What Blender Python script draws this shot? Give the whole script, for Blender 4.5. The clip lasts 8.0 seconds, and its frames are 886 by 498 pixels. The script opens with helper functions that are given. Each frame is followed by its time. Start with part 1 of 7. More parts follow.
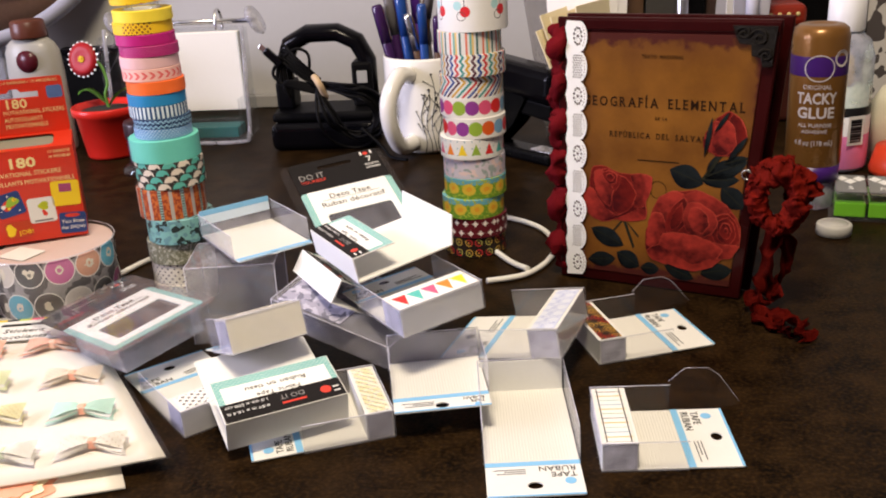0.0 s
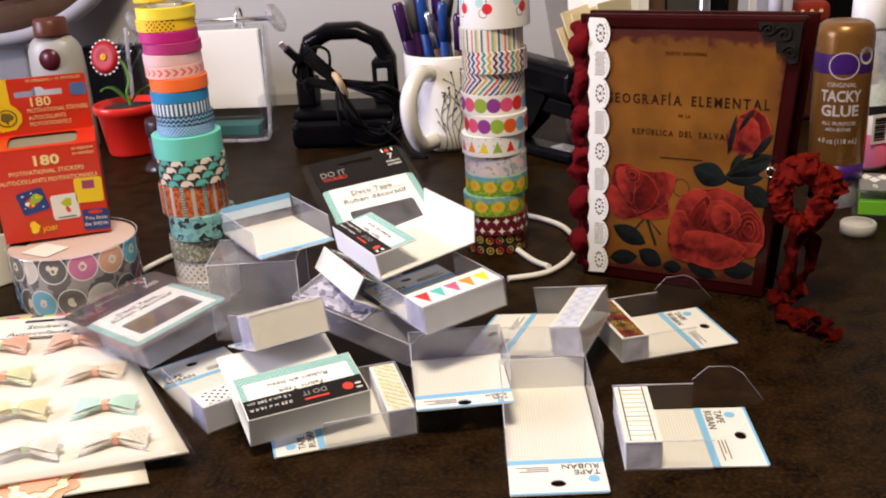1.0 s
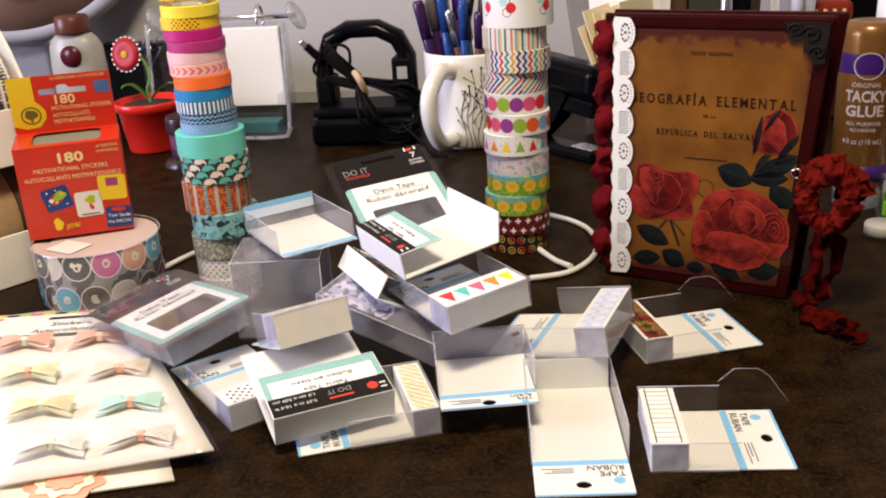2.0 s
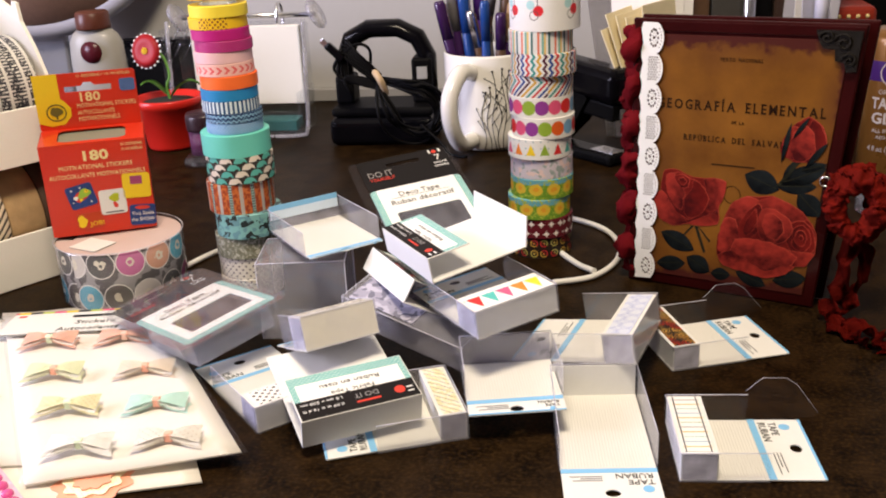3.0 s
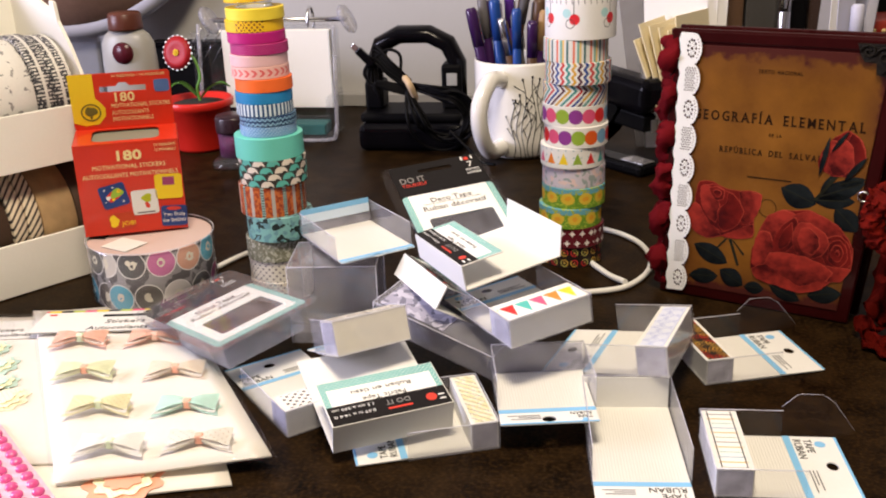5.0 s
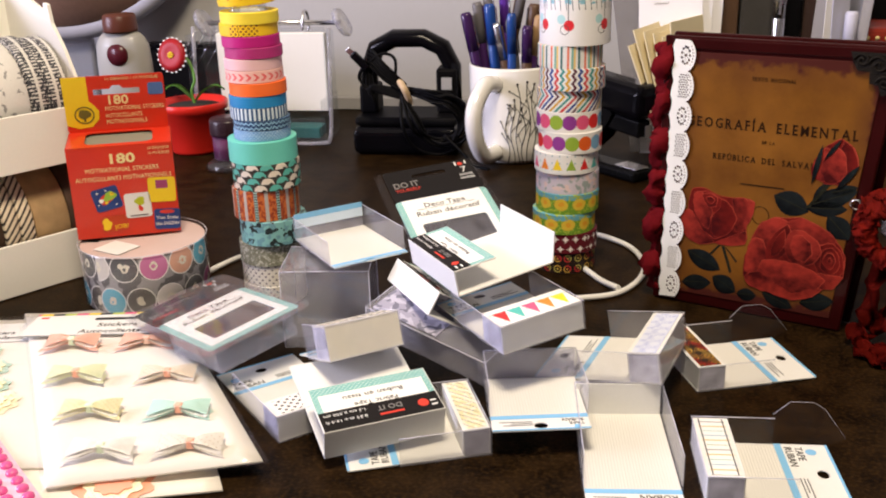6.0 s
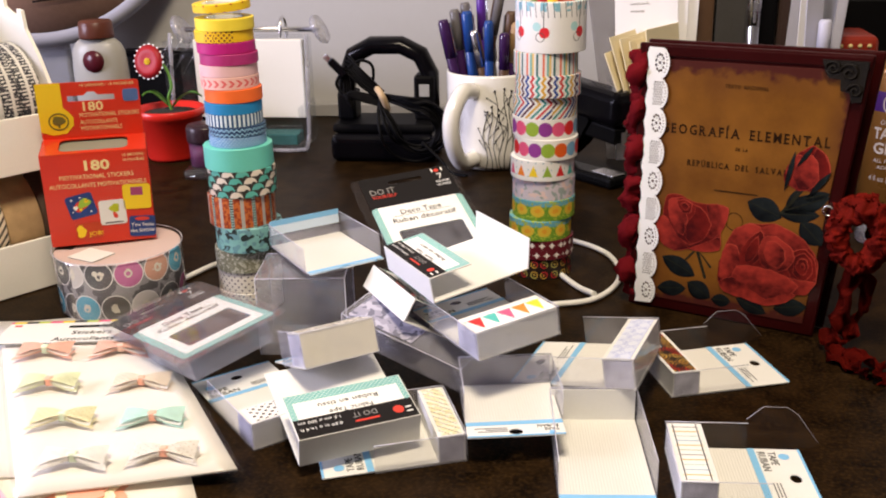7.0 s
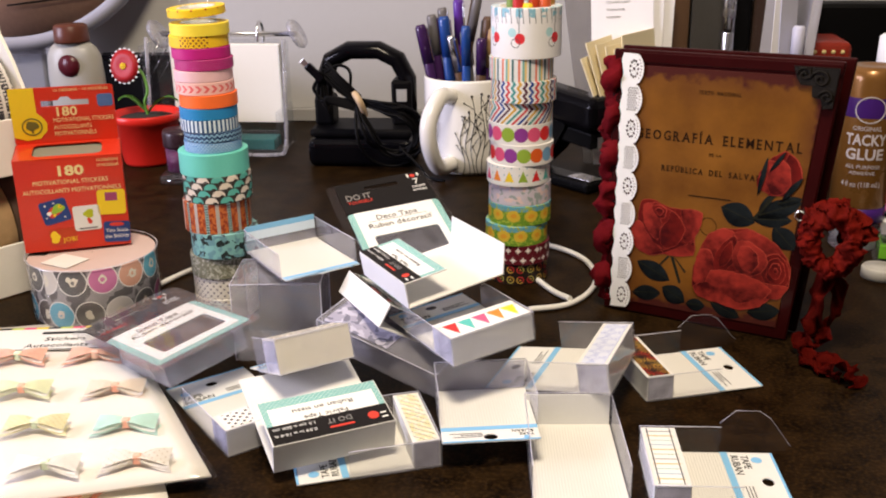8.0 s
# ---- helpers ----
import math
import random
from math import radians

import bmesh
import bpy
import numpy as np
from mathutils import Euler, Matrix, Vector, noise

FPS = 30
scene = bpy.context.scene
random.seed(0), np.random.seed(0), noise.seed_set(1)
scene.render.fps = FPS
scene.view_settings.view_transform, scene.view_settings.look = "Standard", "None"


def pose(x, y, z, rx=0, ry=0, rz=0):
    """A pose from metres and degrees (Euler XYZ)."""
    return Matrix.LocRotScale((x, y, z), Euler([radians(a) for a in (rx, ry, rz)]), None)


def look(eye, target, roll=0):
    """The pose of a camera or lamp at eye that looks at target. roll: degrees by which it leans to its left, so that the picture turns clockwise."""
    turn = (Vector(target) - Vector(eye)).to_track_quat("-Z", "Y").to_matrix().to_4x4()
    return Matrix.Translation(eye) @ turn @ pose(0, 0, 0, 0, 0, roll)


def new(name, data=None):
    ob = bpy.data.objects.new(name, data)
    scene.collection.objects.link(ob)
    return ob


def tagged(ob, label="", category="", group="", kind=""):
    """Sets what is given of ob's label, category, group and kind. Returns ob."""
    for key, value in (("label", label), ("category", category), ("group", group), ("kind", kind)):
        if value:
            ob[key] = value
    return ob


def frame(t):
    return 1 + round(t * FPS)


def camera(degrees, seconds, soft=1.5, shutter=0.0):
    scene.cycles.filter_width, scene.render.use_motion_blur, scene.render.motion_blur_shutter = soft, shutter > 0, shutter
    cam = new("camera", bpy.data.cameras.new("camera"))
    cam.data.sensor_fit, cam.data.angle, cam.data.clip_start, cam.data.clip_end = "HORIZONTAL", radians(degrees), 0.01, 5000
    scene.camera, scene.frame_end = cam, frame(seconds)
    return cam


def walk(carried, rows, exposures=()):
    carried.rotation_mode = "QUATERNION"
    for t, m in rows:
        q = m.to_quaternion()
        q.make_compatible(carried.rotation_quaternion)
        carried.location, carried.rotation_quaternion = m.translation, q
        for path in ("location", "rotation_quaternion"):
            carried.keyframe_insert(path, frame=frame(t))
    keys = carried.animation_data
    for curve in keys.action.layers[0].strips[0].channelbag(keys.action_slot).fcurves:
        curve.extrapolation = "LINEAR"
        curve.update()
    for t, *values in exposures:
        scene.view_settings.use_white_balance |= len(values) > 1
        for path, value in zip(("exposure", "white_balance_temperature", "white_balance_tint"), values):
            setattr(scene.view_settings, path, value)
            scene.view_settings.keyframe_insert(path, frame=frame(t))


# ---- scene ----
cam = camera(48.4, 8.0, soft=2.0)
PATH = [
    (0, (0.065, -0.701, 0.265), (-0.183, 1.155, -0.438), -3.4),
    (0.5, (0.064, -0.701, 0.264), (-0.2, 1.153, -0.438), -3.5),
    (1, (0.062, -0.701, 0.264), (-0.22, 1.15, -0.439), -3.6),
    (1.5, (0.06, -0.701, 0.264), (-0.242, 1.147, -0.44), -3.8),
    (3, (0.044, -0.7, 0.269), (-0.277, 1.141, -0.442), -2.9),
    (3.5, (0.04, -0.701, 0.268), (-0.292, 1.14, -0.438), -2.6),
    (4, (0.037, -0.701, 0.268), (-0.305, 1.139, -0.435), -2.3),
    (4.5, (0.035, -0.7, 0.268), (-0.319, 1.14, -0.431), -2.2),
    (6, (0.036, -0.698, 0.27), (-0.311, 1.146, -0.422), -1.6),
    (6.5, (0.037, -0.698, 0.27), (-0.29, 1.152, -0.416), -1.4),
    (7, (0.039, -0.698, 0.27), (-0.27, 1.157, -0.41), -1.3),
    (7.5, (0.041, -0.699, 0.27), (-0.246, 1.162, -0.405), -1.1),
    (8, (0.042, -0.698, 0.271), (-0.228, 1.165, -0.402), -1.0),
]
walk(cam, [(t, look(eye, target, roll)) for t, eye, target, roll in PATH])

# ---- light and exposure ----
scene.cycles.transparent_max_bounces = 24
world = bpy.data.worlds.new("room_world")
scene.world = world
world.use_nodes = True
world.node_tree.nodes["Background"].inputs[0].default_value = (0.75, 0.8, 0.9, 1)
world.node_tree.nodes["Background"].inputs[1].default_value = 0.25


def area_lamp(name, eye, target, size_x, size_y, power, colour):
    data = bpy.data.lights.new(name, "AREA")
    data.shape, data.size, data.size_y, data.energy, data.color = "RECTANGLE", size_x, size_y, power, colour
    ob = new(name, data)
    ob.matrix_world = look(eye, target)
    return ob


area_lamp("ceiling_lamp", (-0.02, -0.66, 1.40), (-0.15, -0.2, 0), 0.4, 0.3, 26.3, (1.0, 0.838, 0.63))
# Cool side light from an unseen source; the window is added for it.
area_lamp("cool_side_light", (-1.88, -0.6, 0.6), (-0.1, -0.1, 0.05), 0.8, 0.8, 47.0, (0.8, 0.765, 1.0))

# ---- materials ----


class Q:
    """A value in a node tree, with arithmetic."""

    def __init__(self, nt, sock):
        self.nt, self.sock = nt, sock

    def op(self, kind, *others):
        node = self.nt.nodes.new("ShaderNodeMath")
        node.operation = kind
        for i, v in enumerate((self, *others)):
            if isinstance(v, Q):
                self.nt.links.new(v.sock, node.inputs[i])
            else:
                node.inputs[i].default_value = v
        return Q(self.nt, node.outputs[0])

    def __add__(self, o):
        return self.op("ADD", o)

    def __sub__(self, o):
        return self.op("SUBTRACT", o)

    def __mul__(self, o):
        return self.op("MULTIPLY", o)

    def __truediv__(self, o):
        return self.op("DIVIDE", o)

    def mod(self, o):
        return self.op("FLOORED_MODULO", o)

    def tri(self, period):
        return (self.mod(period) - period / 2).op("ABSOLUTE")

    def lt(self, o):
        return self.op("LESS_THAN", o)

    def gt(self, o):
        return self.op("GREATER_THAN", o)

    def floor(self):
        return self.op("FLOOR")

    def low(self, o):
        return self.op("MINIMUM", o)

    def top(self, o):
        return self.op("MAXIMUM", o)


def length(a, b):
    return (a * a + b * b).op("SQRT")


def blend(nt, fac, a, b):
    node = nt.nodes.new("ShaderNodeMix")
    node.data_type = "RGBA"
    for sock, v in ((node.inputs["Factor"], fac), (node.inputs[6], a), (node.inputs[7], b)):
        if isinstance(v, Q):
            nt.links.new(v.sock, sock)
        elif hasattr(v, "is_linked"):
            nt.links.new(v, sock)
        elif isinstance(v, (int, float)):
            sock.default_value = v
        else:
            sock.default_value = (*v, 1)
    return node.outputs[2]


def pick(nt, index, colours):
    """The colour whose number index is, round and round."""
    ramp = nt.nodes.new("ShaderNodeValToRGB")
    ramp.color_ramp.interpolation = "CONSTANT"
    e = ramp.color_ramp.elements
    while len(e) < len(colours):
        e.new(0.5)
    for i, c in enumerate(colours):
        e[i].position = i / len(colours)
        e[i].color = (*c, 1)
    fac = (index.floor().mod(len(colours)) + 0.5) / len(colours)
    nt.links.new(fac.sock, ramp.inputs[0])
    return ramp.outputs[0]


def noise_q(nt, vec, scale, detail=3.0):
    node = nt.nodes.new("ShaderNodeTexNoise")
    node.inputs["Scale"].default_value, node.inputs["Detail"].default_value = scale, detail
    nt.links.new(vec, node.inputs["Vector"])
    return Q(nt, node.outputs[0])


def ramp_q(nt, q, lo, hi):
    node = nt.nodes.new("ShaderNodeMapRange")
    nt.links.new(q.sock, node.inputs[0])
    node.inputs[1].default_value, node.inputs[2].default_value = lo, hi
    return Q(nt, node.outputs[0])


def surface(name, colour, rough=0.5, metal=0.0, vary=0.12, grain=180.0, bump=0.05, coat=0.0, pattern=None, uv=False, shine=0.3):
    """A material: a colour or a printed pattern, with blotches, fine grain and relief. Pattern lengths are millimetres."""
    m = bpy.data.materials.new(name)
    m.use_nodes = True
    nt = m.node_tree
    b = nt.nodes["Principled BSDF"]
    tc = nt.nodes.new("ShaderNodeTexCoord")
    vec = tc.outputs["Object"]
    big, fine = noise_q(nt, vec, grain * 0.12, 4), noise_q(nt, vec, grain * 3, 2)
    if pattern:
        sep = nt.nodes.new("ShaderNodeSeparateXYZ")
        nt.links.new(tc.outputs["UV"] if uv else vec, sep.inputs[0])
        k = 1.0 if uv else 1000.0
        base = pattern(nt, *(Q(nt, sep.outputs[i]) * k for i in range(3)), vec)
    else:
        base = colour
    tone = big * (2 * vary) + fine * vary - 1.5 * vary + 1.0
    mul = nt.nodes.new("ShaderNodeMix")
    mul.data_type, mul.blend_type = "RGBA", "MULTIPLY"
    mul.inputs["Factor"].default_value = 1.0
    if hasattr(base, "is_linked"):
        nt.links.new(base, mul.inputs[6])
    else:
        mul.inputs[6].default_value = (*base, 1)
    nt.links.new(tone.sock, mul.inputs[7])
    nt.links.new(mul.outputs[2], b.inputs["Base Color"])
    rq = big * 0.2 + (rough - 0.1)
    nt.links.new(rq.sock, b.inputs["Roughness"])
    b.inputs["Metallic"].default_value = metal
    b.inputs["Specular IOR Level"].default_value = shine
    b.inputs["Coat Weight"].default_value = coat
    b.inputs["Coat Roughness"].default_value = 0.08
    if bump:
        bn = nt.nodes.new("ShaderNodeBump")
        bn.inputs["Strength"].default_value, bn.inputs["Distance"].default_value = bump, 0.0005
        nt.links.new((fine + big).sock, bn.inputs["Height"])
        nt.links.new(bn.outputs[0], b.inputs["Normal"])
    return m


def clear_film(name, tint=(0.98, 0.98, 0.985), haze=0.1, rough=0.07, gloss=1.45, face=0.035):
    """Thin clear plastic: it lets light through, shines at the edges of sight and has a slight milky haze, tinted
    lavender to paint in reflections.
    """
    m = bpy.data.materials.new(name)
    m.use_nodes = True
    nt = m.node_tree
    nt.nodes.remove(nt.nodes["Principled BSDF"])
    out = nt.nodes["Material Output"]
    tr, gl, df = (nt.nodes.new("ShaderNodeBsdf" + k) for k in ("Transparent", "Glossy", "Diffuse"))
    tr.inputs[0].default_value = (*tint, 1)
    df.inputs[0].default_value = (0.88, 0.87, 0.98, 1)
    gl.inputs["Roughness"].default_value = rough
    tc = nt.nodes.new("ShaderNodeTexCoord")
    hz = noise_q(nt, tc.outputs["Object"], 60, 4)
    bn = nt.nodes.new("ShaderNodeBump")
    bn.inputs["Strength"].default_value, bn.inputs["Distance"].default_value = 0.5, 0.0008
    nt.links.new(hz.sock, bn.inputs["Height"])
    nt.links.new(bn.outputs[0], gl.inputs["Normal"])
    lw = nt.nodes.new("ShaderNodeLayerWeight")
    lw.inputs[0].default_value = 0.5
    shine = Q(nt, lw.outputs["Facing"]).op("POWER", 4.0) * (gloss - 0.9) + face
    a, b = nt.nodes.new("ShaderNodeMixShader"), nt.nodes.new("ShaderNodeMixShader")
    nt.links.new((ramp_q(nt, hz, 0.3, 0.7) * haze + haze * 0.5).sock, a.inputs[0])
    nt.links.new(tr.outputs[0], a.inputs[1])
    nt.links.new(df.outputs[0], a.inputs[2])
    nt.links.new(shine.sock, b.inputs[0])
    nt.links.new(a.outputs[0], b.inputs[1])
    nt.links.new(gl.outputs[0], b.inputs[2])
    nt.links.new(b.outputs[0], out.inputs[0])
    return m


WHITE, BLACK = (0.76, 0.76, 0.74), (0.012, 0.012, 0.013)
RED, TEAL, PINK, ORANGE, YELLOW = (0.72, 0.03, 0.03), (0.1, 0.5, 0.45), (0.75, 0.1, 0.22), (0.85, 0.25, 0.03), (0.9, 0.65, 0.03)
PURPLE, GREEN, BLUE, NAVY = (0.28, 0.05, 0.3), (0.3, 0.45, 0.05), (0.12, 0.35, 0.7), (0.01, 0.03, 0.12)
FILM = clear_film("clear_film", haze=0.075)
FILM_CRISP = clear_film("crisp_film", (0.98, 0.98, 0.985), 0.0022, 0.06, 1.02, 0.016)
# The haze here paints the glare that washes the pack's cover.
FILM_GLARE = clear_film("glossy_sleeve_film", (0.98, 0.98, 0.985), 0.03, 0.08, 1.25, 0.05)
FILM_DENSE = clear_film("cloudy_film", (0.86, 0.86, 0.9), 0.14, 0.12)
FILM_FACE = clear_film("window_film", (0.8, 0.8, 0.82), 0.05, 0.05)
ACRYLIC = clear_film("clear_acrylic", (0.93, 0.94, 0.945), 0.014, 0.05, 1.2)
# Milky film that paints in edge glints and lit hollow ends.
LIT_FILM = clear_film("lit_film_haze", (0.9, 0.9, 0.92), 0.55, 0.15)


def grid_lines(nt, x, y, z, vec):
    line = x.mod(1.5).lt(0.4).top(y.mod(1.5).lt(0.3)) * 0.6
    return blend(nt, line, (0.76, 0.75, 0.7), (0.5, 0.49, 0.45))


CARD = surface("white_card", WHITE, 0.6, vary=0.05)
CARD_GRID = surface("grid_card", WHITE, 0.55, vary=0.05, pattern=grid_lines)
CARD_EDGE = surface("blue_print", (0.22, 0.5, 0.78), 0.5, vary=0.06)
CARD_PALE = surface("pale_blue_print", (0.62, 0.74, 0.88), 0.5, vary=0.06)
INK = surface("black_ink", (0.006, 0.006, 0.006), 0.5, vary=0.05, shine=0.08)
INK_GREY = surface("grey_ink", (0.1, 0.1, 0.11), 0.5, vary=0.05, shine=0.1)
WHITE_INK = surface("white_ink", (0.85, 0.85, 0.83), 0.5, vary=0.04)
CREAM = surface("cream_card", (0.8, 0.76, 0.64), 0.6, vary=0.06)
BLACK_CARD = surface("black_card", (0.012, 0.01, 0.01), 0.55, vary=0.2, shine=0.12)
PALE_GREY_INK = surface("pale_grey_ink", (0.3, 0.29, 0.28), 0.5, vary=0.3)
RED_INK = surface("red_ink", (0.65, 0.05, 0.03), 0.5)
CREAM_INK = surface("cream_ink", (0.85, 0.75, 0.5), 0.5)


def teal_lattice(nt, x, y, z, vec):
    a, b = (x + y).mod(2.6), (x - y).mod(2.6)
    return blend(nt, a.lt(0.5).top(b.lt(0.5)), (0.16, 0.42, 0.4), (0.5, 0.68, 0.65))


TEAL_PRINT = surface("teal_lattice_print", TEAL, 0.5, pattern=teal_lattice)

# ---- building helpers ----


def part(name, bm, material, parent, label=""):
    """One mesh object under a thing or a part."""
    me = bpy.data.meshes.new(name)
    bm.to_mesh(me)
    bm.free()
    me.materials.append(material)
    ob = new(name, me)
    ob.parent = parent
    if label:
        ob["label"] = label
    return ob


def thing(name, m, label, category, group="", kind=""):
    ob = new(name)
    ob.empty_display_size = 0.01
    ob.matrix_world = m
    return tagged(ob, label, category, group, kind)


def solo(name, bm, material, label, category, m=None, kind="", group=""):
    ob = part(name, bm, material, None)
    ob.matrix_world = m or Matrix()
    return tagged(ob, label, category, group, kind)


def basis(o, x, y):
    """A pose with its origin at o, its x axis along x and its y axis nearest to y."""
    x = Vector(x).normalized()
    z = x.cross(Vector(y)).normalized()
    m = Matrix((x, z.cross(x), z)).transposed().to_4x4()
    m.translation = o
    return m


def box(x0, x1, y0, y1, z0, z1, bevel=0.0, seg=2, bm=None):
    bm = bm or bmesh.new()
    vs = [bm.verts.new((x, y, z)) for z in (z0, z1) for y in (y0, y1) for x in (x0, x1)]
    fs = [bm.faces.new([vs[i] for i in f]) for f in
          ((0, 2, 3, 1), (4, 5, 7, 6), (0, 1, 5, 4), (2, 6, 7, 3), (0, 4, 6, 2), (1, 3, 7, 5))]
    if bevel:
        es = {e for f in fs for e in f.edges}
        bmesh.ops.bevel(bm, geom=list(es), offset=bevel, segments=seg, affect="EDGES", profile=0.5)
    return bm


def lathe(profile, n=40, smooth=True, uv=False, arc=1.0, bm=None, crisp=False):
    """A turned form from (radius, height) pairs. With uv: x is the way round in millimetres, y the height."""
    bm = bm or bmesh.new()
    lay = bm.loops.layers.uv.verify() if uv else None
    rings = [[bm.verts.new((r * math.cos(arc * math.tau * i / n), r * math.sin(arc * math.tau * i / n), z)) for i in range(n)]
             for r, z in profile]
    rmax = max(r for r, _ in profile)
    ends = [(rings[j], rings[j + 1]) for j in range(len(rings) - 1)]
    if crisp:
        ends = [([bm.verts.new(v.co) for v in a], [bm.verts.new(v.co) for v in b]) for a, b in ends]
        bmesh.ops.delete(bm, geom=[v for r in rings for v in r], context="VERTS")
    for j, (lo, hi) in enumerate(ends):
        for i in range(n if arc == 1.0 else n - 1):
            k = (i + 1) % n
            f = bm.faces.new((lo[i], lo[k], hi[k], hi[i]))
            f.smooth = smooth
            if uv:
                for lp, (a, jj) in zip(f.loops, ((i, j), (i + 1, j), (i + 1, j + 1), (i, j + 1))):
                    lp[lay].uv = (a / n * math.tau * rmax * 1000, profile[jj][1] * 1000)
    return bm


def closed(profile, n=40, bm=None):
    """A turned form with both ends capped."""
    return lathe([(0.00002, profile[0][1]), *profile, (0.00002, profile[-1][1])], n, bm=bm)


def tube(points, radius, n=8, closed_path=False, bm=None, taper=None):
    """A round bar swept along smooth points."""
    bm = bm or bmesh.new()
    pts = [Vector(p) for p in points]
    rings = []
    side = None
    for i, p in enumerate(pts):
        a = pts[i - 1] if i or closed_path else p
        b = pts[(i + 1) % len(pts)] if i < len(pts) - 1 or closed_path else p
        d = (b - a).normalized()
        if side is None:
            side = d.orthogonal()
        side = (side - d * side.dot(d)).normalized()
        up = d.cross(side)
        r = radius * (taper(i / (len(pts) - 1)) if taper else 1)
        rings.append([bm.verts.new(p + (side * math.cos(math.tau * k / n) + up * math.sin(math.tau * k / n)) * r) for k in range(n)])
    m = len(rings)
    for j in range(m if closed_path else m - 1):
        for k in range(n):
            f = bm.faces.new((rings[j][k], rings[j][(k + 1) % n], rings[(j + 1) % m][(k + 1) % n], rings[(j + 1) % m][k]))
            f.smooth = True
    if not closed_path:
        bm.faces.new(rings[0][::-1])
        bm.faces.new(rings[-1])
    return bm


def curve_points(ctrl, steps=8, closed_path=False):
    """Points along a smooth curve through the given ones."""
    c = [Vector(p) for p in ctrl]
    out = []
    n = len(c)
    for i in range(n if closed_path else n - 1):
        p0 = c[i - 1] if i or closed_path else c[0]
        p1, p2 = c[i], c[(i + 1) % n]
        p3 = c[(i + 2) % n] if i + 2 < n or closed_path else c[-1]
        for s in range(steps):
            t = s / steps
            out.append(0.5 * (2 * p1 + (p2 - p0) * t + (2 * p0 - 5 * p1 + 4 * p2 - p3) * t * t + (3 * p1 - p0 - 3 * p2 + p3) * t ** 3))
    if not closed_path:
        out.append(c[-1])
    return out


def outline(points, z0, z1, holes=(), bm=None, bevel=0.0):
    """A flat plate cut to an outline, with holes."""
    bm = bm or bmesh.new()
    loops = []
    for loop in (points, *holes):
        vs = [bm.verts.new((p[0], p[1], z1)) for p in loop]
        loops += [bm.edges.new((vs[i], vs[(i + 1) % len(vs)])) for i in range(len(vs))]
    bmesh.ops.triangle_fill(bm, use_beauty=True, edges=loops)
    bm.normal_update()
    for f in bm.faces:
        if f.normal.z < 0:
            f.normal_flip()
    res = bmesh.ops.extrude_face_region(bm, geom=list(bm.faces))
    for v in res["geom"]:
        if isinstance(v, bmesh.types.BMVert):
            v.co.z = z0
    bmesh.ops.recalc_face_normals(bm, faces=list(bm.faces))
    return bm


def ellipse(cx, cy, rx, ry, n=24, turn=0.0):
    c, s = math.cos(turn), math.sin(turn)
    return [(cx + rx * math.cos(math.tau * i / n) * c - ry * math.sin(math.tau * i / n) * s,
             cy + rx * math.cos(math.tau * i / n) * s + ry * math.sin(math.tau * i / n) * c) for i in range(n)]


def rounded(x0, x1, y0, y1, r, n=5):
    out = []
    for cx, cy, a in ((x1 - r, y1 - r, 0), (x0 + r, y1 - r, 90), (x0 + r, y0 + r, 180), (x1 - r, y0 + r, 270)):
        out += [(cx + r * math.cos(radians(a + 90 * i / n)), cy + r * math.sin(radians(a + 90 * i / n))) for i in range(n + 1)]
    return out


def lettering(words, size, o, x, y, material, parent, width=0.0, align="CENTER", bend=0.0, name="lettering", bold=0.0):
    """Raised print with Blender's own font, its baseline at o along x. bend: the radius of the drum that it is printed on."""
    cu = bpy.data.curves.new("print", "FONT")
    cu.body, cu.size, cu.align_x, cu.extrude, cu.resolution_u, cu.offset = words, size, align, 0.00008, 2, bold
    tmp = bpy.data.objects.new("print", cu)
    scene.collection.objects.link(tmp)
    me = bpy.data.meshes.new_from_object(tmp.evaluated_get(bpy.context.evaluated_depsgraph_get()))
    bpy.data.objects.remove(tmp)
    bpy.data.curves.remove(cu)
    xs = [v.co.x for v in me.vertices]
    k = width / (max(xs) - min(xs)) if width and xs else 1.0
    for v in me.vertices:
        v.co.x *= k
        if bend:
            a = v.co.x / bend
            v.co.x, v.co.z = math.sin(a) * (bend + v.co.z), math.cos(a) * (bend + v.co.z) - bend
    me.name = name
    me.materials.clear()
    me.materials.append(material)
    ob = new(name, me)
    ob.parent = parent
    ob.matrix_local = basis(o, x, y)
    return ob


FEET = {"A": "lr", "E": "l", "F": "l", "I": "c", "L": "l", "N": "l", "P": "l", "R": "lr", "T": "c", "B": "l", "D": "l", "V": "", "U": ""}
HEADS = {"E": "l", "F": "l", "I": "c", "L": "l", "N": "l", "U": "lr", "V": "lr", "B": "l", "D": "l", "P": "l", "R": "l"}


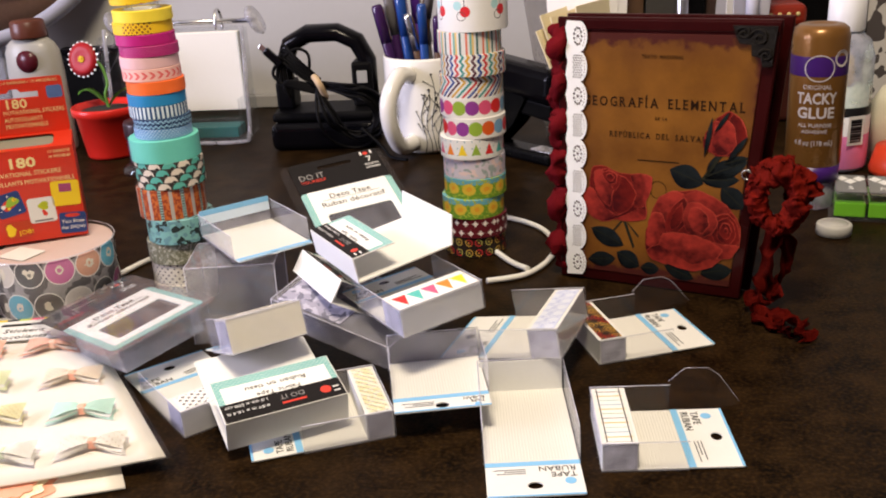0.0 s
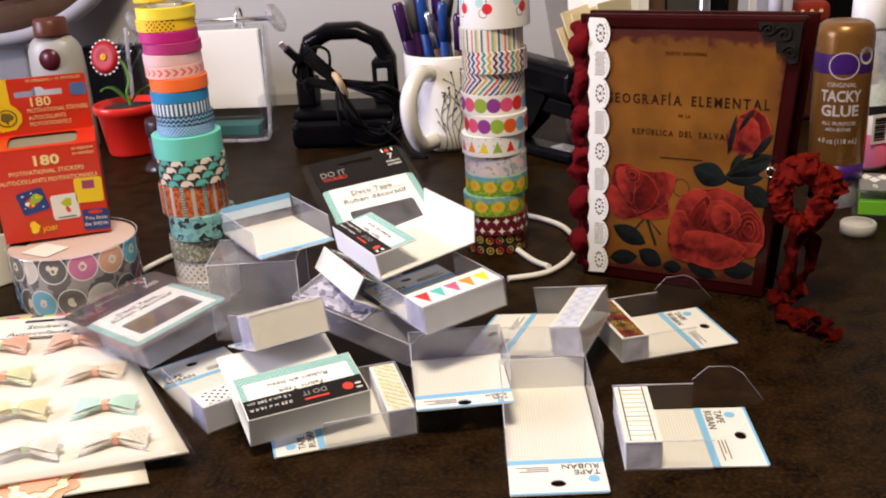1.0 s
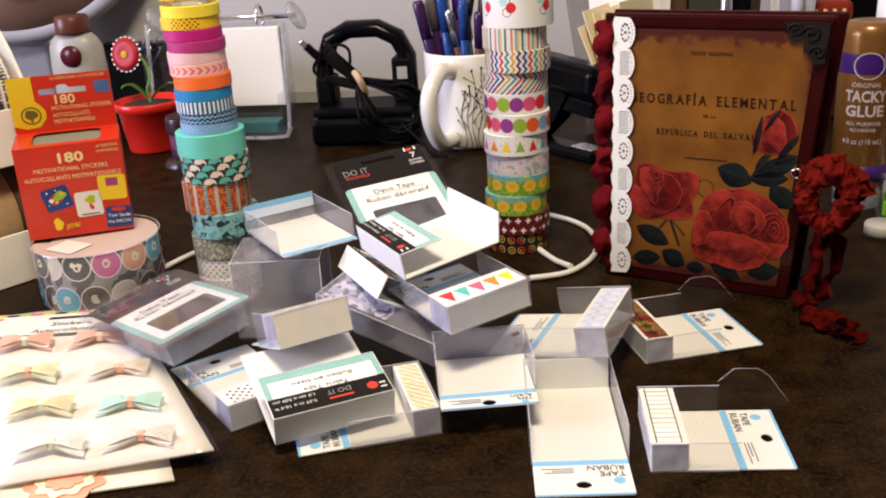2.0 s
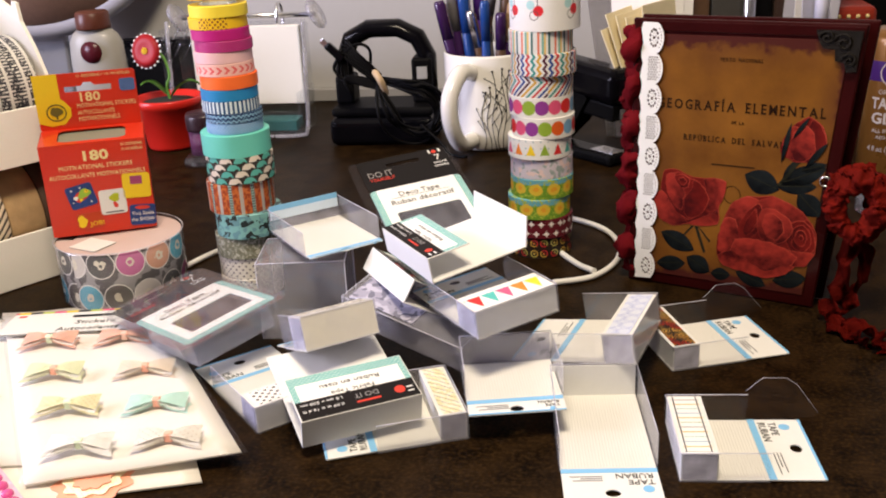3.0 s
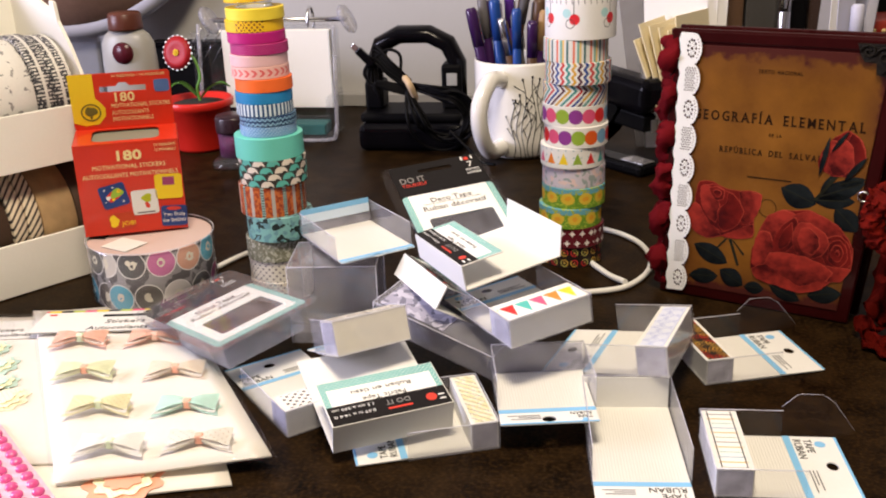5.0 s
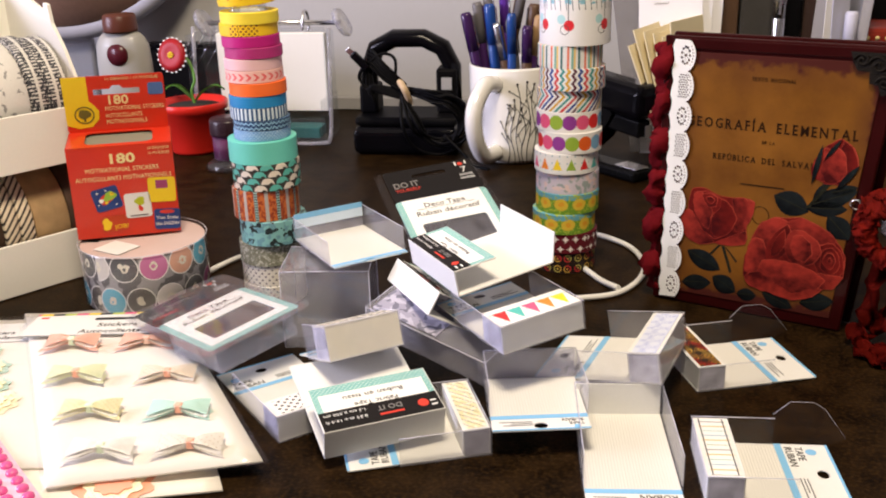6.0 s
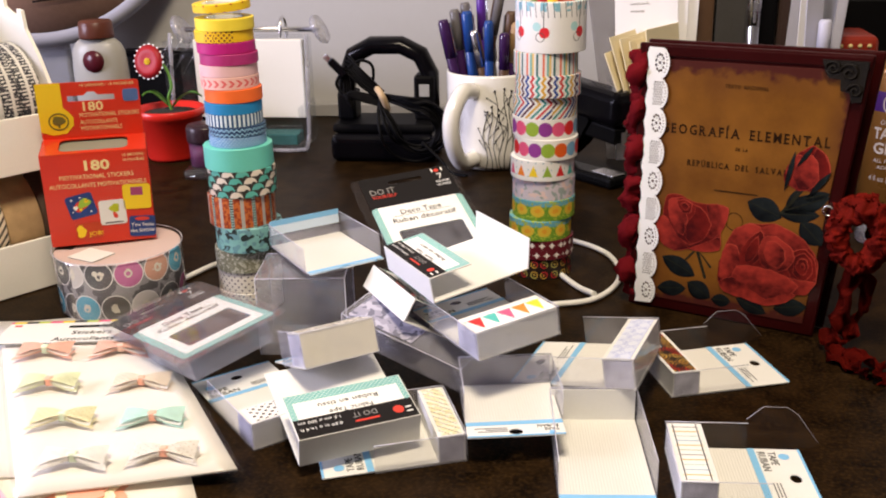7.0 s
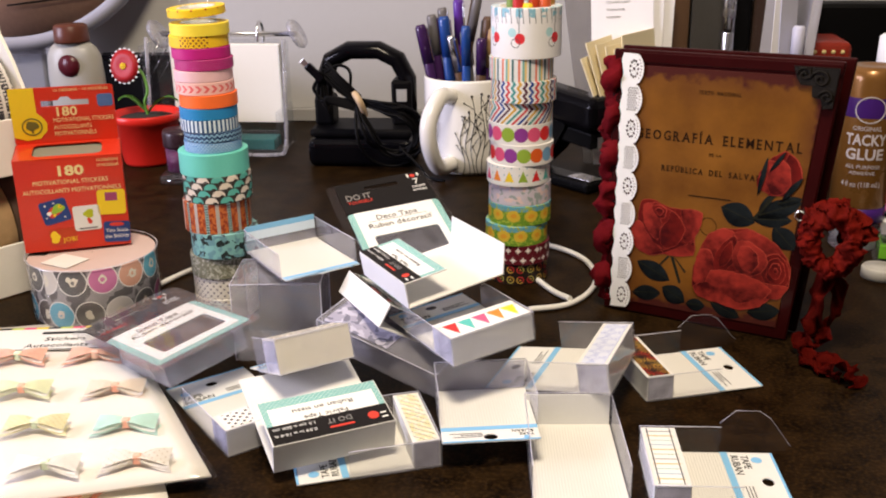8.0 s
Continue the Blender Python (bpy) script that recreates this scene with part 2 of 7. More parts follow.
def serif_line(words, size, o, x, y, material, parent, width, squeeze=0.8):
    """Spaced capitals of Blender's own font, drawn narrow, with small serifs added to their stems."""
    bm = bmesh.new()
    pen_x = 0.0
    cap = size * 0.7
    for ch in words:
        if ch == " ":
            pen_x += size * 0.55
            continue
        cu = bpy.data.curves.new("print", "FONT")
        cu.body, cu.size, cu.extrude, cu.resolution_u, cu.offset = ch, size, 0.00008, 2, size * 0.012
        tmp = bpy.data.objects.new("print", cu)
        scene.collection.objects.link(tmp)
        me = bpy.data.meshes.new_from_object(tmp.evaluated_get(bpy.context.evaluated_depsgraph_get()))
        bpy.data.objects.remove(tmp)
        bpy.data.curves.remove(cu)
        x0, x1 = min(v.co.x for v in me.vertices), max(v.co.x for v in me.vertices)
        for v in me.vertices:
            v.co.x = pen_x + (v.co.x - x0) * squeeze
        bm.from_mesh(me)
        bpy.data.meshes.remove(me)
        w = (x1 - x0) * squeeze
        st, sw, sh = size * 0.05, size * (0.07 if ch in "MN" else 0.1), size * 0.045
        for table, zz in ((FEET, 0.0), (HEADS, cap - sh)):
            base = "".join(c for c in ch if c in table) or {"Í": "I", "Ú": "U"}.get(ch, "")
            for side in table.get(base, ""):
                cx = pen_x + {"l": st, "r": w - st, "c": w / 2}[side]
                box(cx - sw, cx + sw, zz, zz + sh, -0.00008, 0.00008, bm=bm)
        pen_x += w + size * 0.2
    for v in bm.verts:
        v.co.x = (v.co.x / (pen_x - size * 0.2) - 0.5) * width
    ob = part("lettering", bm, material, parent)
    ob.matrix_local = basis(o, x, y)
    return ob


def bars(rows, size, o, x, y, material, parent, name="small_print"):
    """Unreadable small print as plain bars: rows of lengths."""
    bm = bmesh.new()
    for i, w in enumerate(rows):
        box(0, w, -i * size * 1.6 - size * 0.5, -i * size * 1.6, 0, 0.0001, bm=bm)
    ob = part(name, bm, material, parent)
    ob.matrix_local = basis(o, x, y)
    return ob

# ---- the room and the desk ----


def desk_print(nt, x, y, z, vec):
    n = ramp_q(nt, noise_q(nt, vec, 55, 6), 0.35, 0.7)
    s = ramp_q(nt, noise_q(nt, vec, 420, 3), 0.45, 0.75)
    c = blend(nt, n, (0.003, 0.0014, 0.0005), (0.020, 0.0102, 0.0035))
    return blend(nt, s * 0.6, c, (0.046, 0.024, 0.008))


DESK = surface("dark_laminate", BLACK, 0.42, vary=0.2, bump=0.2, pattern=desk_print, shine=0.05)
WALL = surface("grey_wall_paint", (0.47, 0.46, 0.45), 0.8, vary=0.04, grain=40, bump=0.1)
# Unseen walls and ceiling are coloured darker to cut the bounce light.
WALL_LOW_BOUNCE = surface("low_bounce_wall", (0.3, 0.28, 0.26), 0.8, vary=0.04, grain=40, bump=0.1)
CEIL = surface("low_bounce_ceiling", (0.55, 0.53, 0.5), 0.9, vary=0.04, grain=40)
CARPET = surface("room_floor", (0.2, 0.18, 0.16), 0.9, vary=0.2)
TRIM = surface("grey_trim", (0.33, 0.32, 0.31), 0.5, vary=0.08)

desk = solo("desk", box(-1.0, 0.9, -0.62, 0.528, -0.03, 0, 0.002), DESK, "dark brown mottled laminate desk top", "desk", kind="structure")
for lx in (-0.99, 0.86):
    part("leg", box(lx, lx + 0.03, -0.58, 0.5, -0.7498, -0.0302, 0.002), DESK, desk)
solo("wall_north", box(-2.0, 2.0, 0.535, 0.6, -0.75, 1.7), WALL, "plain grey wall closing the room behind the desk", "wall", kind="structure")
# These three walls and the ceiling are out of view and close the room.
solo("wall_south", box(-2.0, 2.0, -2.6, -2.53, -0.75, 1.7), WALL_LOW_BOUNCE, "plain grey wall closing the room", "wall", kind="structure")
solo("wall_east", box(2.0, 2.07, -2.6, 0.6, -0.75, 1.7), WALL_LOW_BOUNCE, "plain grey wall closing the room", "wall", kind="structure")
# Opening and window are added out of view to house the cool lamp.
west = box(-2.07, -2.0, -2.6, -1.05, -0.75, 1.7)
box(-2.07, -2.0, -0.15, 0.6, -0.75, 1.7, bm=west)
box(-2.07, -2.0, -1.05, -0.15, -0.75, 0.15, bm=west)
box(-2.07, -2.0, -1.05, -0.15, 1.05, 1.7, bm=west)
win = solo("added_window", box(-2.05, -2.02, -1.048, -1.0, 0.152, 1.048), TRIM, "added unseen window in the side wall for the cool lamp", "window", kind="structure")
for fb in ((-0.2, -0.152, 0.152, 1.048), (-1.0, -0.2, 0.152, 0.2), (-1.0, -0.2, 1.0, 1.048)):
    part("window_frame", box(-2.05, -2.02, *fb), TRIM, win)
pane = part("pane", box(-2.038, -2.034, -1.0, -0.2, 0.2, 1.0), ACRYLIC, win, "clear glass pane")
solo("wall_west", west, WALL_LOW_BOUNCE, "plain grey wall closing the room", "wall", kind="structure")
solo("ceiling", box(-2.07, 2.07, -2.6, 0.6, 1.7, 1.75), CEIL, "plain ceiling closing the room out of view", "ceiling", kind="structure")
solo("floor", box(-2.07, 2.07, -2.6, 0.6, -0.8, -0.75), CARPET, "dark carpeted floor", "floor", kind="structure")
solo("trim", box(-1.0, 0.9, 0.522, 0.534, 0.0005, 0.016, 0.001), TRIM, "narrow grey strip along the back edge of the desk", "trim",
     kind="structure")

# ---- printed tapes ----


def plain(c, spot=None):
    def f(nt, u, v, z, vec):
        return blend(nt, 0.0, c, c)
    return f


def stripes(period, colours, base=None, duty=1.0):
    def f(nt, u, v, z, vec):
        col = pick(nt, u / period, colours)
        return col if base is None else blend(nt, u.mod(period).lt(period * duty), base, col)
    return f


def zigzag(period, amp, thick, colours, base=None, along=False):
    def f(nt, u, v, z, vec):
        w = (u if along else v) + (v if along else u).tri(period) * (2 * amp / period)
        col = pick(nt, w / thick, colours)
        return col if base is None else blend(nt, w.mod(thick).lt(thick * 0.6), base, col)
    return f


def big_dots(colours, h, r=5.6, shift=0):
    def f(nt, u, v, z, vec):
        d = length(u.mod(9.6) - 4.8, v - h / 2)
        col = pick(nt, u / 9.6 + shift, colours)
        ring = blend(nt, d.gt(r - 0.5) * d.lt(r), col, (0.8, 0.75, 0.7))
        return blend(nt, d.lt(r), (0.82, 0.8, 0.77), ring)
    return f


def pennants(colours, h, pitch=11.0, slope=0.42):
    def f(nt, u, v, z, vec):
        w = (u.mod(pitch) - pitch / 2).op("ABSOLUTE")
        inside = w.lt((v - 2.8) * slope) * v.lt(h - 4.0)
        col = pick(nt, u / pitch, colours)
        speck = length(u.mod(5.5) - 2.7, v.mod(5.0) - 1.0).lt(0.5)
        c = blend(nt, speck, (0.84, 0.83, 0.8), (0.2, 0.4, 0.45))
        return blend(nt, inside, c, col)
    return f


def daisies(h):
    def f(nt, u, v, z, vec):
        d = length(u.mod(13.0) - 6.5, (v - h * 0.5) * 1.15)
        wob = noise_q(nt, vec, 250, 2) * 2.5
        back = blend(nt, v.gt(h * 0.72), (0.16, 0.32, 0.03), (0.14, 0.4, 0.5))
        back = blend(nt, noise_q(nt, vec, 500, 2).gt(0.56), back, (0.4, 0.5, 0.06))
        c = blend(nt, (d + wob).lt(6.2), back, (0.72, 0.5, 0.05))
        return blend(nt, (d + wob).lt(3.4), c, (0.75, 0.36, 0.03))
    return f


def blotches(base, a, b, scale=160.0, t=0.54):
    def f(nt, u, v, z, vec):
        c = blend(nt, noise_q(nt, vec, scale, 1).gt(t), base, a)
        shifted = nt.nodes.new("ShaderNodeVectorMath")
        shifted.inputs[1].default_value = (3.1, 1.7, 2.3)
        nt.links.new(vec, shifted.inputs[0])
        return blend(nt, noise_q(nt, shifted.outputs[0], scale * 1.2, 1).gt(t + 0.04), c, b)
    return f


def stars(base, mark, pitch=6.5, r=1.7):
    def f(nt, u, v, z, vec):
        uu = u + v.op("DIVIDE", pitch).floor() * (pitch / 2)
        dx, dy = uu.mod(pitch) - pitch / 2, v.mod(pitch) - pitch / 2
        d = dx.op("ABSOLUTE").op("POWER", 0.6) + dy.op("ABSOLUTE").op("POWER", 0.6)
        return blend(nt, d.lt(r), base, mark)
    return f


def rings(base, colours, pitch=8.0):
    def f(nt, u, v, z, vec):
        d = length(u.mod(pitch) - pitch / 2, v.mod(pitch) - pitch / 2)
        band = d.mod(2.0).lt(0.9) * d.lt(pitch * 0.48)
        return blend(nt, band, base, pick(nt, u / pitch + v / pitch, colours))
    return f


def fine_dots(base, mark, pitch=3.2, r=0.7):
    def f(nt, u, v, z, vec):
        a, b = (u + v).mod(pitch) - pitch / 2, (u - v).mod(pitch) - pitch / 2
        return blend(nt, length(a, b).lt(r), base, mark)
    return f


def mosaic(cols, w, h):
    def f(nt, u, v, z, vec):
        row = (v / h).floor()
        uu = u + row * (w * 0.5)
        lump = length(uu.mod(w) - w / 2, v.mod(h) - 0.5).lt(w * 0.44) * v.mod(h).gt(0.6)
        notch = length(uu.mod(w) - w * 0.72, v.mod(h)).lt(w * 0.17)
        return blend(nt, lump * (notch * -1 + 1.0), cols[0], pick(nt, uu / w + row, cols[1:]))
    return f


def arrows(base, mark, h, pitch=5.0):
    def f(nt, u, v, z, vec):
        k = (v - h / 2).op("ABSOLUTE")
        return blend(nt, (u + k * 1.1).mod(pitch).lt(pitch * 0.42) * k.lt(h * 0.28), base, mark)
    return f


def dot_patch(base, mark, h):
    def f(nt, u, v, z, vec):
        a, b = (u + v).mod(3.4) - 1.7, (u - v).mod(3.4) - 1.7
        return blend(nt, length(a, b).lt(1.0) * u.mod(37).lt(13), base, mark)
    return f


def totem(nt, u, v, z, vec):
    c = blend(nt, noise_q(nt, vec, 420, 1).gt(0.5), (0.3, 0.045, 0.012), (0.55, 0.14, 0.03))
    c = blend(nt, u.mod(15).lt(2.6), c, (0.03, 0.03, 0.03))
    c = blend(nt, u.mod(15).lt(2.6) * v.mod(1.8).lt(0.8), c, (0.4, 0.6, 0.55))
    return blend(nt, (u.mod(15) - 8.5).op("ABSOLUTE").lt(1.2), c, (0.45, 0.42, 0.38))


def bunting(nt, u, v, z, vec):
    """White paper with hanging strings and round cherries."""
    c = blend(nt, ((u + v * 0.1).mod(4.2).lt(0.5)) * v.gt(24), (0.84, 0.83, 0.82), (0.05, 0.06, 0.08))
    c = blend(nt, (u.mod(9).lt(4.5)) * v.gt(28) * noise_q(nt, vec, 300, 1).gt(0.45), c, (0.25, 0.5, 0.6))
    d = length(u.mod(27) - 12, v - 14)
    c = blend(nt, d.lt(3.6), c, (0.7, 0.03, 0.04))
    d2 = length(u.mod(27) - 6.5, v - 18)
    c = blend(nt, d2.lt(3.0), c, (0.45, 0.72, 0.74))
    d3 = length(u.mod(27) - 9.0, v - 11.0)
    c = blend(nt, d3.lt(3.2) * d3.gt(2.7), c, (0.1, 0.08, 0.08))
    return blend(nt, (u.mod(27) - 11.5).op("ABSOLUTE").lt(0.3) * v.gt(17), c, (0.05, 0.05, 0.05))


CORE = surface("paper_core", (0.75, 0.72, 0.66), 0.7, vary=0.08)


def tape_roll(x, y, z, r, h, name, pattern, label, group, turn=0.0, tilt=(0, 0), rough=0.45):
    t = thing("tape_roll", pose(x, y, z, tilt[0], tilt[1], turn), label, "tape roll", group)
    e = 0.00035
    part("tape", lathe([(r - 0.006, h - 0.0001), (r - e, h), (r, h - e), (r, e), (r - e, 0), (r - 0.006, 0.0001)], 48, uv=True, crisp=True),
         surface(name, WHITE, rough, pattern=pattern, uv=True, vary=0.06), t)
    part("core", lathe([(r - 0.006, 0.0002), (r - 0.0075, 0.0002), (r - 0.0075, h - 0.0002), (r - 0.006, h - 0.0002)], 32), CORE, t,
         "pale paper core")
    return t


POPS = [RED, PINK, PURPLE, GREEN, (0.75, 0.12, 0.02), (0.2, 0.4, 0.6)]
FLAGS = [RED, TEAL, PINK, ORANGE, YELLOW, GREEN]
CHEV = [(0.02, 0.06, 0.28), WHITE, (0.6, 0.05, 0.05), WHITE, (0.05, 0.28, 0.26), WHITE, (0.65, 0.36, 0.03), WHITE, (0.1, 0.03, 0.05), WHITE]
TOWER = "tape rolls in the tall white-topped stack"
right_rolls = [
    (0.0, 0.0160, rings((0.02, 0.012, 0.01), [(0.5, 0.3, 0.05), (0.45, 0.03, 0.03), (0.4, 0.35, 0.08)]), "dark brown tape roll with gold and red rings"),
    (0.0160, 0.0148, stars((0.12, 0.008, 0.016), (0.8, 0.75, 0.7), 7.4, 2.0), "dark red tape roll with white stars"),
    (0.0308, 0.0150, daisies(15), "green tape roll with yellow chicks or daisies"),
    (0.0458, 0.0150, daisies(15), "green and blue tape roll with yellow daisies"),
    (0.0608, 0.0148, blotches((0.66, 0.6, 0.68), (0.8, 0.62, 0.6), (0.36, 0.42, 0.42), 170, 0.57), "pale lilac tape roll with rabbits"),
    (0.0756, 0.0150, lambda nt, u, v, z, vec: pennants(FLAGS, 15, 10.0)(nt, u, v * -1 + 14.5, z, vec), "white tape roll with coloured triangles"),
    (0.0906, 0.0150, big_dots(POPS, 15), "white tape roll with large coloured dots"),
    (0.1056, 0.0145, big_dots(POPS[::-1], 14.5, shift=2), "white tape roll with bright dots"),
    (0.1201, 0.0150, zigzag(22, 11, 2.1, CHEV[::-1], along=True), "tape roll with coloured sideways chevrons"),
    (0.1351, 0.0152, zigzag(5.5, 2.2, 2.1, CHEV, along=True), "tape roll with coloured zigzag stripes"),
    (0.1503, 0.0152, stripes(1.5, [WHITE, (0.75, 0.2, 0.12), WHITE, (0.2, 0.45, 0.4), (0.8, 0.55, 0.2), WHITE, (0.05, 0.15, 0.15), WHITE]),
     "white tape roll with thin coloured stripes"),
]
for i, (z, h, pat, label) in enumerate(right_rolls):
    jx, jy = 0.0012 * math.sin(i * 2.3) - 0.003 + 0.0033 * z / 0.165, 0.001 * math.cos(i * 1.7)
    tape_roll(jx, jy, z, 0.0228 + 0.0006 * math.sin(i * 3.1), h, "tape_print", pat, label, TOWER, turn=i * 47 - 90)
tape_roll(0.002, 0.001, 0.1656, 0.0246, 0.034, "bunting_print", bunting, "wide white tape roll printed with cherries and bunting", TOWER,
          turn=-125)

LEFT = "tape rolls on the leaning stack"
LX, LY = -0.2005, -0.0845
left_rolls = [
    (0.0, 0.0215, 0.0150, fine_dots((0.72, 0.68, 0.6), (0.12, 0.1, 0.16), 4.4, 0.9), "cream tape roll with small dark dots", 0, 0),
    (0.0150, 0.0218, 0.0150, fine_dots((0.74, 0.7, 0.62), (0.1, 0.08, 0.1), 4.8, 0.95), "cream tape roll with dark dots", 0.0, 0.001),
    (0.0300, 0.0220, 0.0152, blotches((0.2, 0.2, 0.14), (0.5, 0.5, 0.42), (0.3, 0.31, 0.25), 420, 0.55), "olive grey tape roll with white doodles", 0, 0),
    (0.0452, 0.0226, 0.0170, blotches((0.22, 0.48, 0.46), (0.02, 0.03, 0.03), (0.15, 0.32, 0.36), 190, 0.53), "teal tape roll with black birds", 0.003, -0.001),
    (0.0622, 0.0224, 0.0208, totem, "rust red tape roll with totem stripes", -0.001, 0),
    (0.0830, 0.0226, 0.0182, mosaic([(0.03, 0.025, 0.02), (0.7, 0.62, 0.52), (0.1, 0.42, 0.35)], 10, 4.7), "black tape roll with white and teal shells", 0.001, 0),
    (0.1012, 0.0228, 0.0150, plain((0.14, 0.56, 0.46)), "plain turquoise tape roll", 0.0, 0),
]
THIN = [
    (0.0070, fine_dots((0.06, 0.22, 0.48), (0.55, 0.68, 0.8), 2.4, 0.8), "blue gingham narrow tape roll"),
    (0.0066, zigzag(3.4, 1.6, 3.0, [(0.008, 0.03, 0.1)], (0.25, 0.45, 0.6)), "navy zigzag narrow tape roll"),
    (0.0078, stripes(1.5, [(0.01, 0.06, 0.16), (0.65, 0.75, 0.78)]), "navy and white striped narrow tape roll"),
    (0.0075, plain((0.02, 0.22, 0.48)), "plain blue narrow tape roll"),
    (0.0085, plain((0.9, 0.16, 0.03)), "plain orange narrow tape roll"),
    (0.0080, arrows((0.85, 0.5, 0.45), (0.75, 0.13, 0.13), 8.0), "coral narrow tape roll with arrows"),
    (0.0072, plain((0.8, 0.5, 0.52)), "pale pink narrow tape roll"),
    (0.0070, fine_dots((0.42, 0.015, 0.16), (0.6, 0.2, 0.4), 2.2, 0.4), "magenta narrow tape roll"),
    (0.0070, plain((0.5, 0.015, 0.2)), "dark pink narrow tape roll"),
    (0.0072, dot_patch((0.88, 0.55, 0.02), (0.2, 0.04, 0.02), 7), "yellow narrow tape roll with dark dots"),
    (0.0075, plain((0.92, 0.72, 0.06)), "plain yellow narrow tape roll"),
]
for i, (z, r, h, pat, label, dx, dy) in enumerate(left_rolls):
    tape_roll(LX + dx, LY + dy, z, r, h, "tape_print", pat, label, LEFT, turn=i * 61 - 90)
z = 0.1162
for i, (h, pat, label) in enumerate(THIN):
    tape_roll(LX + 0.0005 + 0.0008 * math.sin(i * 2.0) - 0.00025 * i, LY, z, 0.0187, h, "tape_print", pat, label, LEFT, turn=i * 40 - 90, rough=0.5)
    z += h + 0.0001
tape_roll(LX - 0.0025, LY + 0.001, z + 0.0042, 0.0183, 0.0052, "tape_print", fine_dots((0.88, 0.6, 0.02), (0.5, 0.1, 0.03), 9.0, 1.0),
          "loose tilted yellow tape roll on top of the stack", LEFT, tilt=(2, -3))
holder = thing("tape_holder", pose(LX - 0.001, LY, 0), "clear plastic rod holder inside the leaning tape stack", "tape holder")
for dx in (-0.009, 0.009):
    p = part("prong", closed([(0.0028, 0.001), (0.0028, 0.214), (0.002, 0.216)], 12), ACRYLIC, holder)
    p.location = (dx, 0, 0)
part("spine", closed([(0.0105, 0.0005), (0.0105, 0.204)], 20), ACRYLIC, holder)

# ---- packages of tape ----
PATTERNS = {}


def print_material(key, pattern):
    if key not in PATTERNS:
        PATTERNS[key] = surface(key, WHITE, 0.45, pattern=pattern, vary=0.05)
    return PATTERNS[key]


def tape_package(m, label, L, W, H, pillar, tab, pattern=None, back_panel=False, film_back=True, film_front=True, flap=0.0, wide_print=0.75,
                 grid=True, end=None, lip=False, film=None, strip=(0.0, 1.0)):
    """A clear box with a folded card in it: x runs from the folded end to the hang tab, y across."""
    t = thing("tape_package", m, label, "package", "opened tape packages")
    card = part("card_floor", box(0.0004, L - tab, 0.0004, W - 0.0004, 0.0004, 0.001), CARD_GRID if grid else CARD, t, "white card printed with a fine grid")
    hole = ellipse(L - tab * 0.3, W * 0.5, 0.0028, 0.0036, 18)
    hang = part("hang_tab", outline(rounded(L - tab, L, 0.0004, W - 0.0004, 0.001), 0.0006, 0.0012, [hole]), CARD, t, "white hang tab with a hole")
    part("blue_band", box(L - tab, L - tab + 0.0035, 0.0004, W - 0.0004, 0.00125, 0.0014), CARD_EDGE, hang)
    part("blue_edge", box(L - 0.0012, L, 0.0006, W - 0.0006, 0.00125, 0.0014), CARD_EDGE, hang)
    s = min(0.0054, tab * 0.23)
    part("badge", outline(ellipse(L - tab + 0.0045 + s * 2.3, W * 0.86, s * 0.5, s * 0.5, 20), 0.00125, 0.0014), CARD_EDGE, hang)
    lettering("TAPE", s, (L - tab + 0.0046 + s * 0.92, W * 0.94, 0.0013), (0, -1, 0), (1, 0, 0), INK, hang, align="LEFT")
    lettering("RUBAN", s, (L - tab + 0.0046, W * 0.94, 0.0013), (0, -1, 0), (1, 0, 0), INK, hang, align="LEFT")
    bars([W * 0.3, W * 0.22, W * 0.33], 0.001, (L - tab + 0.010, W * 0.42, 0.0013), (0, -1, 0), (1, 0, 0), INK_GREY, hang)
    if pillar:
        bm = box(0.0006, pillar, 0.0006, W - 0.0006, H - 0.0011, H - 0.0005)
        box(0.0006, 0.0012, 0.0006, W - 0.0006, 0.001, H - 0.0011, bm=bm)
        box(pillar - 0.0006, pillar, 0.0006, W - 0.0006, 0.001, H - 0.0011, bm=bm)
        part("folded_end", bm, end or CARD, t, "hollow folded card end")
        # Hazy caps stand for the lit hollow seen through clear film.
        for y in (0.0002, W - 0.0005):
            part("film_cap", box(0.0013, pillar - 0.0007, y, y + 0.0003, 0.0011, H - 0.0012), LIT_FILM, t, "hazy end cap standing for the lit hollow")
        k = pillar * (1 - wide_print) / 2
        if pattern:
            p = part("printed_strip", box(-pillar / 2 + k, pillar / 2 - k, (strip[0] - 0.5) * W + 0.002, (strip[1] - 0.5) * W - 0.002, 0, 0.0003), pattern, t)
            p.location = (pillar / 2, W / 2, H - 0.0004)
    if back_panel:
        part("card_end", box(0.0006, 0.0012, 0.0006, W - 0.0006, 0.001, H - 0.0005), end or CARD, t)
        if lip:
            part("card_lip", box(0.0014, 0.0019, 0.0006, W - 0.0006, H - 0.0015, H + 0.002), CARD_EDGE, t)
            part("upright_tab", box(0.0014, 0.0019, 0.0006, W - 0.0006, H - 0.0075, H - 0.0016), CARD_PALE, t, "pale blue and white printed tab")
    f = 0.0003
    film = film or FILM
    part("film_end", box(-f, 0, 0, W, 0, H), film, t, "clear plastic")
    part("film_base", box(0, L - tab, 0, W, 0, f), FILM, t, "clear plastic")
    # Pale rods paint the glint along the film's top edges.
    rim = tube([(0, 0, H), (L - tab, 0, H)], 0.00024, 6)
    tube([(0, W, H), (L - tab, W, H)], 0.00024, 6, bm=rim)
    tube([(0, 0, H), (0, W, H)], 0.00024, 6, bm=rim)
    part("film_glint", rim, LIT_FILM, t, "painted glint on the plastic fold")
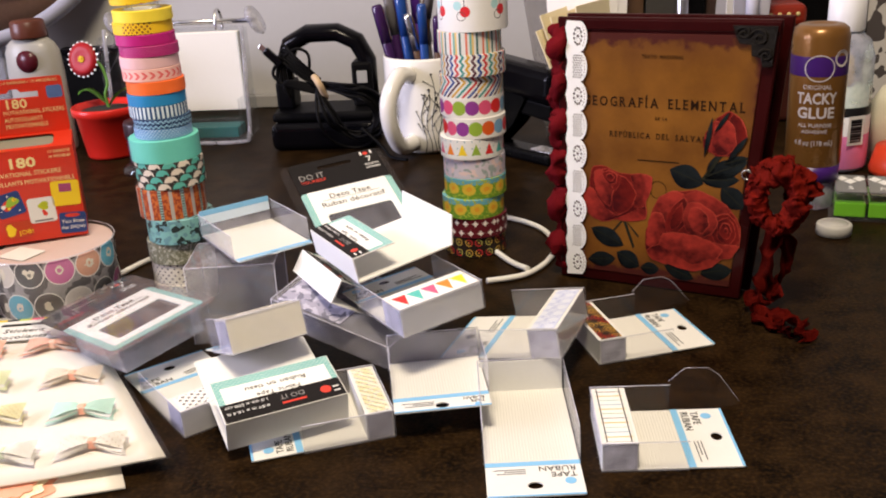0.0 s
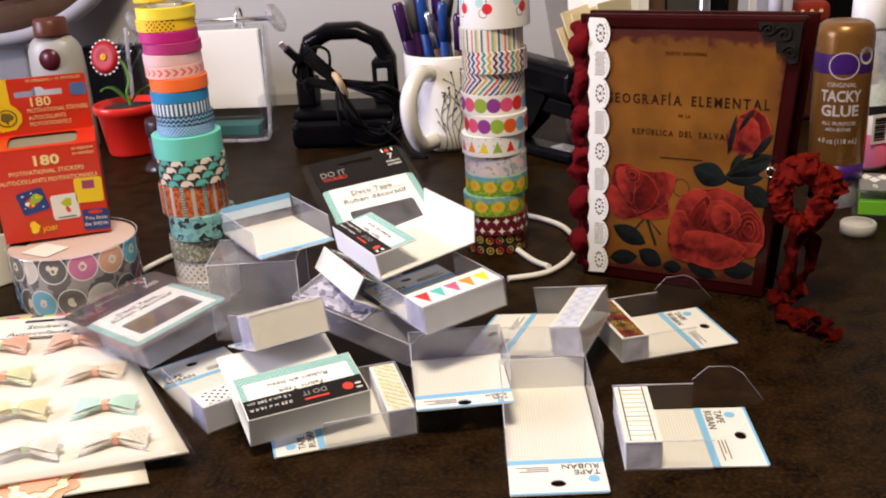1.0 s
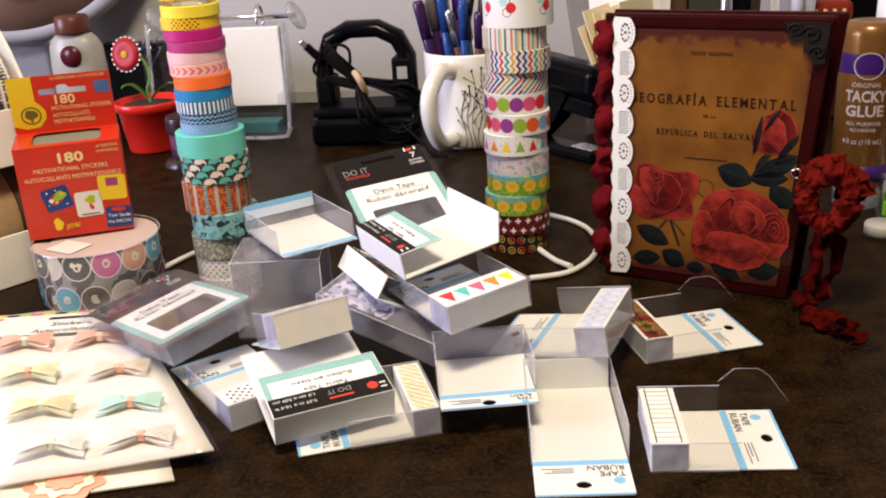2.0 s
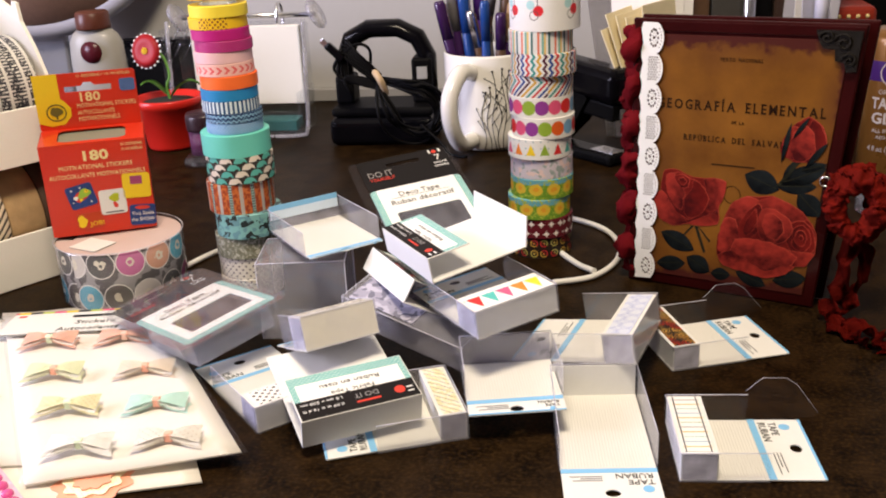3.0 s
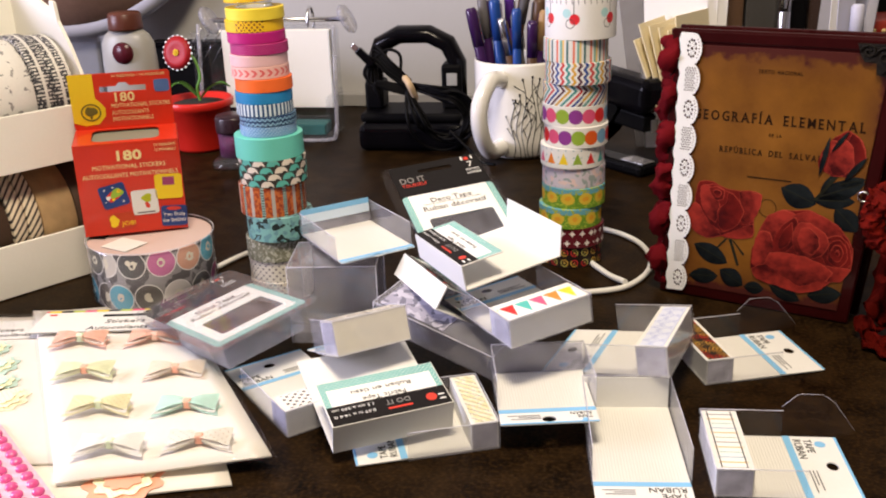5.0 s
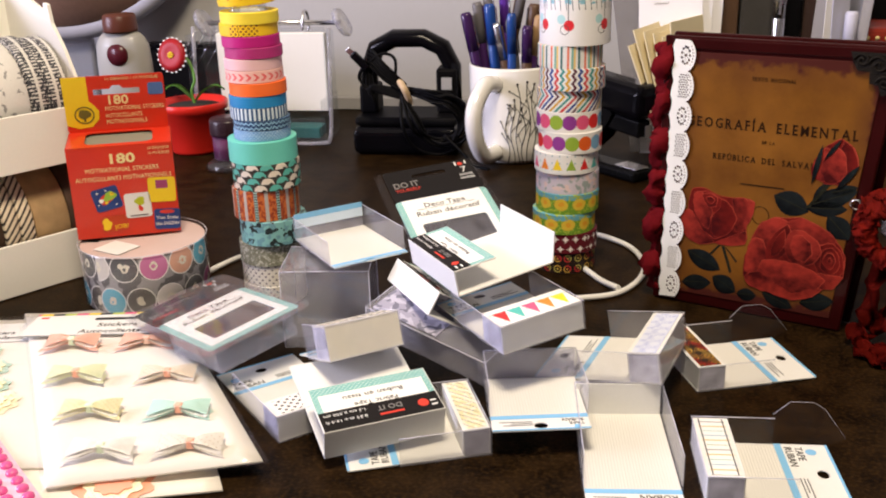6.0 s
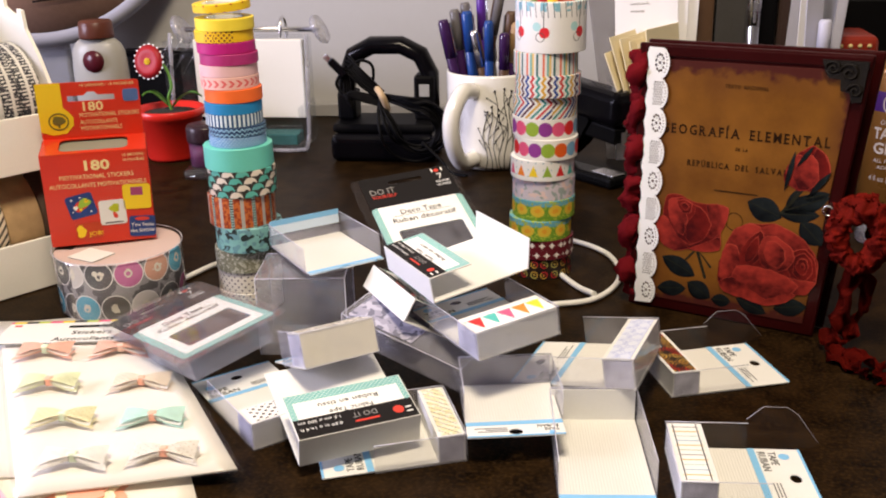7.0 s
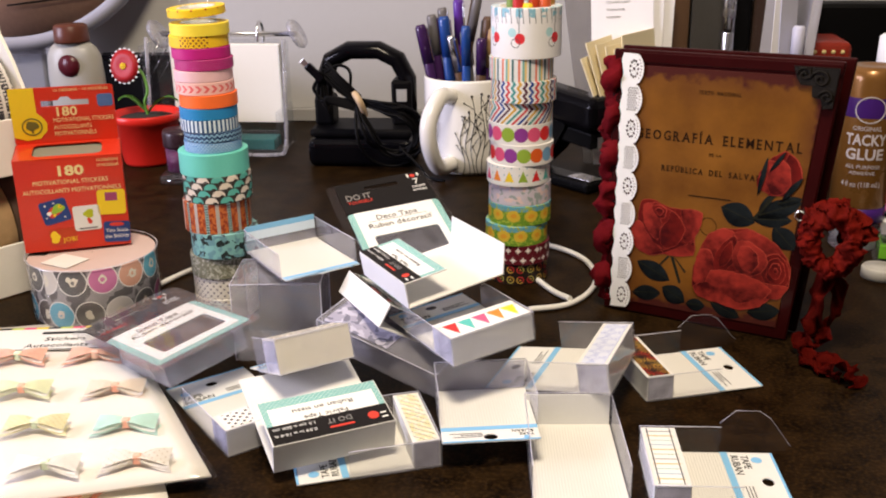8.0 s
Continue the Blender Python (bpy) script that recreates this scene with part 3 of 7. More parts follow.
    if film_front:
        part("film_side", box(0, L - tab, -f, 0, 0, H), film, t, "clear plastic")
    if film_back:
        part("film_side", box(0, L - tab, W, W + f, 0, H), film, t, "clear plastic")
    if flap:
        fl = part("film_flap", outline([(0, 0), (0, H), (flap * 0.4, H * 1.4), (flap * 0.95, H * 1.35), (flap * 1.2, H * 1.1), (flap * 1.65, H * 0.15), (flap * 1.5, 0)], 0, f), FILM_CRISP, t, "loose clear plastic flap")
        # Thin pale rod paints the flap's edge glint.
        part("flap_glint", tube([(0, H, 0), (flap * 0.4, H * 1.4, 0), (flap * 0.95, H * 1.35, 0), (flap * 1.2, H * 1.1, 0), (flap * 1.65, H * 0.15, 0)], 0.00012, 6), LIT_FILM, fl)
        fl.matrix_local = Matrix.Translation((L - tab + 0.0005, W, 0.0005)) @ pose(0, 0, 0, 74, 0, 6)
    return t


def stripe_print(nt, x, y, z, vec):
    """Thin gold, black and teal lines on white, with a dark line along one long edge."""
    c = pick(nt, y / 4.3 + 20, [(0.62, 0.36, 0.03), (0.2, 0.2, 0.2), (0.2, 0.32, 0.16), (0.6, 0.38, 0.05), (0.25, 0.38, 0.5), (0.15, 0.4, 0.36)])
    broken = (x.mod(1.6).lt(1.1) + (y / 4.3).floor().mod(3.0)).gt(0.5)
    c = blend(nt, y.mod(4.3).lt(0.8) * broken, (0.82, 0.8, 0.76), c)
    return blend(nt, (x.op("ABSOLUTE") - 5.7).op("ABSOLUTE").lt(0.3), c, (0.03, 0.03, 0.03))


STRIPE = print_material("striped_print", stripe_print)
SWIRL = print_material("dark_swirl_print", lambda nt, x, y, z, vec: rings((0.02, 0.012, 0.01), [(0.5, 0.3, 0.06), (0.4, 0.025, 0.015), (0.45, 0.22, 0.04)], 9)(nt, x + 100, y + 100, z, vec))
def bubbles(nt, x, y, z, vec):
    """Pale lavender circles of two sizes with thin outlines."""
    c = blend(nt, noise_q(nt, vec, 300, 2), (0.38, 0.43, 0.7), (0.5, 0.55, 0.78))
    for p, r, ox, oy in ((8.6, 3.9, 2.0, 0.0), (8.6, 2.2, 6.3, 4.3), (8.6, 1.2, 1.0, 4.6)):
        d = length((x + (100 + ox)).mod(p) - p / 2, (y + (100 + oy)).mod(p) - p / 2)
        c = blend(nt, d.lt(r), c, (0.68, 0.72, 0.86))
        c = blend(nt, d.lt(r - 0.5) * d.gt(r - 0.9), c, (0.42, 0.47, 0.74))
    return c


BUBBLE = print_material("lavender_bubble_print", bubbles)
DOTS = print_material("black_dot_print", lambda nt, x, y, z, vec: fine_dots((0.8, 0.78, 0.75), (0.01, 0.01, 0.01), 5.0, 1.3)(nt, x, y, z, vec))
PLAID = print_material("yellow_plaid_print", lambda nt, x, y, z, vec: blend(nt, (x + y).mod(5).lt(0.8) * x.mod(1.2).lt(0.7), blend(nt, noise_q(nt, vec, 300, 2).gt(0.5), (0.8, 0.77, 0.64), (0.76, 0.69, 0.42)), (0.05, 0.06, 0.07)))
PENNANT = print_material("pennant_print", lambda nt, x, y, z, vec: pennants([RED, TEAL, PINK, ORANGE, YELLOW], 20, 9.0, 0.32)(nt, y * -1 + 22.5, x + 11.0, z, vec))
SCRAP = print_material("scrap_print", lambda nt, x, y, z, vec: blotches((0.7, 0.66, 0.58), (0.25, 0.22, 0.15), (0.1, 0.1, 0.1), 400, 0.55)(nt, x, y, z, vec))

tape_package(basis((0.080, -0.301, 0.0004), (0.067, 0.005, 0), (0, 1, 0)), "opened clear tape package with a striped card end",
             0.067, 0.054, 0.0155, 0.0175, 0.026, STRIPE, flap=0.022, film=FILM_CRISP)
tape_package(basis((0.083, -0.193, 0.0004), (0.068, 0.025, 0), (0, 1, 0)), "opened clear tape package with a dark swirl-printed card end",
             0.0725, 0.054, 0.0155, 0.0165, 0.027, SWIRL, flap=0.024, film=FILM_CRISP)
tape_package(basis((0.0775, -0.170, 0.021), (-0.06, 0.0165, -0.009), (-0.3, -1, 0)), "clear tape package with a lavender bubble-printed end, propped up",
             0.072, 0.058, 0.0178, 0.0175, 0.027, BUBBLE)
tape_package(basis((0.0165, -0.226, 0.0006), (0.008, -0.07, 0), (1, 0, 0)), "opened clear tape package with its grid-printed card unfolded",
             0.1, 0.046, 0.0195, 0, 0.028, back_panel=True)
tape_package(basis((-0.033, -0.222, 0.0155), (0.011, -0.052, 0.0), (1, 0.08, 0)), "clear open tape package lying on top of other packages",
             0.056, 0.05, 0.018, 0, 0.0145, back_panel=True, end=FILM_DENSE)
tape_package(basis((-0.042, -0.222, 0.0004), (-0.067, -0.027, 0), (0.3, -1, 0)), "clear tape package with a yellow plaid card end, partly covered",
             0.073, 0.053, 0.0155, 0.0145, 0.026, PLAID)
tape_package(basis((-0.0965, -0.2415, 0.0004), (-0.062, 0.066, 0), (-1, -1, 0)), "clear tape package with a black-dotted card end",
             0.090, 0.050, 0.0155, 0.019, 0.03, DOTS, strip=(0.35, 0.97))
tape_package(basis((0.021, -0.2135, 0.046), (-0.6, 0.8, -0.02), (-0.8, -0.6, -0.08)), "clear tape package with a pennant-printed end high on the pile",
             0.078, 0.0505, 0.0165, 0.0215, 0.022, PENNANT, wide_print=0.92)
tape_package(basis((-0.1735, -0.1120, 0.0525), (0.0443, -0.0598, 0.004), (0.8, 0.55, 0.03)), "clear open tape package standing high on a clear box",
             0.0745, 0.049, 0.0155, 0, 0.006, back_panel=True, end=FILM_DENSE, lip=True)
tape_package(basis((-0.0765, -0.222, 0.0345), (-0.6, 0.72, -0.32), (-0.66, -0.7, 0.06)), "clear tape package showing its cream folded card end",
             0.05, 0.044, 0.0195, 0.02, 0.016, SCRAP, grid=False, end=CREAM)


def label_card(m, label, L, W, H, pillar, flap=0.0, rise=0.0):
    """A folded white card with a printed box at one end: x runs inwards from the printed end."""
    t = thing("fabric_tape_card", m, label, "package", "folded fabric tape cards")
    part("card_floor", box(0, L, 0, W, 0, 0.0007), CARD, t)
    bm = box(0, pillar, 0, W, H - 0.0007, H, 0.0002)
    box(0, 0.0007, 0, W, 0.0007, H - 0.0007, bm=bm)
    part("label_box", bm, CARD, t, "open-ended folded label panel")
    if flap:
        fl = part("end_flap", box(0, 0.0007, 0, W, 0, flap, 0.0002), CARD, t)
        fl.matrix_local = Matrix.Translation((L - 0.0006, 0, 0.0004)) @ pose(0, 0, 0, 0, 12, 0)
    a = pillar * 0.42
    z = H + 0.0001
    part("teal_border", box(a, pillar - 0.0004, 0.0006, W - 0.0006, H - 0.0003, z), TEAL_PRINT, t, "teal lattice border")
    part("white_label", box(a, pillar * 0.8, W * 0.06, W * 0.94, H - 0.0003, z + 0.0001), WHITE_INK, t)
    part("black_band", box(0.0004, a, 0.0006, W - 0.0006, H - 0.0003, z + 0.0001), BLACK_CARD, t)
    zz = z + 0.00015
    s = pillar * 0.13
    lettering("Fabric Tape", s, (a + s * 0.7, W * 0.5, zz), (0, 1, 0), (-1, 0, 0), INK, t, width=W * 0.36)
    lettering("Ruban en tissu", s, (a + s * 2.1, W * 0.5, zz), (0, 1, 0), (-1, 0, 0), INK, t, width=W * 0.5)
    lettering("0.59 in x 16.4 ft", s * 0.62, (a * 0.5, W * 0.96, zz), (0, 1, 0), (-1, 0, 0), WHITE_INK, t, width=W * 0.34, align="RIGHT")
    lettering("1.5 cm x 500 cm", s * 0.62, (a * 0.84, W * 0.96, zz), (0, 1, 0), (-1, 0, 0), WHITE_INK, t, width=W * 0.34, align="RIGHT")
    lettering("DO IT", s * 1.1, (a * 0.78, W * 0.42, zz), (0, 1, 0), (-1, 0, 0), PALE_GREY_INK, t, width=W * 0.2)
    bars([W * 0.2], s * 0.6, (a * 0.3, W * 0.32, zz), (0, 1, 0), (-1, 0, 0), RED_INK, t, "red_bar")
    part("red_spot", outline(ellipse(a * 0.5, W * 0.15, a * 0.2, a * 0.2, 18), zz, zz + 0.0001), RED_INK, t)
    bars([W * 0.05, W * 0.05], 0.002, (a * 0.28, W * 0.04, zz), (0, 1, 0), (-1, 0, 0), WHITE_INK, t, "white_mark")
    return t


label_card(basis((-0.0475, -0.265, 0.0072), (-0.50, 0.83, 0.2), (-0.85, -0.52, -0.0)), "folded white card with a teal and black fabric tape label",
           0.076, 0.0630, 0.0165, 0.034)
label_card(basis((-0.0467, -0.2169, 0.0621), (0.812, 0.563, 0.154), (-0.567, 0.823, -0.025)), "white fabric tape card with teal and black label atop the pile",
           0.0595, 0.0639, 0.0150, 0.0258, flap=0.0175)
label_card(basis((-0.066, -0.2069, 0.0461), (0.68, 0.45, -0.5), (-0.564, 0.826, -0.017)), "white fabric tape card lying under another one",
           0.028, 0.0634, 0.0145, 0.017)


def deco_pack(m, label, w, h, cover=False):
    """A printed blister card: x across, y up the card, origin at its lower left corner."""
    t = thing("deco_tape_pack", m, label, "package", "empty deco tape packs")
    head = h * 0.34
    hole = rounded(w * 0.30, w * 0.68, h - 0.0110, h - 0.0068, 0.002)
    hd = part("card_header", outline(rounded(0, w, h - head, h, 0.003), 0, 0.0006, [hole]), BLACK_CARD, t, "black card header with a hang slot")
    lettering("7", 0.0085, (w * 0.88, h - 0.0135, 0.0007), (1, 0, 0), (0, 1, 0), WHITE_INK, hd)
    lettering("count", 0.0042, (w * 0.88, h - 0.0175, 0.0007), (1, 0, 0), (0, 1, 0), WHITE_INK, hd)
    lettering("unités", 0.0042, (w * 0.88, h - 0.0213, 0.0007), (1, 0, 0), (0, 1, 0), WHITE_INK, hd)
    lettering("DO IT", 0.0085, (w * 0.2, h - 0.0195, 0.0007), (1, 0, 0), (0, 1, 0), PALE_GREY_INK, hd, width=w * 0.27)
    lettering("YOURSELF", 0.0045, (w * 0.2, h - 0.0238, 0.0007), (1, 0, 0), (0, 1, 0), RED_INK, hd, width=w * 0.27)
    part("red_spot", outline(ellipse(w * 0.87, h - 0.004, 0.0018, 0.0018, 16), 0.0006, 0.0008), RED_INK, hd)
    bars([0.0012], 0.008, (w * 0.81, h - 0.0015, 0.0007), (1, 0, 0), (0, 1, 0), WHITE_INK, hd, "white_mark")
    bars([0.0012], 0.007, (w * 0.925, h - 0.0015, 0.0007), (1, 0, 0), (0, 1, 0), WHITE_INK, hd, "white_mark")
    win = (w * 0.17, w * 0.86, h * 0.12, h * 0.39)
    part("teal_border", outline(rounded(0, w, 0, h - head, 0.003), 0, 0.0005, [rounded(*win, 0.002)]), TEAL_PRINT, t, "teal lattice border")
    wl = part("white_label", outline([(w * 0.07, h * 0.05), (w * 0.93, h * 0.05), (w * 0.93, h - head), (w * 0.07, h - head)], 0.0005, 0.0007,
                                     [rounded(*win, 0.002)]), WHITE_INK, t, "white label with a clear window")
    lettering("Deco Tape", 0.0066, (w * 0.5, h - head - 0.0105, 0.0008), (1, 0, 0), (0, 1, 0), INK, wl, width=w * 0.44)
    bars([w * 0.62], 0.0006, (w * 0.19, h - head - 0.0118, 0.0008), (1, 0, 0), (0, 1, 0), INK_GREY, wl, "rule")
    lettering("Ruban décoratif", 0.0066, (w * 0.5, h - head - 0.0185, 0.0008), (1, 0, 0), (0, 1, 0), INK, wl, width=w * 0.68)
    part("window", box(win[0], win[1], win[2], win[3], 0.0001, 0.0004), FILM_FACE, t, "clear window")
    bm = outline(rounded(-0.006, w + 0.004, -0.006, h + 0.002, 0.006), -0.0009, -0.0006)
    part("film_back", bm, FILM_CRISP, t, "clear plastic flange")
    if cover:
        part("film_front", outline(rounded(-0.007, w + 0.005, -0.009, h + 0.002, 0.007), 0.0016, 0.0019), FILM_GLARE, t, "glossy clear plastic front")
    bm = bmesh.new()
    f = 0.0004
    for x0, x1, y0, y1 in ((0.004, w - 0.004, 0.004, 0.004 + f), (0.004, w - 0.004, h * 0.62, h * 0.62 + f), (0.004, 0.004 + f, 0.004, h * 0.62),
                           (w - 0.004 - f, w - 0.004, 0.004, h * 0.62)):
        box(x0, x1, y0, y1, -0.0165, -0.0009, bm=bm)
    box(0.004, w - 0.004, 0.004, h * 0.62, -0.017, -0.0166, bm=bm)
    part("blister", bm, FILM, t, "clear plastic blister")
    return t


deco_pack(basis((-0.0796, -0.147, 0.0513), (0.885, 0.459, 0.074), (-0.455, 0.822, 0.343)), "empty black and teal deco tape pack leaning on the pile", 0.0633, 0.0986)
deco_pack(basis((-0.1831, -0.2383, 0.0315), (0.61, 0.779, 0.142), (-0.772, 0.625, -0.115)), "empty deco tape pack with a clear window, lying flat", 0.0609, 0.1021, cover=True)


def clear_box(m, label, L, W, H, film):
    t = thing("clear_box", m, label, "box", "empty clear boxes")
    f = 0.0004
    for nm, b in (("wall", (0, L, 0, f, 0, H)), ("wall", (0, L, W - f, W, 0, H)), ("wall", (0, f, f, W - f, 0, H)), ("wall", (L - f, L, f, W - f, 0, H)),
                  ("base", (f, L - f, f, W - f, 0, f)), ("lid", (f, L - f, f, W - f, H - f, H))):
        part(nm, box(*b), film, t)
    # Pale rods paint glints along the box folds.
    rim = bmesh.new()
    for x, y in ((0, 0), (L, 0), (L, W), (0, W)):
        tube([(x, y, 0.0005), (x, y, H)], 0.00024, 6, bm=rim)
    for a, b in (((0, 0), (L, 0)), ((L, 0), (L, W)), ((L, W), (0, W)), ((0, W), (0, 0))):
        tube([(*a, H), (*b, H)], 0.00024, 6, bm=rim)
    part("fold", rim, LIT_FILM, t, "painted glints on the plastic folds")
    return t


clear_box(pose(-0.1665, -0.166, 0.0003, 0, 0, 8), "empty clear plastic box under an open package", 0.055, 0.045, 0.051, FILM)
leo = clear_box(basis((-0.108, -0.183, 0.024), (0.85, -0.42, -0.15), (0.4, 0.9, 0.2)), "clear package with grey leopard print, sloping on the pile", 0.085, 0.05, 0.017, FILM)
LEOPARD = print_material("leopard_print", lambda nt, x, y, z, vec: blotches((0.34, 0.33, 0.43), (0.48, 0.47, 0.58), (0.17, 0.17, 0.23), 150, 0.52)(nt, x, y, z, vec))
part("printed_panel", box(0.004, 0.05, 0.002, 0.046, 0.0172, 0.0175), LEOPARD, leo, "grey leopard-printed panel")

# ---- the decorated book ----


def aged(nt, x, y, z, vec):
    n = ramp_q(nt, noise_q(nt, vec, 28, 5), 0.3, 0.75)
    c = blend(nt, n, (0.225, 0.089, 0.0105), (0.105, 0.036, 0.0045))
    edge = (x - 68.0).op("ABSOLUTE") / 58.0
    top = ((z - 88.0).op("ABSOLUTE")) / 79.0
    e = edge.top(top)
    c = blend(nt, ramp_q(nt, e + noise_q(nt, vec, 45, 3) * 0.3, 0.85, 1.2) * 0.75, c, (0.08, 0.025, 0.008))
    wear = ramp_q(nt, e + noise_q(nt, vec, 130, 4) * 0.24, 1.04, 1.09)
    return blend(nt, wear, c, (0.06, 0.012, 0.008))


COVER = surface("maroon_leather", (0.026, 0.0022, 0.0022), 0.3, vary=0.5, coat=0.15, bump=0.2, shine=0.12)
AGED = surface("aged_paper_print", CREAM_INK and (0.4, 0.22, 0.05), 0.45, pattern=aged, vary=0.12, coat=0.04, shine=0.15)
PAGES = surface("page_edges", (0.6, 0.52, 0.38), 0.8, pattern=lambda nt, x, y, z, vec: blend(nt, y.mod(0.7).lt(0.25), (0.6, 0.52, 0.38), (0.3, 0.24, 0.16)))
LACE = surface("white_lace", (0.85, 0.84, 0.8), 0.8, vary=0.06, bump=0.4, grain=600)
RIBBON = surface("crumpled_red_ribbon", (0.115, 0.004, 0.007), 0.8, vary=0.4, bump=0.3, shine=0.06)
RIBBON_DARK = surface("crumpled_dark_red_ribbon", (0.1, 0.0045, 0.0022), 0.75, vary=0.8, grain=500, bump=0.6, shine=0.05)
BROWN_INK = surface("brown_ink", (0.022, 0.009, 0.003), 0.5, vary=0.6, shine=0.08)
SILVER = surface("bright_metal", (0.75, 0.75, 0.76), 0.25, metal=1.0, vary=0.05)
BRASS_DARK = surface("dark_metal_corner", (0.008, 0.0055, 0.003), 0.5, vary=0.6, bump=1.0, grain=900, shine=0.15)
def painted(dark, light, dx, dy):
    """A brushed petal or leaf print that pales across its own width towards one side."""
    def f(nt, x, y, z, vec):
        tc = nt.nodes.new("ShaderNodeTexCoord")
        sep = nt.nodes.new("ShaderNodeSeparateXYZ")
        nt.links.new(tc.outputs["Generated"], sep.inputs[0])
        g = Q(nt, sep.outputs[0]) * dx + Q(nt, sep.outputs[1]) * dy + ((1 - dx - dy) / 2)
        n = ramp_q(nt, g + noise_q(nt, vec, 190, 5) * 1.3 - 0.65, 0.1, 0.9)
        return blend(nt, n, dark, light)
    return surface("petal_print", light, 0.5, vary=0.3, grain=420, shine=0.1, pattern=f)


ROSE_DARK, ROSE_MID, ROSE_PALE = (0.045, 0.003, 0.003), (0.15, 0.009, 0.006), (0.29, 0.026, 0.016)
PETALS = {k: painted(ROSE_DARK, ROSE_MID if k.isupper() else ROSE_PALE, *d) for k, d in
          {"t": (0.2, 0.8), "b": (0.1, -0.8), "l": (-0.8, 0.3), "r": (0.8, 0.3), "T": (0.2, 0.8), "B": (0.1, -0.8), "L": (-0.8, 0.2), "R": (0.8, 0.2)}.items()}
PETAL_RIM = painted((0.14, 0.01, 0.007), (0.4, 0.055, 0.03), 0.5, 0.5)
LEAF = painted((0.0022, 0.003, 0.0036), (0.010, 0.0135, 0.013), 0.4, 0.6)
LEAF_LIGHT = surface("stem_print", (0.016, 0.016, 0.009), 0.5, vary=0.3, shine=0.08)

BOOK = basis((0.064, -0.058, 0.0005), (0.117, -0.046, 0), (0.046, 0.117, 0))
book = thing("decorated_book", BOOK, "old maroon book with roses, lace and a ribbon tie, standing upright", "book")


def flare(bm):
    for v in bm.verts:
        v.co.x += max(v.co.x, 0) / 0.12 * 0.017 * v.co.z / 0.178
    return bm


part("front_cover", flare(box(-0.003, 0.1192, 0, 0.003, 0, 0.178, 0.0012)), COVER, book)
bm = flare(box(0.0, 0.116, 0.0032, 0.016, 0.003, 0.173, 0.0006))
part("page_block", bm, PAGES, book)
part("back_cover", flare(box(-0.003, 0.1225, 0.0165, 0.0195, 0, 0.178, 0.0012)), COVER, book)
panel = part("cover_paper", flare(box(0.008, 0.1118, -0.0006, 0.0002, 0.008, 0.1685, 0.0002)), AGED, book, "aged tan paper cover print with a burnt edge")
part("cover_rim", flare(box(0.002, 0.1185, -0.0010, -0.0001, 0.1705, 0.1765, 0.0004)), COVER, book)
FX, FZ = (1, 0, 0), (0, 0, 1)
serif_line("GEOGRAFÍA ELEMENTAL", 0.0088, (0.066, -0.0008, 0.1225), FX, FZ, BROWN_INK, panel, 0.1025)
serif_line("TEXTO NACIONAL", 0.0032, (0.066, -0.0008, 0.1535), FX, FZ, BROWN_INK, panel, 0.026)
serif_line("DE LA", 0.0026, (0.066, -0.0008, 0.1150), FX, FZ, BROWN_INK, panel, 0.0075)
serif_line("REPÚBLICA DEL SALVADOR", 0.0052, (0.0675, -0.0008, 0.1025), FX, FZ, BROWN_INK, panel, 0.070, 0.75)
bars([0.027], 0.0016, (0.051, -0.0008, 0.0885), FX, FZ, BROWN_INK, panel)
stamp = part("stamp", outline(ellipse(0.065, 0.069, 0.0055, 0.006, 20), 0, 0.0001, [ellipse(0.065, 0.069, 0.0051, 0.0056, 20)]), BROWN_INK, panel)
stamp.matrix_local = Matrix(((1, 0, 0, 0), (0, 0, -1, -0.0007), (0, 1, 0, 0), (0, 0, 0, 1)))
FACE = Matrix(((1, 0, 0, 0), (0, 0, -1, 0), (0, 1, 0, 0), (0, 0, 0, 1)))


def flat(name, loop, layer, material):
    """A thin printed shape on the cover, its corners in millimetres."""
    d = 0.0007 + 0.00007 * layer
    ob = part(name, outline([(x / 1000, z / 1000) for x, z in loop], 0, 0.0001), material, panel)
    ob.matrix_local = Matrix.Translation((0, -d, 0)) @ FACE


def petal(cx, cz, rx, rz, turn, seed, n=22, wob=0.12):
    rnd = random.Random(seed)
    a, b = rnd.random() * 6, rnd.random() * 6
    out = []
    for x, z in ellipse(0, 0, rx, rz, n, turn):
        k = 1 + wob * math.sin(3 * math.atan2(z, x) + a) + wob * 0.6 * math.sin(5 * math.atan2(z, x) + b)
        out.append((cx + x * k, cz + z * k))
    return out


def leaf(cx, cz, l, w, turn):
    c, s = math.cos(turn), math.sin(turn)
    pts = [(l * (i / 8 - 0.5), w * math.sin(math.pi * i / 8) ** 0.8) for i in range(9)] + [(l * (0.5 - i / 8), -w * math.sin(math.pi * i / 8) ** 0.8) for i in range(1, 8)]
    return [(cx + x * c - z * s, cz + x * s + z * c) for x, z in pts]


def leaf_print(cx, cz, l, w, turn):
    flat("leaf", leaf(cx, cz, l, w, turn), 0, LEAF)
    c, s_ = math.cos(turn), math.sin(turn)
    vein = [(cx - c * l * 0.46, cz - s_ * l * 0.46), (cx + c * l * 0.42, cz + s_ * l * 0.42)]
    flat("vein", [vein[0], vein[1], (vein[1][0] - s_ * 0.4, vein[1][1] + c * 0.4), (vein[0][0] - s_ * 0.7, vein[0][1] + c * 0.7)], 1, LEAF_LIGHT)


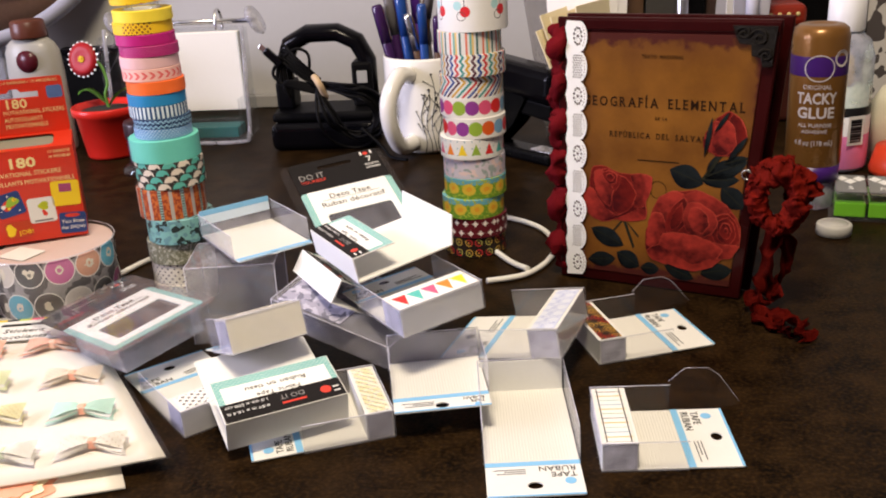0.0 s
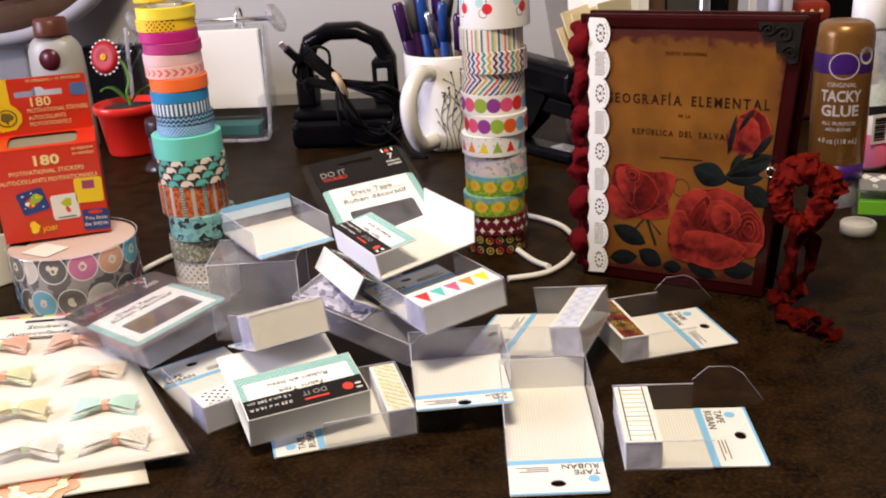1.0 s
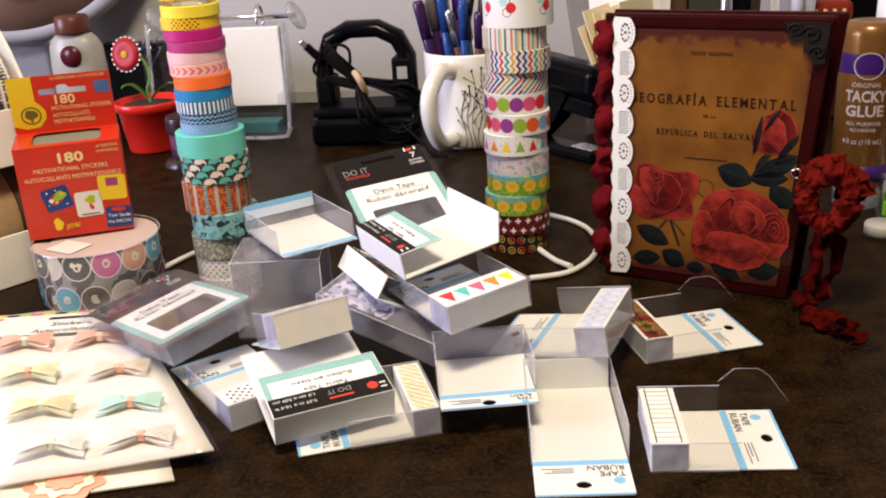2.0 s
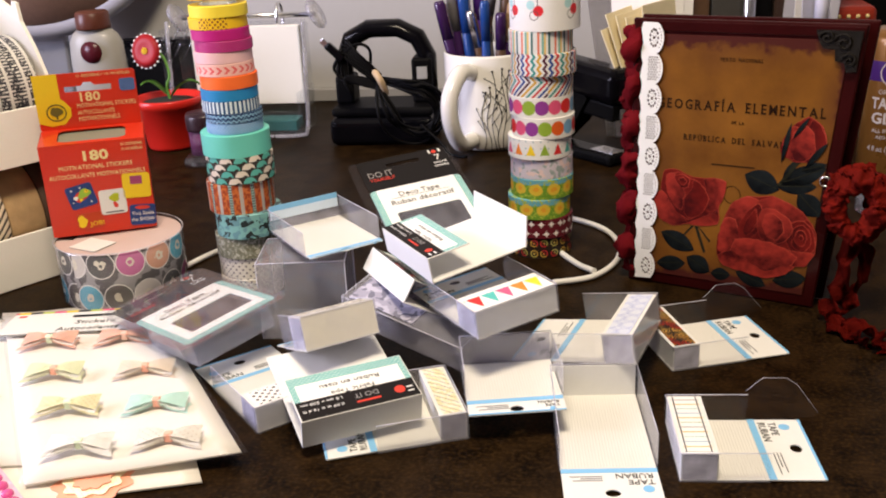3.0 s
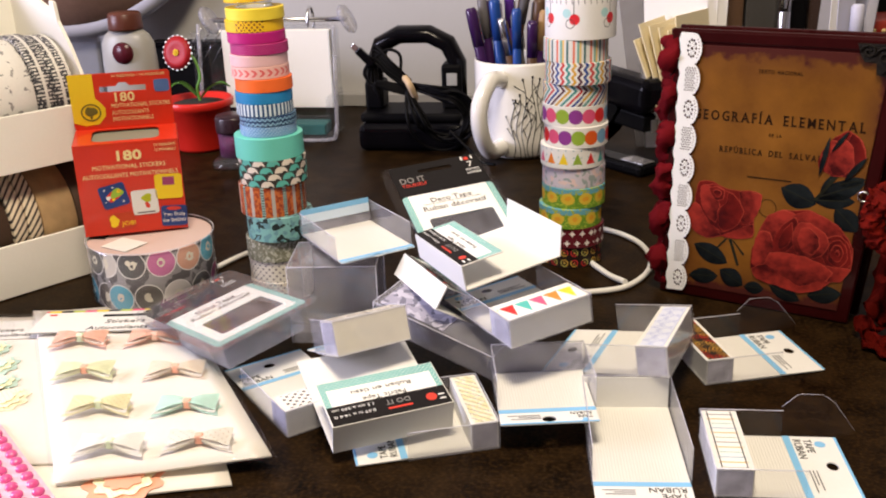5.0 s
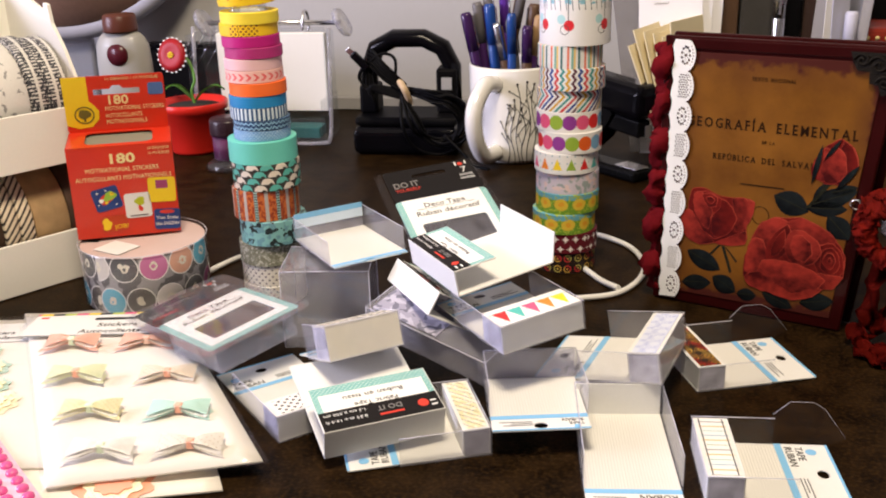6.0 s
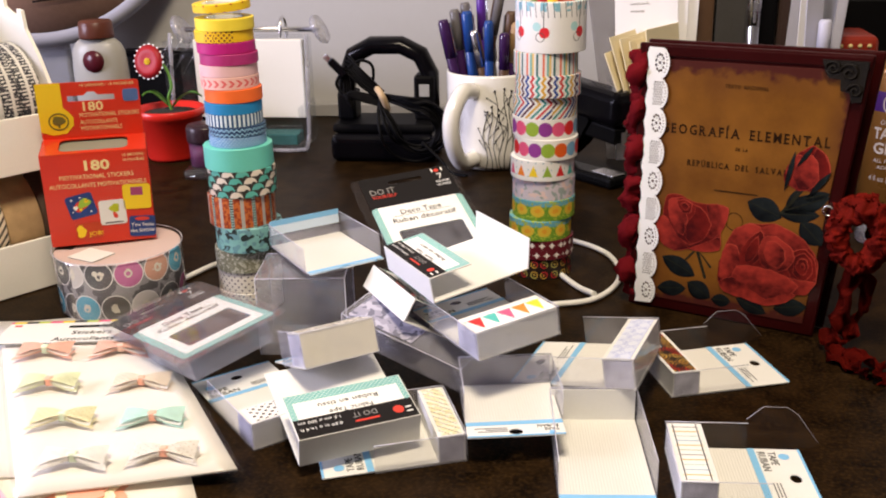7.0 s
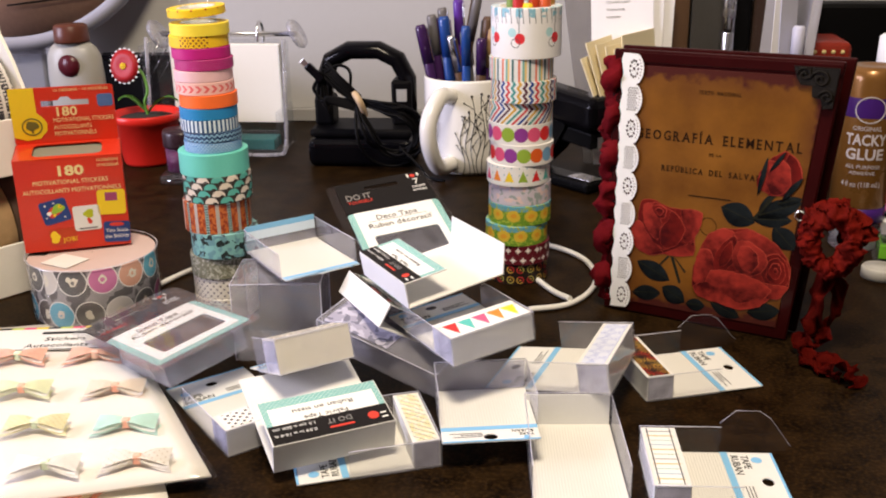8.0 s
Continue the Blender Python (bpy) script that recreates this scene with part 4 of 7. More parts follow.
for lf in ((83, 79.5, 23, 8, -0.35), (107, 86, 30, 6, 0.45), (104, 79, 24, 5, 0.1), (112, 68, 19, 7, -0.75), (99, 88, 17, 2.6, 1.15), (113, 92, 16, 3, 0.35),
           (31, 33, 25, 6.5, -0.42), (27, 16.5, 20, 5.5, 0.15), (45.5, 18.5, 18, 6.5, -0.5), (60.5, 14, 13, 4.5, 0.05), (80, 14, 21, 5, -0.35), (104, 17.5, 21, 6, 0.25)):
    leaf_print(*lf)
for a in (((42, 45), (44, 45), (50, 28), (48.5, 27)), ((40, 45), (41.5, 45), (36, 38), (34.5, 38)), ((44, 45), (45.5, 44), (53, 36), (52, 35)), ((104, 96), (106, 96), (94, 78), (91.5, 78))):
    flat("stem", a, 1, LEAF_LIGHT)


def rose_print(petals):
    """Painted petals from the back to the front, each with a paler brushed rim: a shade and a few turning points."""
    for k, (shade, ctrl) in enumerate(petals):
        loop = []
        for i, p in enumerate(curve_points([(x, z, 0) for x, z in ctrl], 6, True)):
            (ax, az), (bx, bz), f = ctrl[i // 6], ctrl[(i // 6 + 1) % len(ctrl)], i % 6 / 6
            w = noise.noise_vector(Vector((p.x * 0.22, p.y * 0.22, k))) * 0.9
            loop.append((0.55 * p.x + 0.45 * (ax + (bx - ax) * f) + w.x, 0.55 * p.y + 0.45 * (az + (bz - az) * f) + w.y))
        cx, cz = sum(p[0] for p in loop) / len(loop), sum(p[1] for p in loop) / len(loop)
        r = max(math.hypot(x - cx, z - cz) for x, z in loop)
        g = 1 - 0.55 / r
        flat("petal_rim", loop, 2 + k * 0.4, PETAL_RIM)
        flat("petal", [(cx + (x - cx) * g, cz + (z - cz) * g) for x, z in loop], 2.2 + k * 0.4, PETALS[shade])


rose_print((("T", ((21, 81), (30, 82.5), (37, 79), (47, 78.5), (60, 78), (58, 63), (55, 50), (37, 46), (26, 45), (16, 54), (18, 66))),
            ("r", ((47, 78), (54, 79), (61, 77), (60, 68), (57, 59), (50, 56), (49, 67))),
            ("l", ((14, 57), (15, 64), (20, 67), (26, 59), (34, 51), (37, 46), (27, 43.5), (18, 48))),
            ("b", ((37, 46), (45, 51), (52, 55), (57.5, 57), (57, 48), (48, 45.5))),
            ("T", ((22, 78), (30, 80.5), (38, 78), (45, 74), (50, 65), (45, 53), (37, 49), (29, 54), (23, 66))),
            ("l", ((22, 78), (27, 79.5), (33, 74), (35, 66), (33, 55), (27, 59), (22.5, 68))),
            ("T", ((27, 78), (33, 79.5), (38, 77), (37, 71), (32, 70), (29, 73))),
            ("B", ((30, 76), (33.5, 77.5), (36, 75), (34.5, 72), (32, 72))),
            ("R", ((41, 77), (47, 72), (50.5, 65), (47, 55), (40, 50), (34.5, 53), (35, 63), (39, 70)))))
rose_print((("T", ((62, 56), (66, 64), (74, 69.5), (83, 70), (90, 71.5), (103, 67), (112, 60), (118, 50), (118, 36), (107, 27), (89, 17), (72, 19), (58, 27), (57.5, 41))),
            ("t", ((61, 52), (65, 63), (74, 69), (83, 67), (81, 60), (72, 48), (64, 45))),
            ("t", ((81, 66), (90, 71), (103, 66.5), (112, 59.5), (104, 54), (92, 56), (84, 60))),
            ("l", ((58, 40), (61, 53), (68, 53), (72, 43), (70, 33), (62, 28), (58, 31))),
            ("R", ((101, 54), (110, 58), (117, 50), (118, 40), (113, 33), (104, 37), (99, 45))),
            ("R", ((104, 52), (110, 55), (115, 49), (115, 41), (110, 37), (104, 41))),
            ("B", ((106, 50), (110, 51.5), (113, 47), (112, 42), (108, 41), (105, 45))),
            ("R", ((108, 48), (110, 48.5), (111, 46), (109.5, 44), (107.5, 45.5))),
            ("L", ((70, 47), (74, 58), (82, 66), (85, 58), (83, 48), (78, 41), (72, 40))),
            ("T", ((73, 47), (77, 57), (81.5, 62), (82, 54), (79, 46), (75, 43))),
            ("t", ((84, 62), (92, 63), (101, 58), (104, 51), (100, 43), (92, 39), (85, 42), (82, 51))),
            ("l", ((86, 59), (92, 60), (97, 56), (99, 49), (95, 43), (88, 44), (85, 51))),
            ("r", ((99, 37), (109, 37), (118, 37), (114, 29), (107, 26.5), (101, 29))),
            ("t", ((69, 40), (77, 42), (89, 41), (100, 38), (108, 33), (103, 26), (90, 20), (76, 23), (66, 31))),
            ("b", ((58, 27), (66, 32), (78, 25.5), (89, 21), (100, 26), (107, 27), (101, 20.5), (89, 16), (73, 18.5), (62, 21)))))
rose_print((("T", ((94, 108), (93, 100), (101, 94.5), (113, 96), (119, 108), (116, 118), (108, 123), (101, 119))),
            ("l", ((94, 107), (94, 100), (101, 95), (104, 104), (103, 116), (99, 116))),
            ("R", ((110, 122), (116, 117), (119, 107), (113, 96), (108, 100), (108, 113))),
            ("t", ((98, 104), (100, 113), (106, 118), (112, 113), (113, 102), (108, 95.5), (101, 96)))))
for lf in ((96, 106, 26, 1.6, 1.4), (114, 100, 20, 1.8, 0.95), (104, 116, 16, 1.3, 1.0)):
    flat("leaf", leaf(*lf), 9, LEAF)
# metal corner and ring
c = part("metal_corner", outline([(0.108, 0.1745), (0.1335, 0.1745), (0.1315, 0.1515), (0.1262, 0.1505), (0.1245, 0.156), (0.1195, 0.157), (0.1190, 0.1635), (0.1125, 0.164), (0.110, 0.168)], 0, 0.0015), BRASS_DARK, book,
         "dark ornate metal corner")
for v in c.data.vertices:
    v.co = (v.co.x, -0.0012 - v.co.z, v.co.y)
for dx, dz, k in ((0.1145, 0.170, 1.0), (0.1235, 0.1675, 1.3), (0.1275, 0.1575, 1.0)):
    bm = tube([(dx + k * (0.0006 + 0.00022 * i) * math.cos(i * 0.55), -0.003, dz + k * (0.0006 + 0.00022 * i) * math.sin(i * 0.55)) for i in range(18)], 0.0007, 6)
    part("corner_relief", bm, BRASS_DARK, c, "raised scroll")
bm = tube([(0.1205 + 0.0032 * math.cos(a), -0.0015 - 0.001 * math.sin(a), 0.0843 + 0.0032 * math.sin(a)) for a in [math.tau * i / 20 for i in range(20)]], 0.0007, 6, True)
part("metal_ring", bm, SILVER, book, "small bright metal ring")
# lace
sc, z0, z1 = 9, 0.003, 0.176
pitch = (z1 - z0) / sc
edge = [(0.0042 + 0.0008 * math.sin(k * 1.9), z0 + (z1 - z0) * k / 40) for k in range(41)]
for i in range(sc):
    for j in range(16):
        f = j / 16
        edge.append((0.0136 + 0.0044 * math.sin(math.pi * f) ** 0.6 + 0.0003 * (j % 2), z1 - (i + f) * pitch - 0.0002))
holes = []
for i in range(sc):
    zc = z1 - (i + 0.5) * pitch
    if i % 2 == 0:
        holes += [ellipse(0.0118 + 0.0026 * math.cos(a), zc + 0.0052 * math.sin(a), 0.0008, 0.0011, 6) for a in [math.tau * k / 11 for k in range(11)]]
        holes += [ellipse(0.0118, zc, 0.0010, 0.0012, 6)]
        holes += [ellipse(0.0118 + 0.0014 * math.cos(a), zc + 0.0028 * math.sin(a), 0.00035, 0.0005, 6) for a in [math.tau * (k + 0.5) / 6 for k in range(6)]]
    else:
        holes += [ellipse(0.0088 + 0.0016 * a + 0.0008 * (b % 2), zc + 0.00155 * (b - 4.5), 0.00066, 0.00068, 6) for a in range(4) for b in range(10)]
    holes += [ellipse(0.0164 - 0.0012 * abs(k) * abs(k) / 9, zc + 0.0019 * k, 0.00045, 0.0006, 6) for k in (-3, -2, -1, 0, 1, 2, 3)]
bm = outline(edge, 0, 0.0007, holes)
lace = part("lace_trim", bm, LACE, book, "white scalloped lace strip")
lace.matrix_local = Matrix.Translation((0, -0.0014, 0)) @ Matrix(((1, 0.02, 0, -0.002), (0, 0, -1, 0), (0, 1, 0, 0), (0, 0, 0, 1)))
# gathered ribbon on the spine
rnd = random.Random(5)
pts = [(-0.0035 + 0.0020 * math.sin(i * 0.43) + rnd.uniform(-0.0008, 0.0008), 0.004 + 0.003 * math.sin(i * 0.41), 0.004 + 0.168 * i / 95) for i in range(96)]
bm = tube(pts, 0.0072, 18, taper=lambda t: 0.62 + 0.42 * abs(math.sin(t * 30 + 1.6 * math.sin(t * 13))))
for v in bm.verts:
    n = noise.noise_vector(Vector(v.co) * 260)
    v.co += n * 0.0030 + noise.noise_vector(Vector(v.co) * 700) * 0.0009
part("gathered_ribbon", bm, RIBBON, book, "gathered dark red ribbon along the spine")


def crumpled(points, width, seed, steps=10, twist=5.0, rough=0.0034):
    """A crumpled strip of cloth along a line."""
    pts = curve_points(points, steps)
    bm = bmesh.new()
    rows = []
    for i, p in enumerate(pts):
        d = (pts[min(i + 1, len(pts) - 1)] - pts[max(i - 1, 0)]).normalized()
        s = d.orthogonal().normalized()
        a = twist * noise.noise(Vector((i * 0.06, seed, 0))) * 2
        s = Matrix.Rotation(a, 3, d) @ s
        u = d.cross(s)
        row = []
        for k in range(7):
            f = k / 6 - 0.5
            q = p + s * (f * width) + u * (0.22 * width * math.sin(f * 9 + i * 0.5))
            q = q + noise.noise_vector(q * 130 + Vector((seed, 0, 0))) * rough
            q.z = max(q.z, 0.0012)
            row.append(bm.verts.new(q))
        rows.append(row)
    for a, b in zip(rows, rows[1:]):
        for k in range(6):
            bm.faces.new((a[k], a[k + 1], b[k + 1], b[k])).smooth = True
    ext = bmesh.ops.solidify(bm, geom=list(bm.faces), thickness=0.0005)
    return bm


tie = thing("ribbon_tie", Matrix(), "crumpled dark red ribbon tied to the book, trailing on the desk", "ribbon")
def gathered(points, radius, seed, closed_path=False):
    """A bunched ribbon: a soft tube with deep irregular pleats."""
    bm = tube(curve_points(points, 10, closed_path), radius, 20, closed_path)
    for v in bm.verts:
        q = Vector(v.co)
        pleat = noise.noise(q * 170 + Vector((seed, 0, 0)))
        v.co += noise.noise_vector(q * 150 + Vector((0, seed, 0))) * 0.0034 + noise.noise_vector(q * 380) * 0.0028 + Vector((0, -1, 0.3)) * abs(pleat) * 0.004
        v.co.z = max(v.co.z, 0.0008)
    return bm


for k, (rx, rz, r, lift) in enumerate(((0.0118, 0.0165, 0.0054, 0.0), (0.0135, 0.0180, 0.0042, 0.008))):
    ring_pts = []
    for i in range(12):
        a = math.tau * i / 12 + 0.7 * k
        wob = 1 + 0.06 * math.sin(i * 2.7 + k)
        ring_pts.append((0.1915 + rx * wob * math.cos(a) * 0.93, -0.1185 + lift - rx * 0.35 * math.cos(a), 0.0735 + rz * wob * math.sin(a)))
    part("loop", gathered(ring_pts, r, 3 + k * 7, True), RIBBON_DARK, tie)
part("knot", gathered([(0.180, -0.107, 0.086), (0.188, -0.108, 0.091), (0.197, -0.108, 0.091), (0.205, -0.110, 0.085), (0.210, -0.112, 0.079), (0.215, -0.114, 0.075)], 0.0054, 21), RIBBON_DARK, tie)
part("tail", crumpled([(0.196, -0.112, 0.094), (0.2, -0.112, 0.07), (0.19, -0.114, 0.045), (0.187, -0.118, 0.024), (0.181, -0.121, 0.006), (0.187, -0.134, 0.004), (0.199, -0.142, 0.005), (0.207, -0.15, 0.004), (0.199, -0.165, 0.003)], 0.0115, 2, twist=3.0), RIBBON_DARK, tie)
part("tail", crumpled([(0.192, -0.11, 0.06), (0.2, -0.114, 0.04), (0.197, -0.116, 0.02), (0.188, -0.118, 0.008), (0.182, -0.13, 0.004), (0.189, -0.148, 0.003), (0.196, -0.158, 0.003)], 0.010, 3, twist=3.0), RIBBON_DARK, tie)

# ---- sticker roll, red sticker box, sticker sheets ----


def sticker_wrap(nt, u, v, z, vec):
    cell = 20.0
    row = (v / 24.0).floor()
    uu = u + row * 9.0
    d = length(uu.mod(cell) - cell / 2, v.mod(24.0) - 12.0)
    c = blend(nt, noise_q(nt, vec, 90, 2).gt(0.5), (0.3, 0.29, 0.3), (0.12, 0.115, 0.12))
    col = pick(nt, uu / cell + row * 2, [(0.14, 0.42, 0.56), (0.13, 0.12, 0.115), (0.6, 0.57, 0.55), (0.12, 0.12, 0.125), (0.55, 0.18, 0.36), (0.65, 0.36, 0.26)])
    c = blend(nt, d.lt(9.9), c, (0.78, 0.76, 0.74))
    c = blend(nt, d.lt(9.2), c, col)
    inner = (d + noise_q(nt, vec, 260, 3) * 7)
    c = blend(nt, inner.lt(6.6), c, (0.7, 0.66, 0.56))
    return blend(nt, inner.lt(4.4), c, col)


WRAP = surface("printed_sticker_roll", WHITE, 0.25, pattern=sticker_wrap, uv=True, vary=0.06, coat=0.6)
PAPER_PINK = surface("pale_roll_side", (0.6, 0.46, 0.43), 0.6, vary=0.06)
roll = thing("sticker_roll", pose(-0.2925, -0.0925, 0, 0, 0, -110), "wide roll of printed stickers lying on its side in clear wrap", "sticker roll")
part("roll_body", lathe([(0.02, 0.0015), (0.0415, 0.0012), (0.043, 0.003), (0.0432, 0.0415), (0.0425, 0.0430)], 64, uv=True), WRAP, roll)
part("roll_top", lathe([(0.0425, 0.0425), (0.02, 0.0425), (0.0004, 0.0424)], 48), PAPER_PINK, roll)
part("clear_wrap", lathe([(0.0438, 0.0004), (0.0440, 0.042), (0.0436, 0.0442), (0.042, 0.0446)], 48), FILM_CRISP, roll, "clear shrink wrap")
# Pale ring paints the shine on the wrap's edge.
part("wrap_glint", tube([(0.0438 * math.cos(a), 0.0438 * math.sin(a), 0.0441) for a in [math.tau * i / 48 for i in range(48)]], 0.0003, 6, True), LIT_FILM, roll, "painted shine on the wrap edge")
lab = part("black_label", box(-0.012, 0.012, -0.006, 0.006, 0.0431, 0.0435), BLACK_CARD, roll)
lab.matrix_local = Matrix.Translation((0.012, -0.032, 0.0)) @ pose(0, 0, 0, 0, 0, 20)
part("paper_label", box(0.014, 0.034, -0.012, 0.012, 0.0431, 0.0435), CARD, roll, "white paper label")

RED_CARD = surface("red_box_card", (0.62, 0.035, 0.012), 0.35, vary=0.1, coat=0.3)
YELLOW_CARD = surface("yellow_card", (0.85, 0.6, 0.02), 0.4, vary=0.06)
BOX_IN = surface("grey_card_inside", (0.24, 0.235, 0.18), 0.7, vary=0.06)
NAVY_CARD = surface("blue_sticker", (0.02, 0.05, 0.2), 0.4, vary=0.6, grain=500)
sb = thing("sticker_box", basis((-0.3325, -0.1085, 0.0452), (0.902, 0.432, -0.012), (-0.43, 0.9, 0.05)), "red sticker box with a hang tab, standing on the sticker roll", "box")
w, h, dp = 0.0695, 0.0655, 0.041
part("front_panel", box(0, w, 0, 0.0006, 0, h, 0.0002), RED_CARD, sb)
part("back_panel", box(0, w, dp - 0.0006, dp, 0, h, 0.0002), RED_CARD, sb)
part("side_panel", box(0, 0.0006, 0.0006, dp - 0.0006, 0, h), RED_CARD, sb)
part("side_panel", box(w - 0.0006, w, 0.0006, dp - 0.0006, 0, h), RED_CARD, sb)
part("base", box(0.0006, w - 0.0006, 0.0006, dp - 0.0006, 0, 0.0006), RED_CARD, sb)
part("inner_card", box(0.0008, w - 0.0008, 0.0008, dp - 0.0008, h - 0.0030, h - 0.0023), BOX_IN, sb, "grey inner card")
top = part("top_panel", outline([(0, 0), (w, 0), (w, dp), (0, dp)], -0.0005, 0, [rounded(w * 0.17, w * 0.82, 0.007, dp - 0.004, 0.006)]), RED_CARD, sb)
top.location = (0, 0, h)
hx0, hx1, hz = 0.0, w * 0.985, 0.043
hd = part("hang_panel", outline(rounded(hx0, hx1, 0, hz, 0.002), 0, 0.0006, [[(w * 0.29, hz * 0.66), (w * 0.74, hz * 0.66), (w * 0.74, hz * 0.76), (w * 0.58, hz * 0.76), (w * 0.55, hz * 0.82), (w * 0.48, hz * 0.82), (w * 0.45, hz * 0.76), (w * 0.29, hz * 0.76)] ]), RED_CARD, sb)
hd.matrix_local = Matrix.Translation((0, dp, h)) @ pose(0, 0, 0, 93) @ Matrix.Diagonal((1, 0.93, 1, 1))
yl = part("yellow_corner", outline([(0, 0.006), (0.008, 0.003), (0.017, 0.004), (0.022, 0.010), (0.0225, 0.016), (0.0195, 0.021), (0.0165, 0.024), (0.0165, hz), (0, hz)], 0.0007, 0.0009), YELLOW_CARD, hd)
OLIVE = surface("olive_print", (0.16, 0.14, 0.03), 0.5)
part("round_mark", outline(ellipse(0.0125, 0.0135, 0.0068, 0.0068, 24), 0.001, 0.0011, [ellipse(0.0125, 0.0135, 0.0058, 0.0058, 24)]), OLIVE, yl)
part("tree_mark", outline(petal(12.5, 14.2, 4.3, 3.6, 0, 3, 24, 0.08) and [(a / 1000, b / 1000) for a, b in petal(12.5, 14.2, 4.3, 3.6, 0, 3, 24, 0.08)], 0.001, 0.0011), OLIVE, yl)
part("tree_mark", box(0.0118, 0.0132, 0.0085, 0.0112, 0.001, 0.0011), OLIVE, yl)
UX, UY = (1, 0, 0), (0, 1, 0)
GOLD_INK = surface("gold_ink", (0.85, 0.68, 0.32), 0.5, vary=0.05)
lettering("180", 0.0098, (0.0355, 0.0208, 0.0008), UX, UY, GOLD_INK, hd, width=0.0135, bold=0.0002)
lettering("MOTIVATIONAL STICKERS", 0.0046, (0.0265, 0.0160, 0.0008), UX, UY, GOLD_INK, hd, width=0.04, align="LEFT")
lettering("AUTOCOLLANTS", 0.0046, (0.0265, 0.0105, 0.0008), UX, UY, GOLD_INK, hd, width=0.025, align="LEFT")
lettering("MOTIVATIONNELS", 0.0046, (0.0265, 0.0055, 0.0008), UX, UY, GOLD_INK, hd, width=0.0275, align="LEFT")
lettering("10 DESIGNS / 10 MODÈLES", 0.0028, (0.047, 0.0395, 0.0008), UX, UY, GOLD_INK, hd, width=0.036)
part("blue_sticker_picture", outline(rounded(0.057, 0.0675, 0.0265, 0.036, 0.002), 0.0007, 0.0009), surface("blue_picture", (0.08, 0.16, 0.38), 0.4, vary=0.4, grain=500), hd)
Y0 = -0.0003
DROP = 0.0025
lettering("180", 0.0095, (0.035, Y0, 0.0575 - DROP * 1.6), FX, FZ, GOLD_INK, sb, width=0.0165, bold=0.0003)
lettering("MOTIVATIONAL STICKERS", 0.0044, (0.035, Y0, 0.0515 - DROP * 1.6), FX, FZ, GOLD_INK, sb, width=0.048)
lettering("AUTOCOLLANTS MOTIVATIONNELS", 0.0044, (0.0355, Y0, 0.0455 - DROP * 1.6), FX, FZ, GOLD_INK, sb, width=0.063)
lettering("10 DESIGNS", 0.0026, (0.06, Y0, 0.0655 - DROP * 1.6), FX, FZ, GOLD_INK, sb, width=0.014)
lettering("10 MODÈLES", 0.0026, (0.06, Y0, 0.0620 - DROP * 1.6), FX, FZ, GOLD_INK, sb, width=0.014)


def picture(x, z, w, h, turn, material, name):
    ob = part(name, outline(rounded(-w * 0.45, w * 0.45, -h * 0.46, h * 0.46, 0.002), 0, 0.0002), material, sb)
    ob.matrix_local = Matrix.Translation((x, -0.0003, z - DROP * 1.4)) @ FACE @ pose(0, 0, 0, 0, 0, turn)
    return ob


a = picture(0.0225, 0.032, 0.020, 0.018, 12, NAVY_CARD, "sticker_picture")
part("motif", outline([(p / 1000, q / 1000) for p, q in petal(0, 0, 6, 3.2, 0.3, 8)], 0.0002, 0.0003), RED_INK, a)
part("motif", outline([(p / 1000, q / 1000) for p, q in petal(2.5, 1.5, 4.5, 3, 0.3, 9)], 0.0003, 0.0004), surface("green_print", (0.3, 0.5, 0.05), 0.5), a)
for k, (mx, mz, mr, mm) in enumerate(((-5, 5.5, 0.7, WHITE_INK), (5, -5.5, 0.6, WHITE_INK), (-6.5, -3, 0.5, WHITE_INK), (1, 6, 0.6, WHITE_INK), (4.2, 2.6, 1.5, YELLOW_CARD), (4.5, 2.8, 0.6, INK), (-4, -0.5, 1.6, WHITE_INK), (-1, -2.6, 1.1, YELLOW_CARD))):
    part("motif", outline([(p / 1000, q / 1000) for p, q in petal(mx, mz, mr, mr * 0.9, 0.2, 60 + k, 12)], 0.0004, 0.0005), mm, a)
a = picture(0.0595, 0.0355, 0.0205, 0.0195, -2, YELLOW_CARD, "sticker_picture")
part("motif", box(-0.004, 0.004, 0.001, 0.007, 0.0002, 0.0003), surface("plum_print", (0.35, 0.06, 0.16), 0.5), a)
a = picture(0.061, 0.0135, 0.0195, 0.0165, -3, NAVY_CARD, "sticker_picture")
lettering("You Stole", 0.0036, (0, 0.0, 0.0003), UX, UY, WHITE_INK, a, width=0.015)
lettering("the SHOW", 0.0036, (0, -0.0045, 0.0003), UX, UY, WHITE_INK, a, width=0.016)
part("motif", outline(ellipse(0, 0.0055, 0.005, 0.0014, 16), 0.0002, 0.0003), RED_INK, a)
a = picture(0.0255, 0.0135, 0.0195, 0.0125, 3, surface("orange_picture", (0.5, 0.05, 0.012), 0.4, vary=0.2), "sticker_picture")
lettering("JOB!", 0.0044, (0.0045, -0.004, 0.0003), UX, UY, YELLOW_CARD, a, width=0.0095)
part("motif", outline([(p / 1000, q / 1000) for p, q in petal(-5, 0, 3, 4.5, 0, 4)], 0.0002, 0.0003), YELLOW_CARD, a)
a = picture(0.0425, 0.0255, 0.0195, 0.0195, 1, CARD, "sticker_picture")
part("motif", outline([(p / 1000, q / 1000) for p, q in petal(1.5, 3, 3.4, 3, 0.4, 6)], 0.0002, 0.0003), surface("lime_print", (0.45, 0.5, 0.02), 0.5), a)
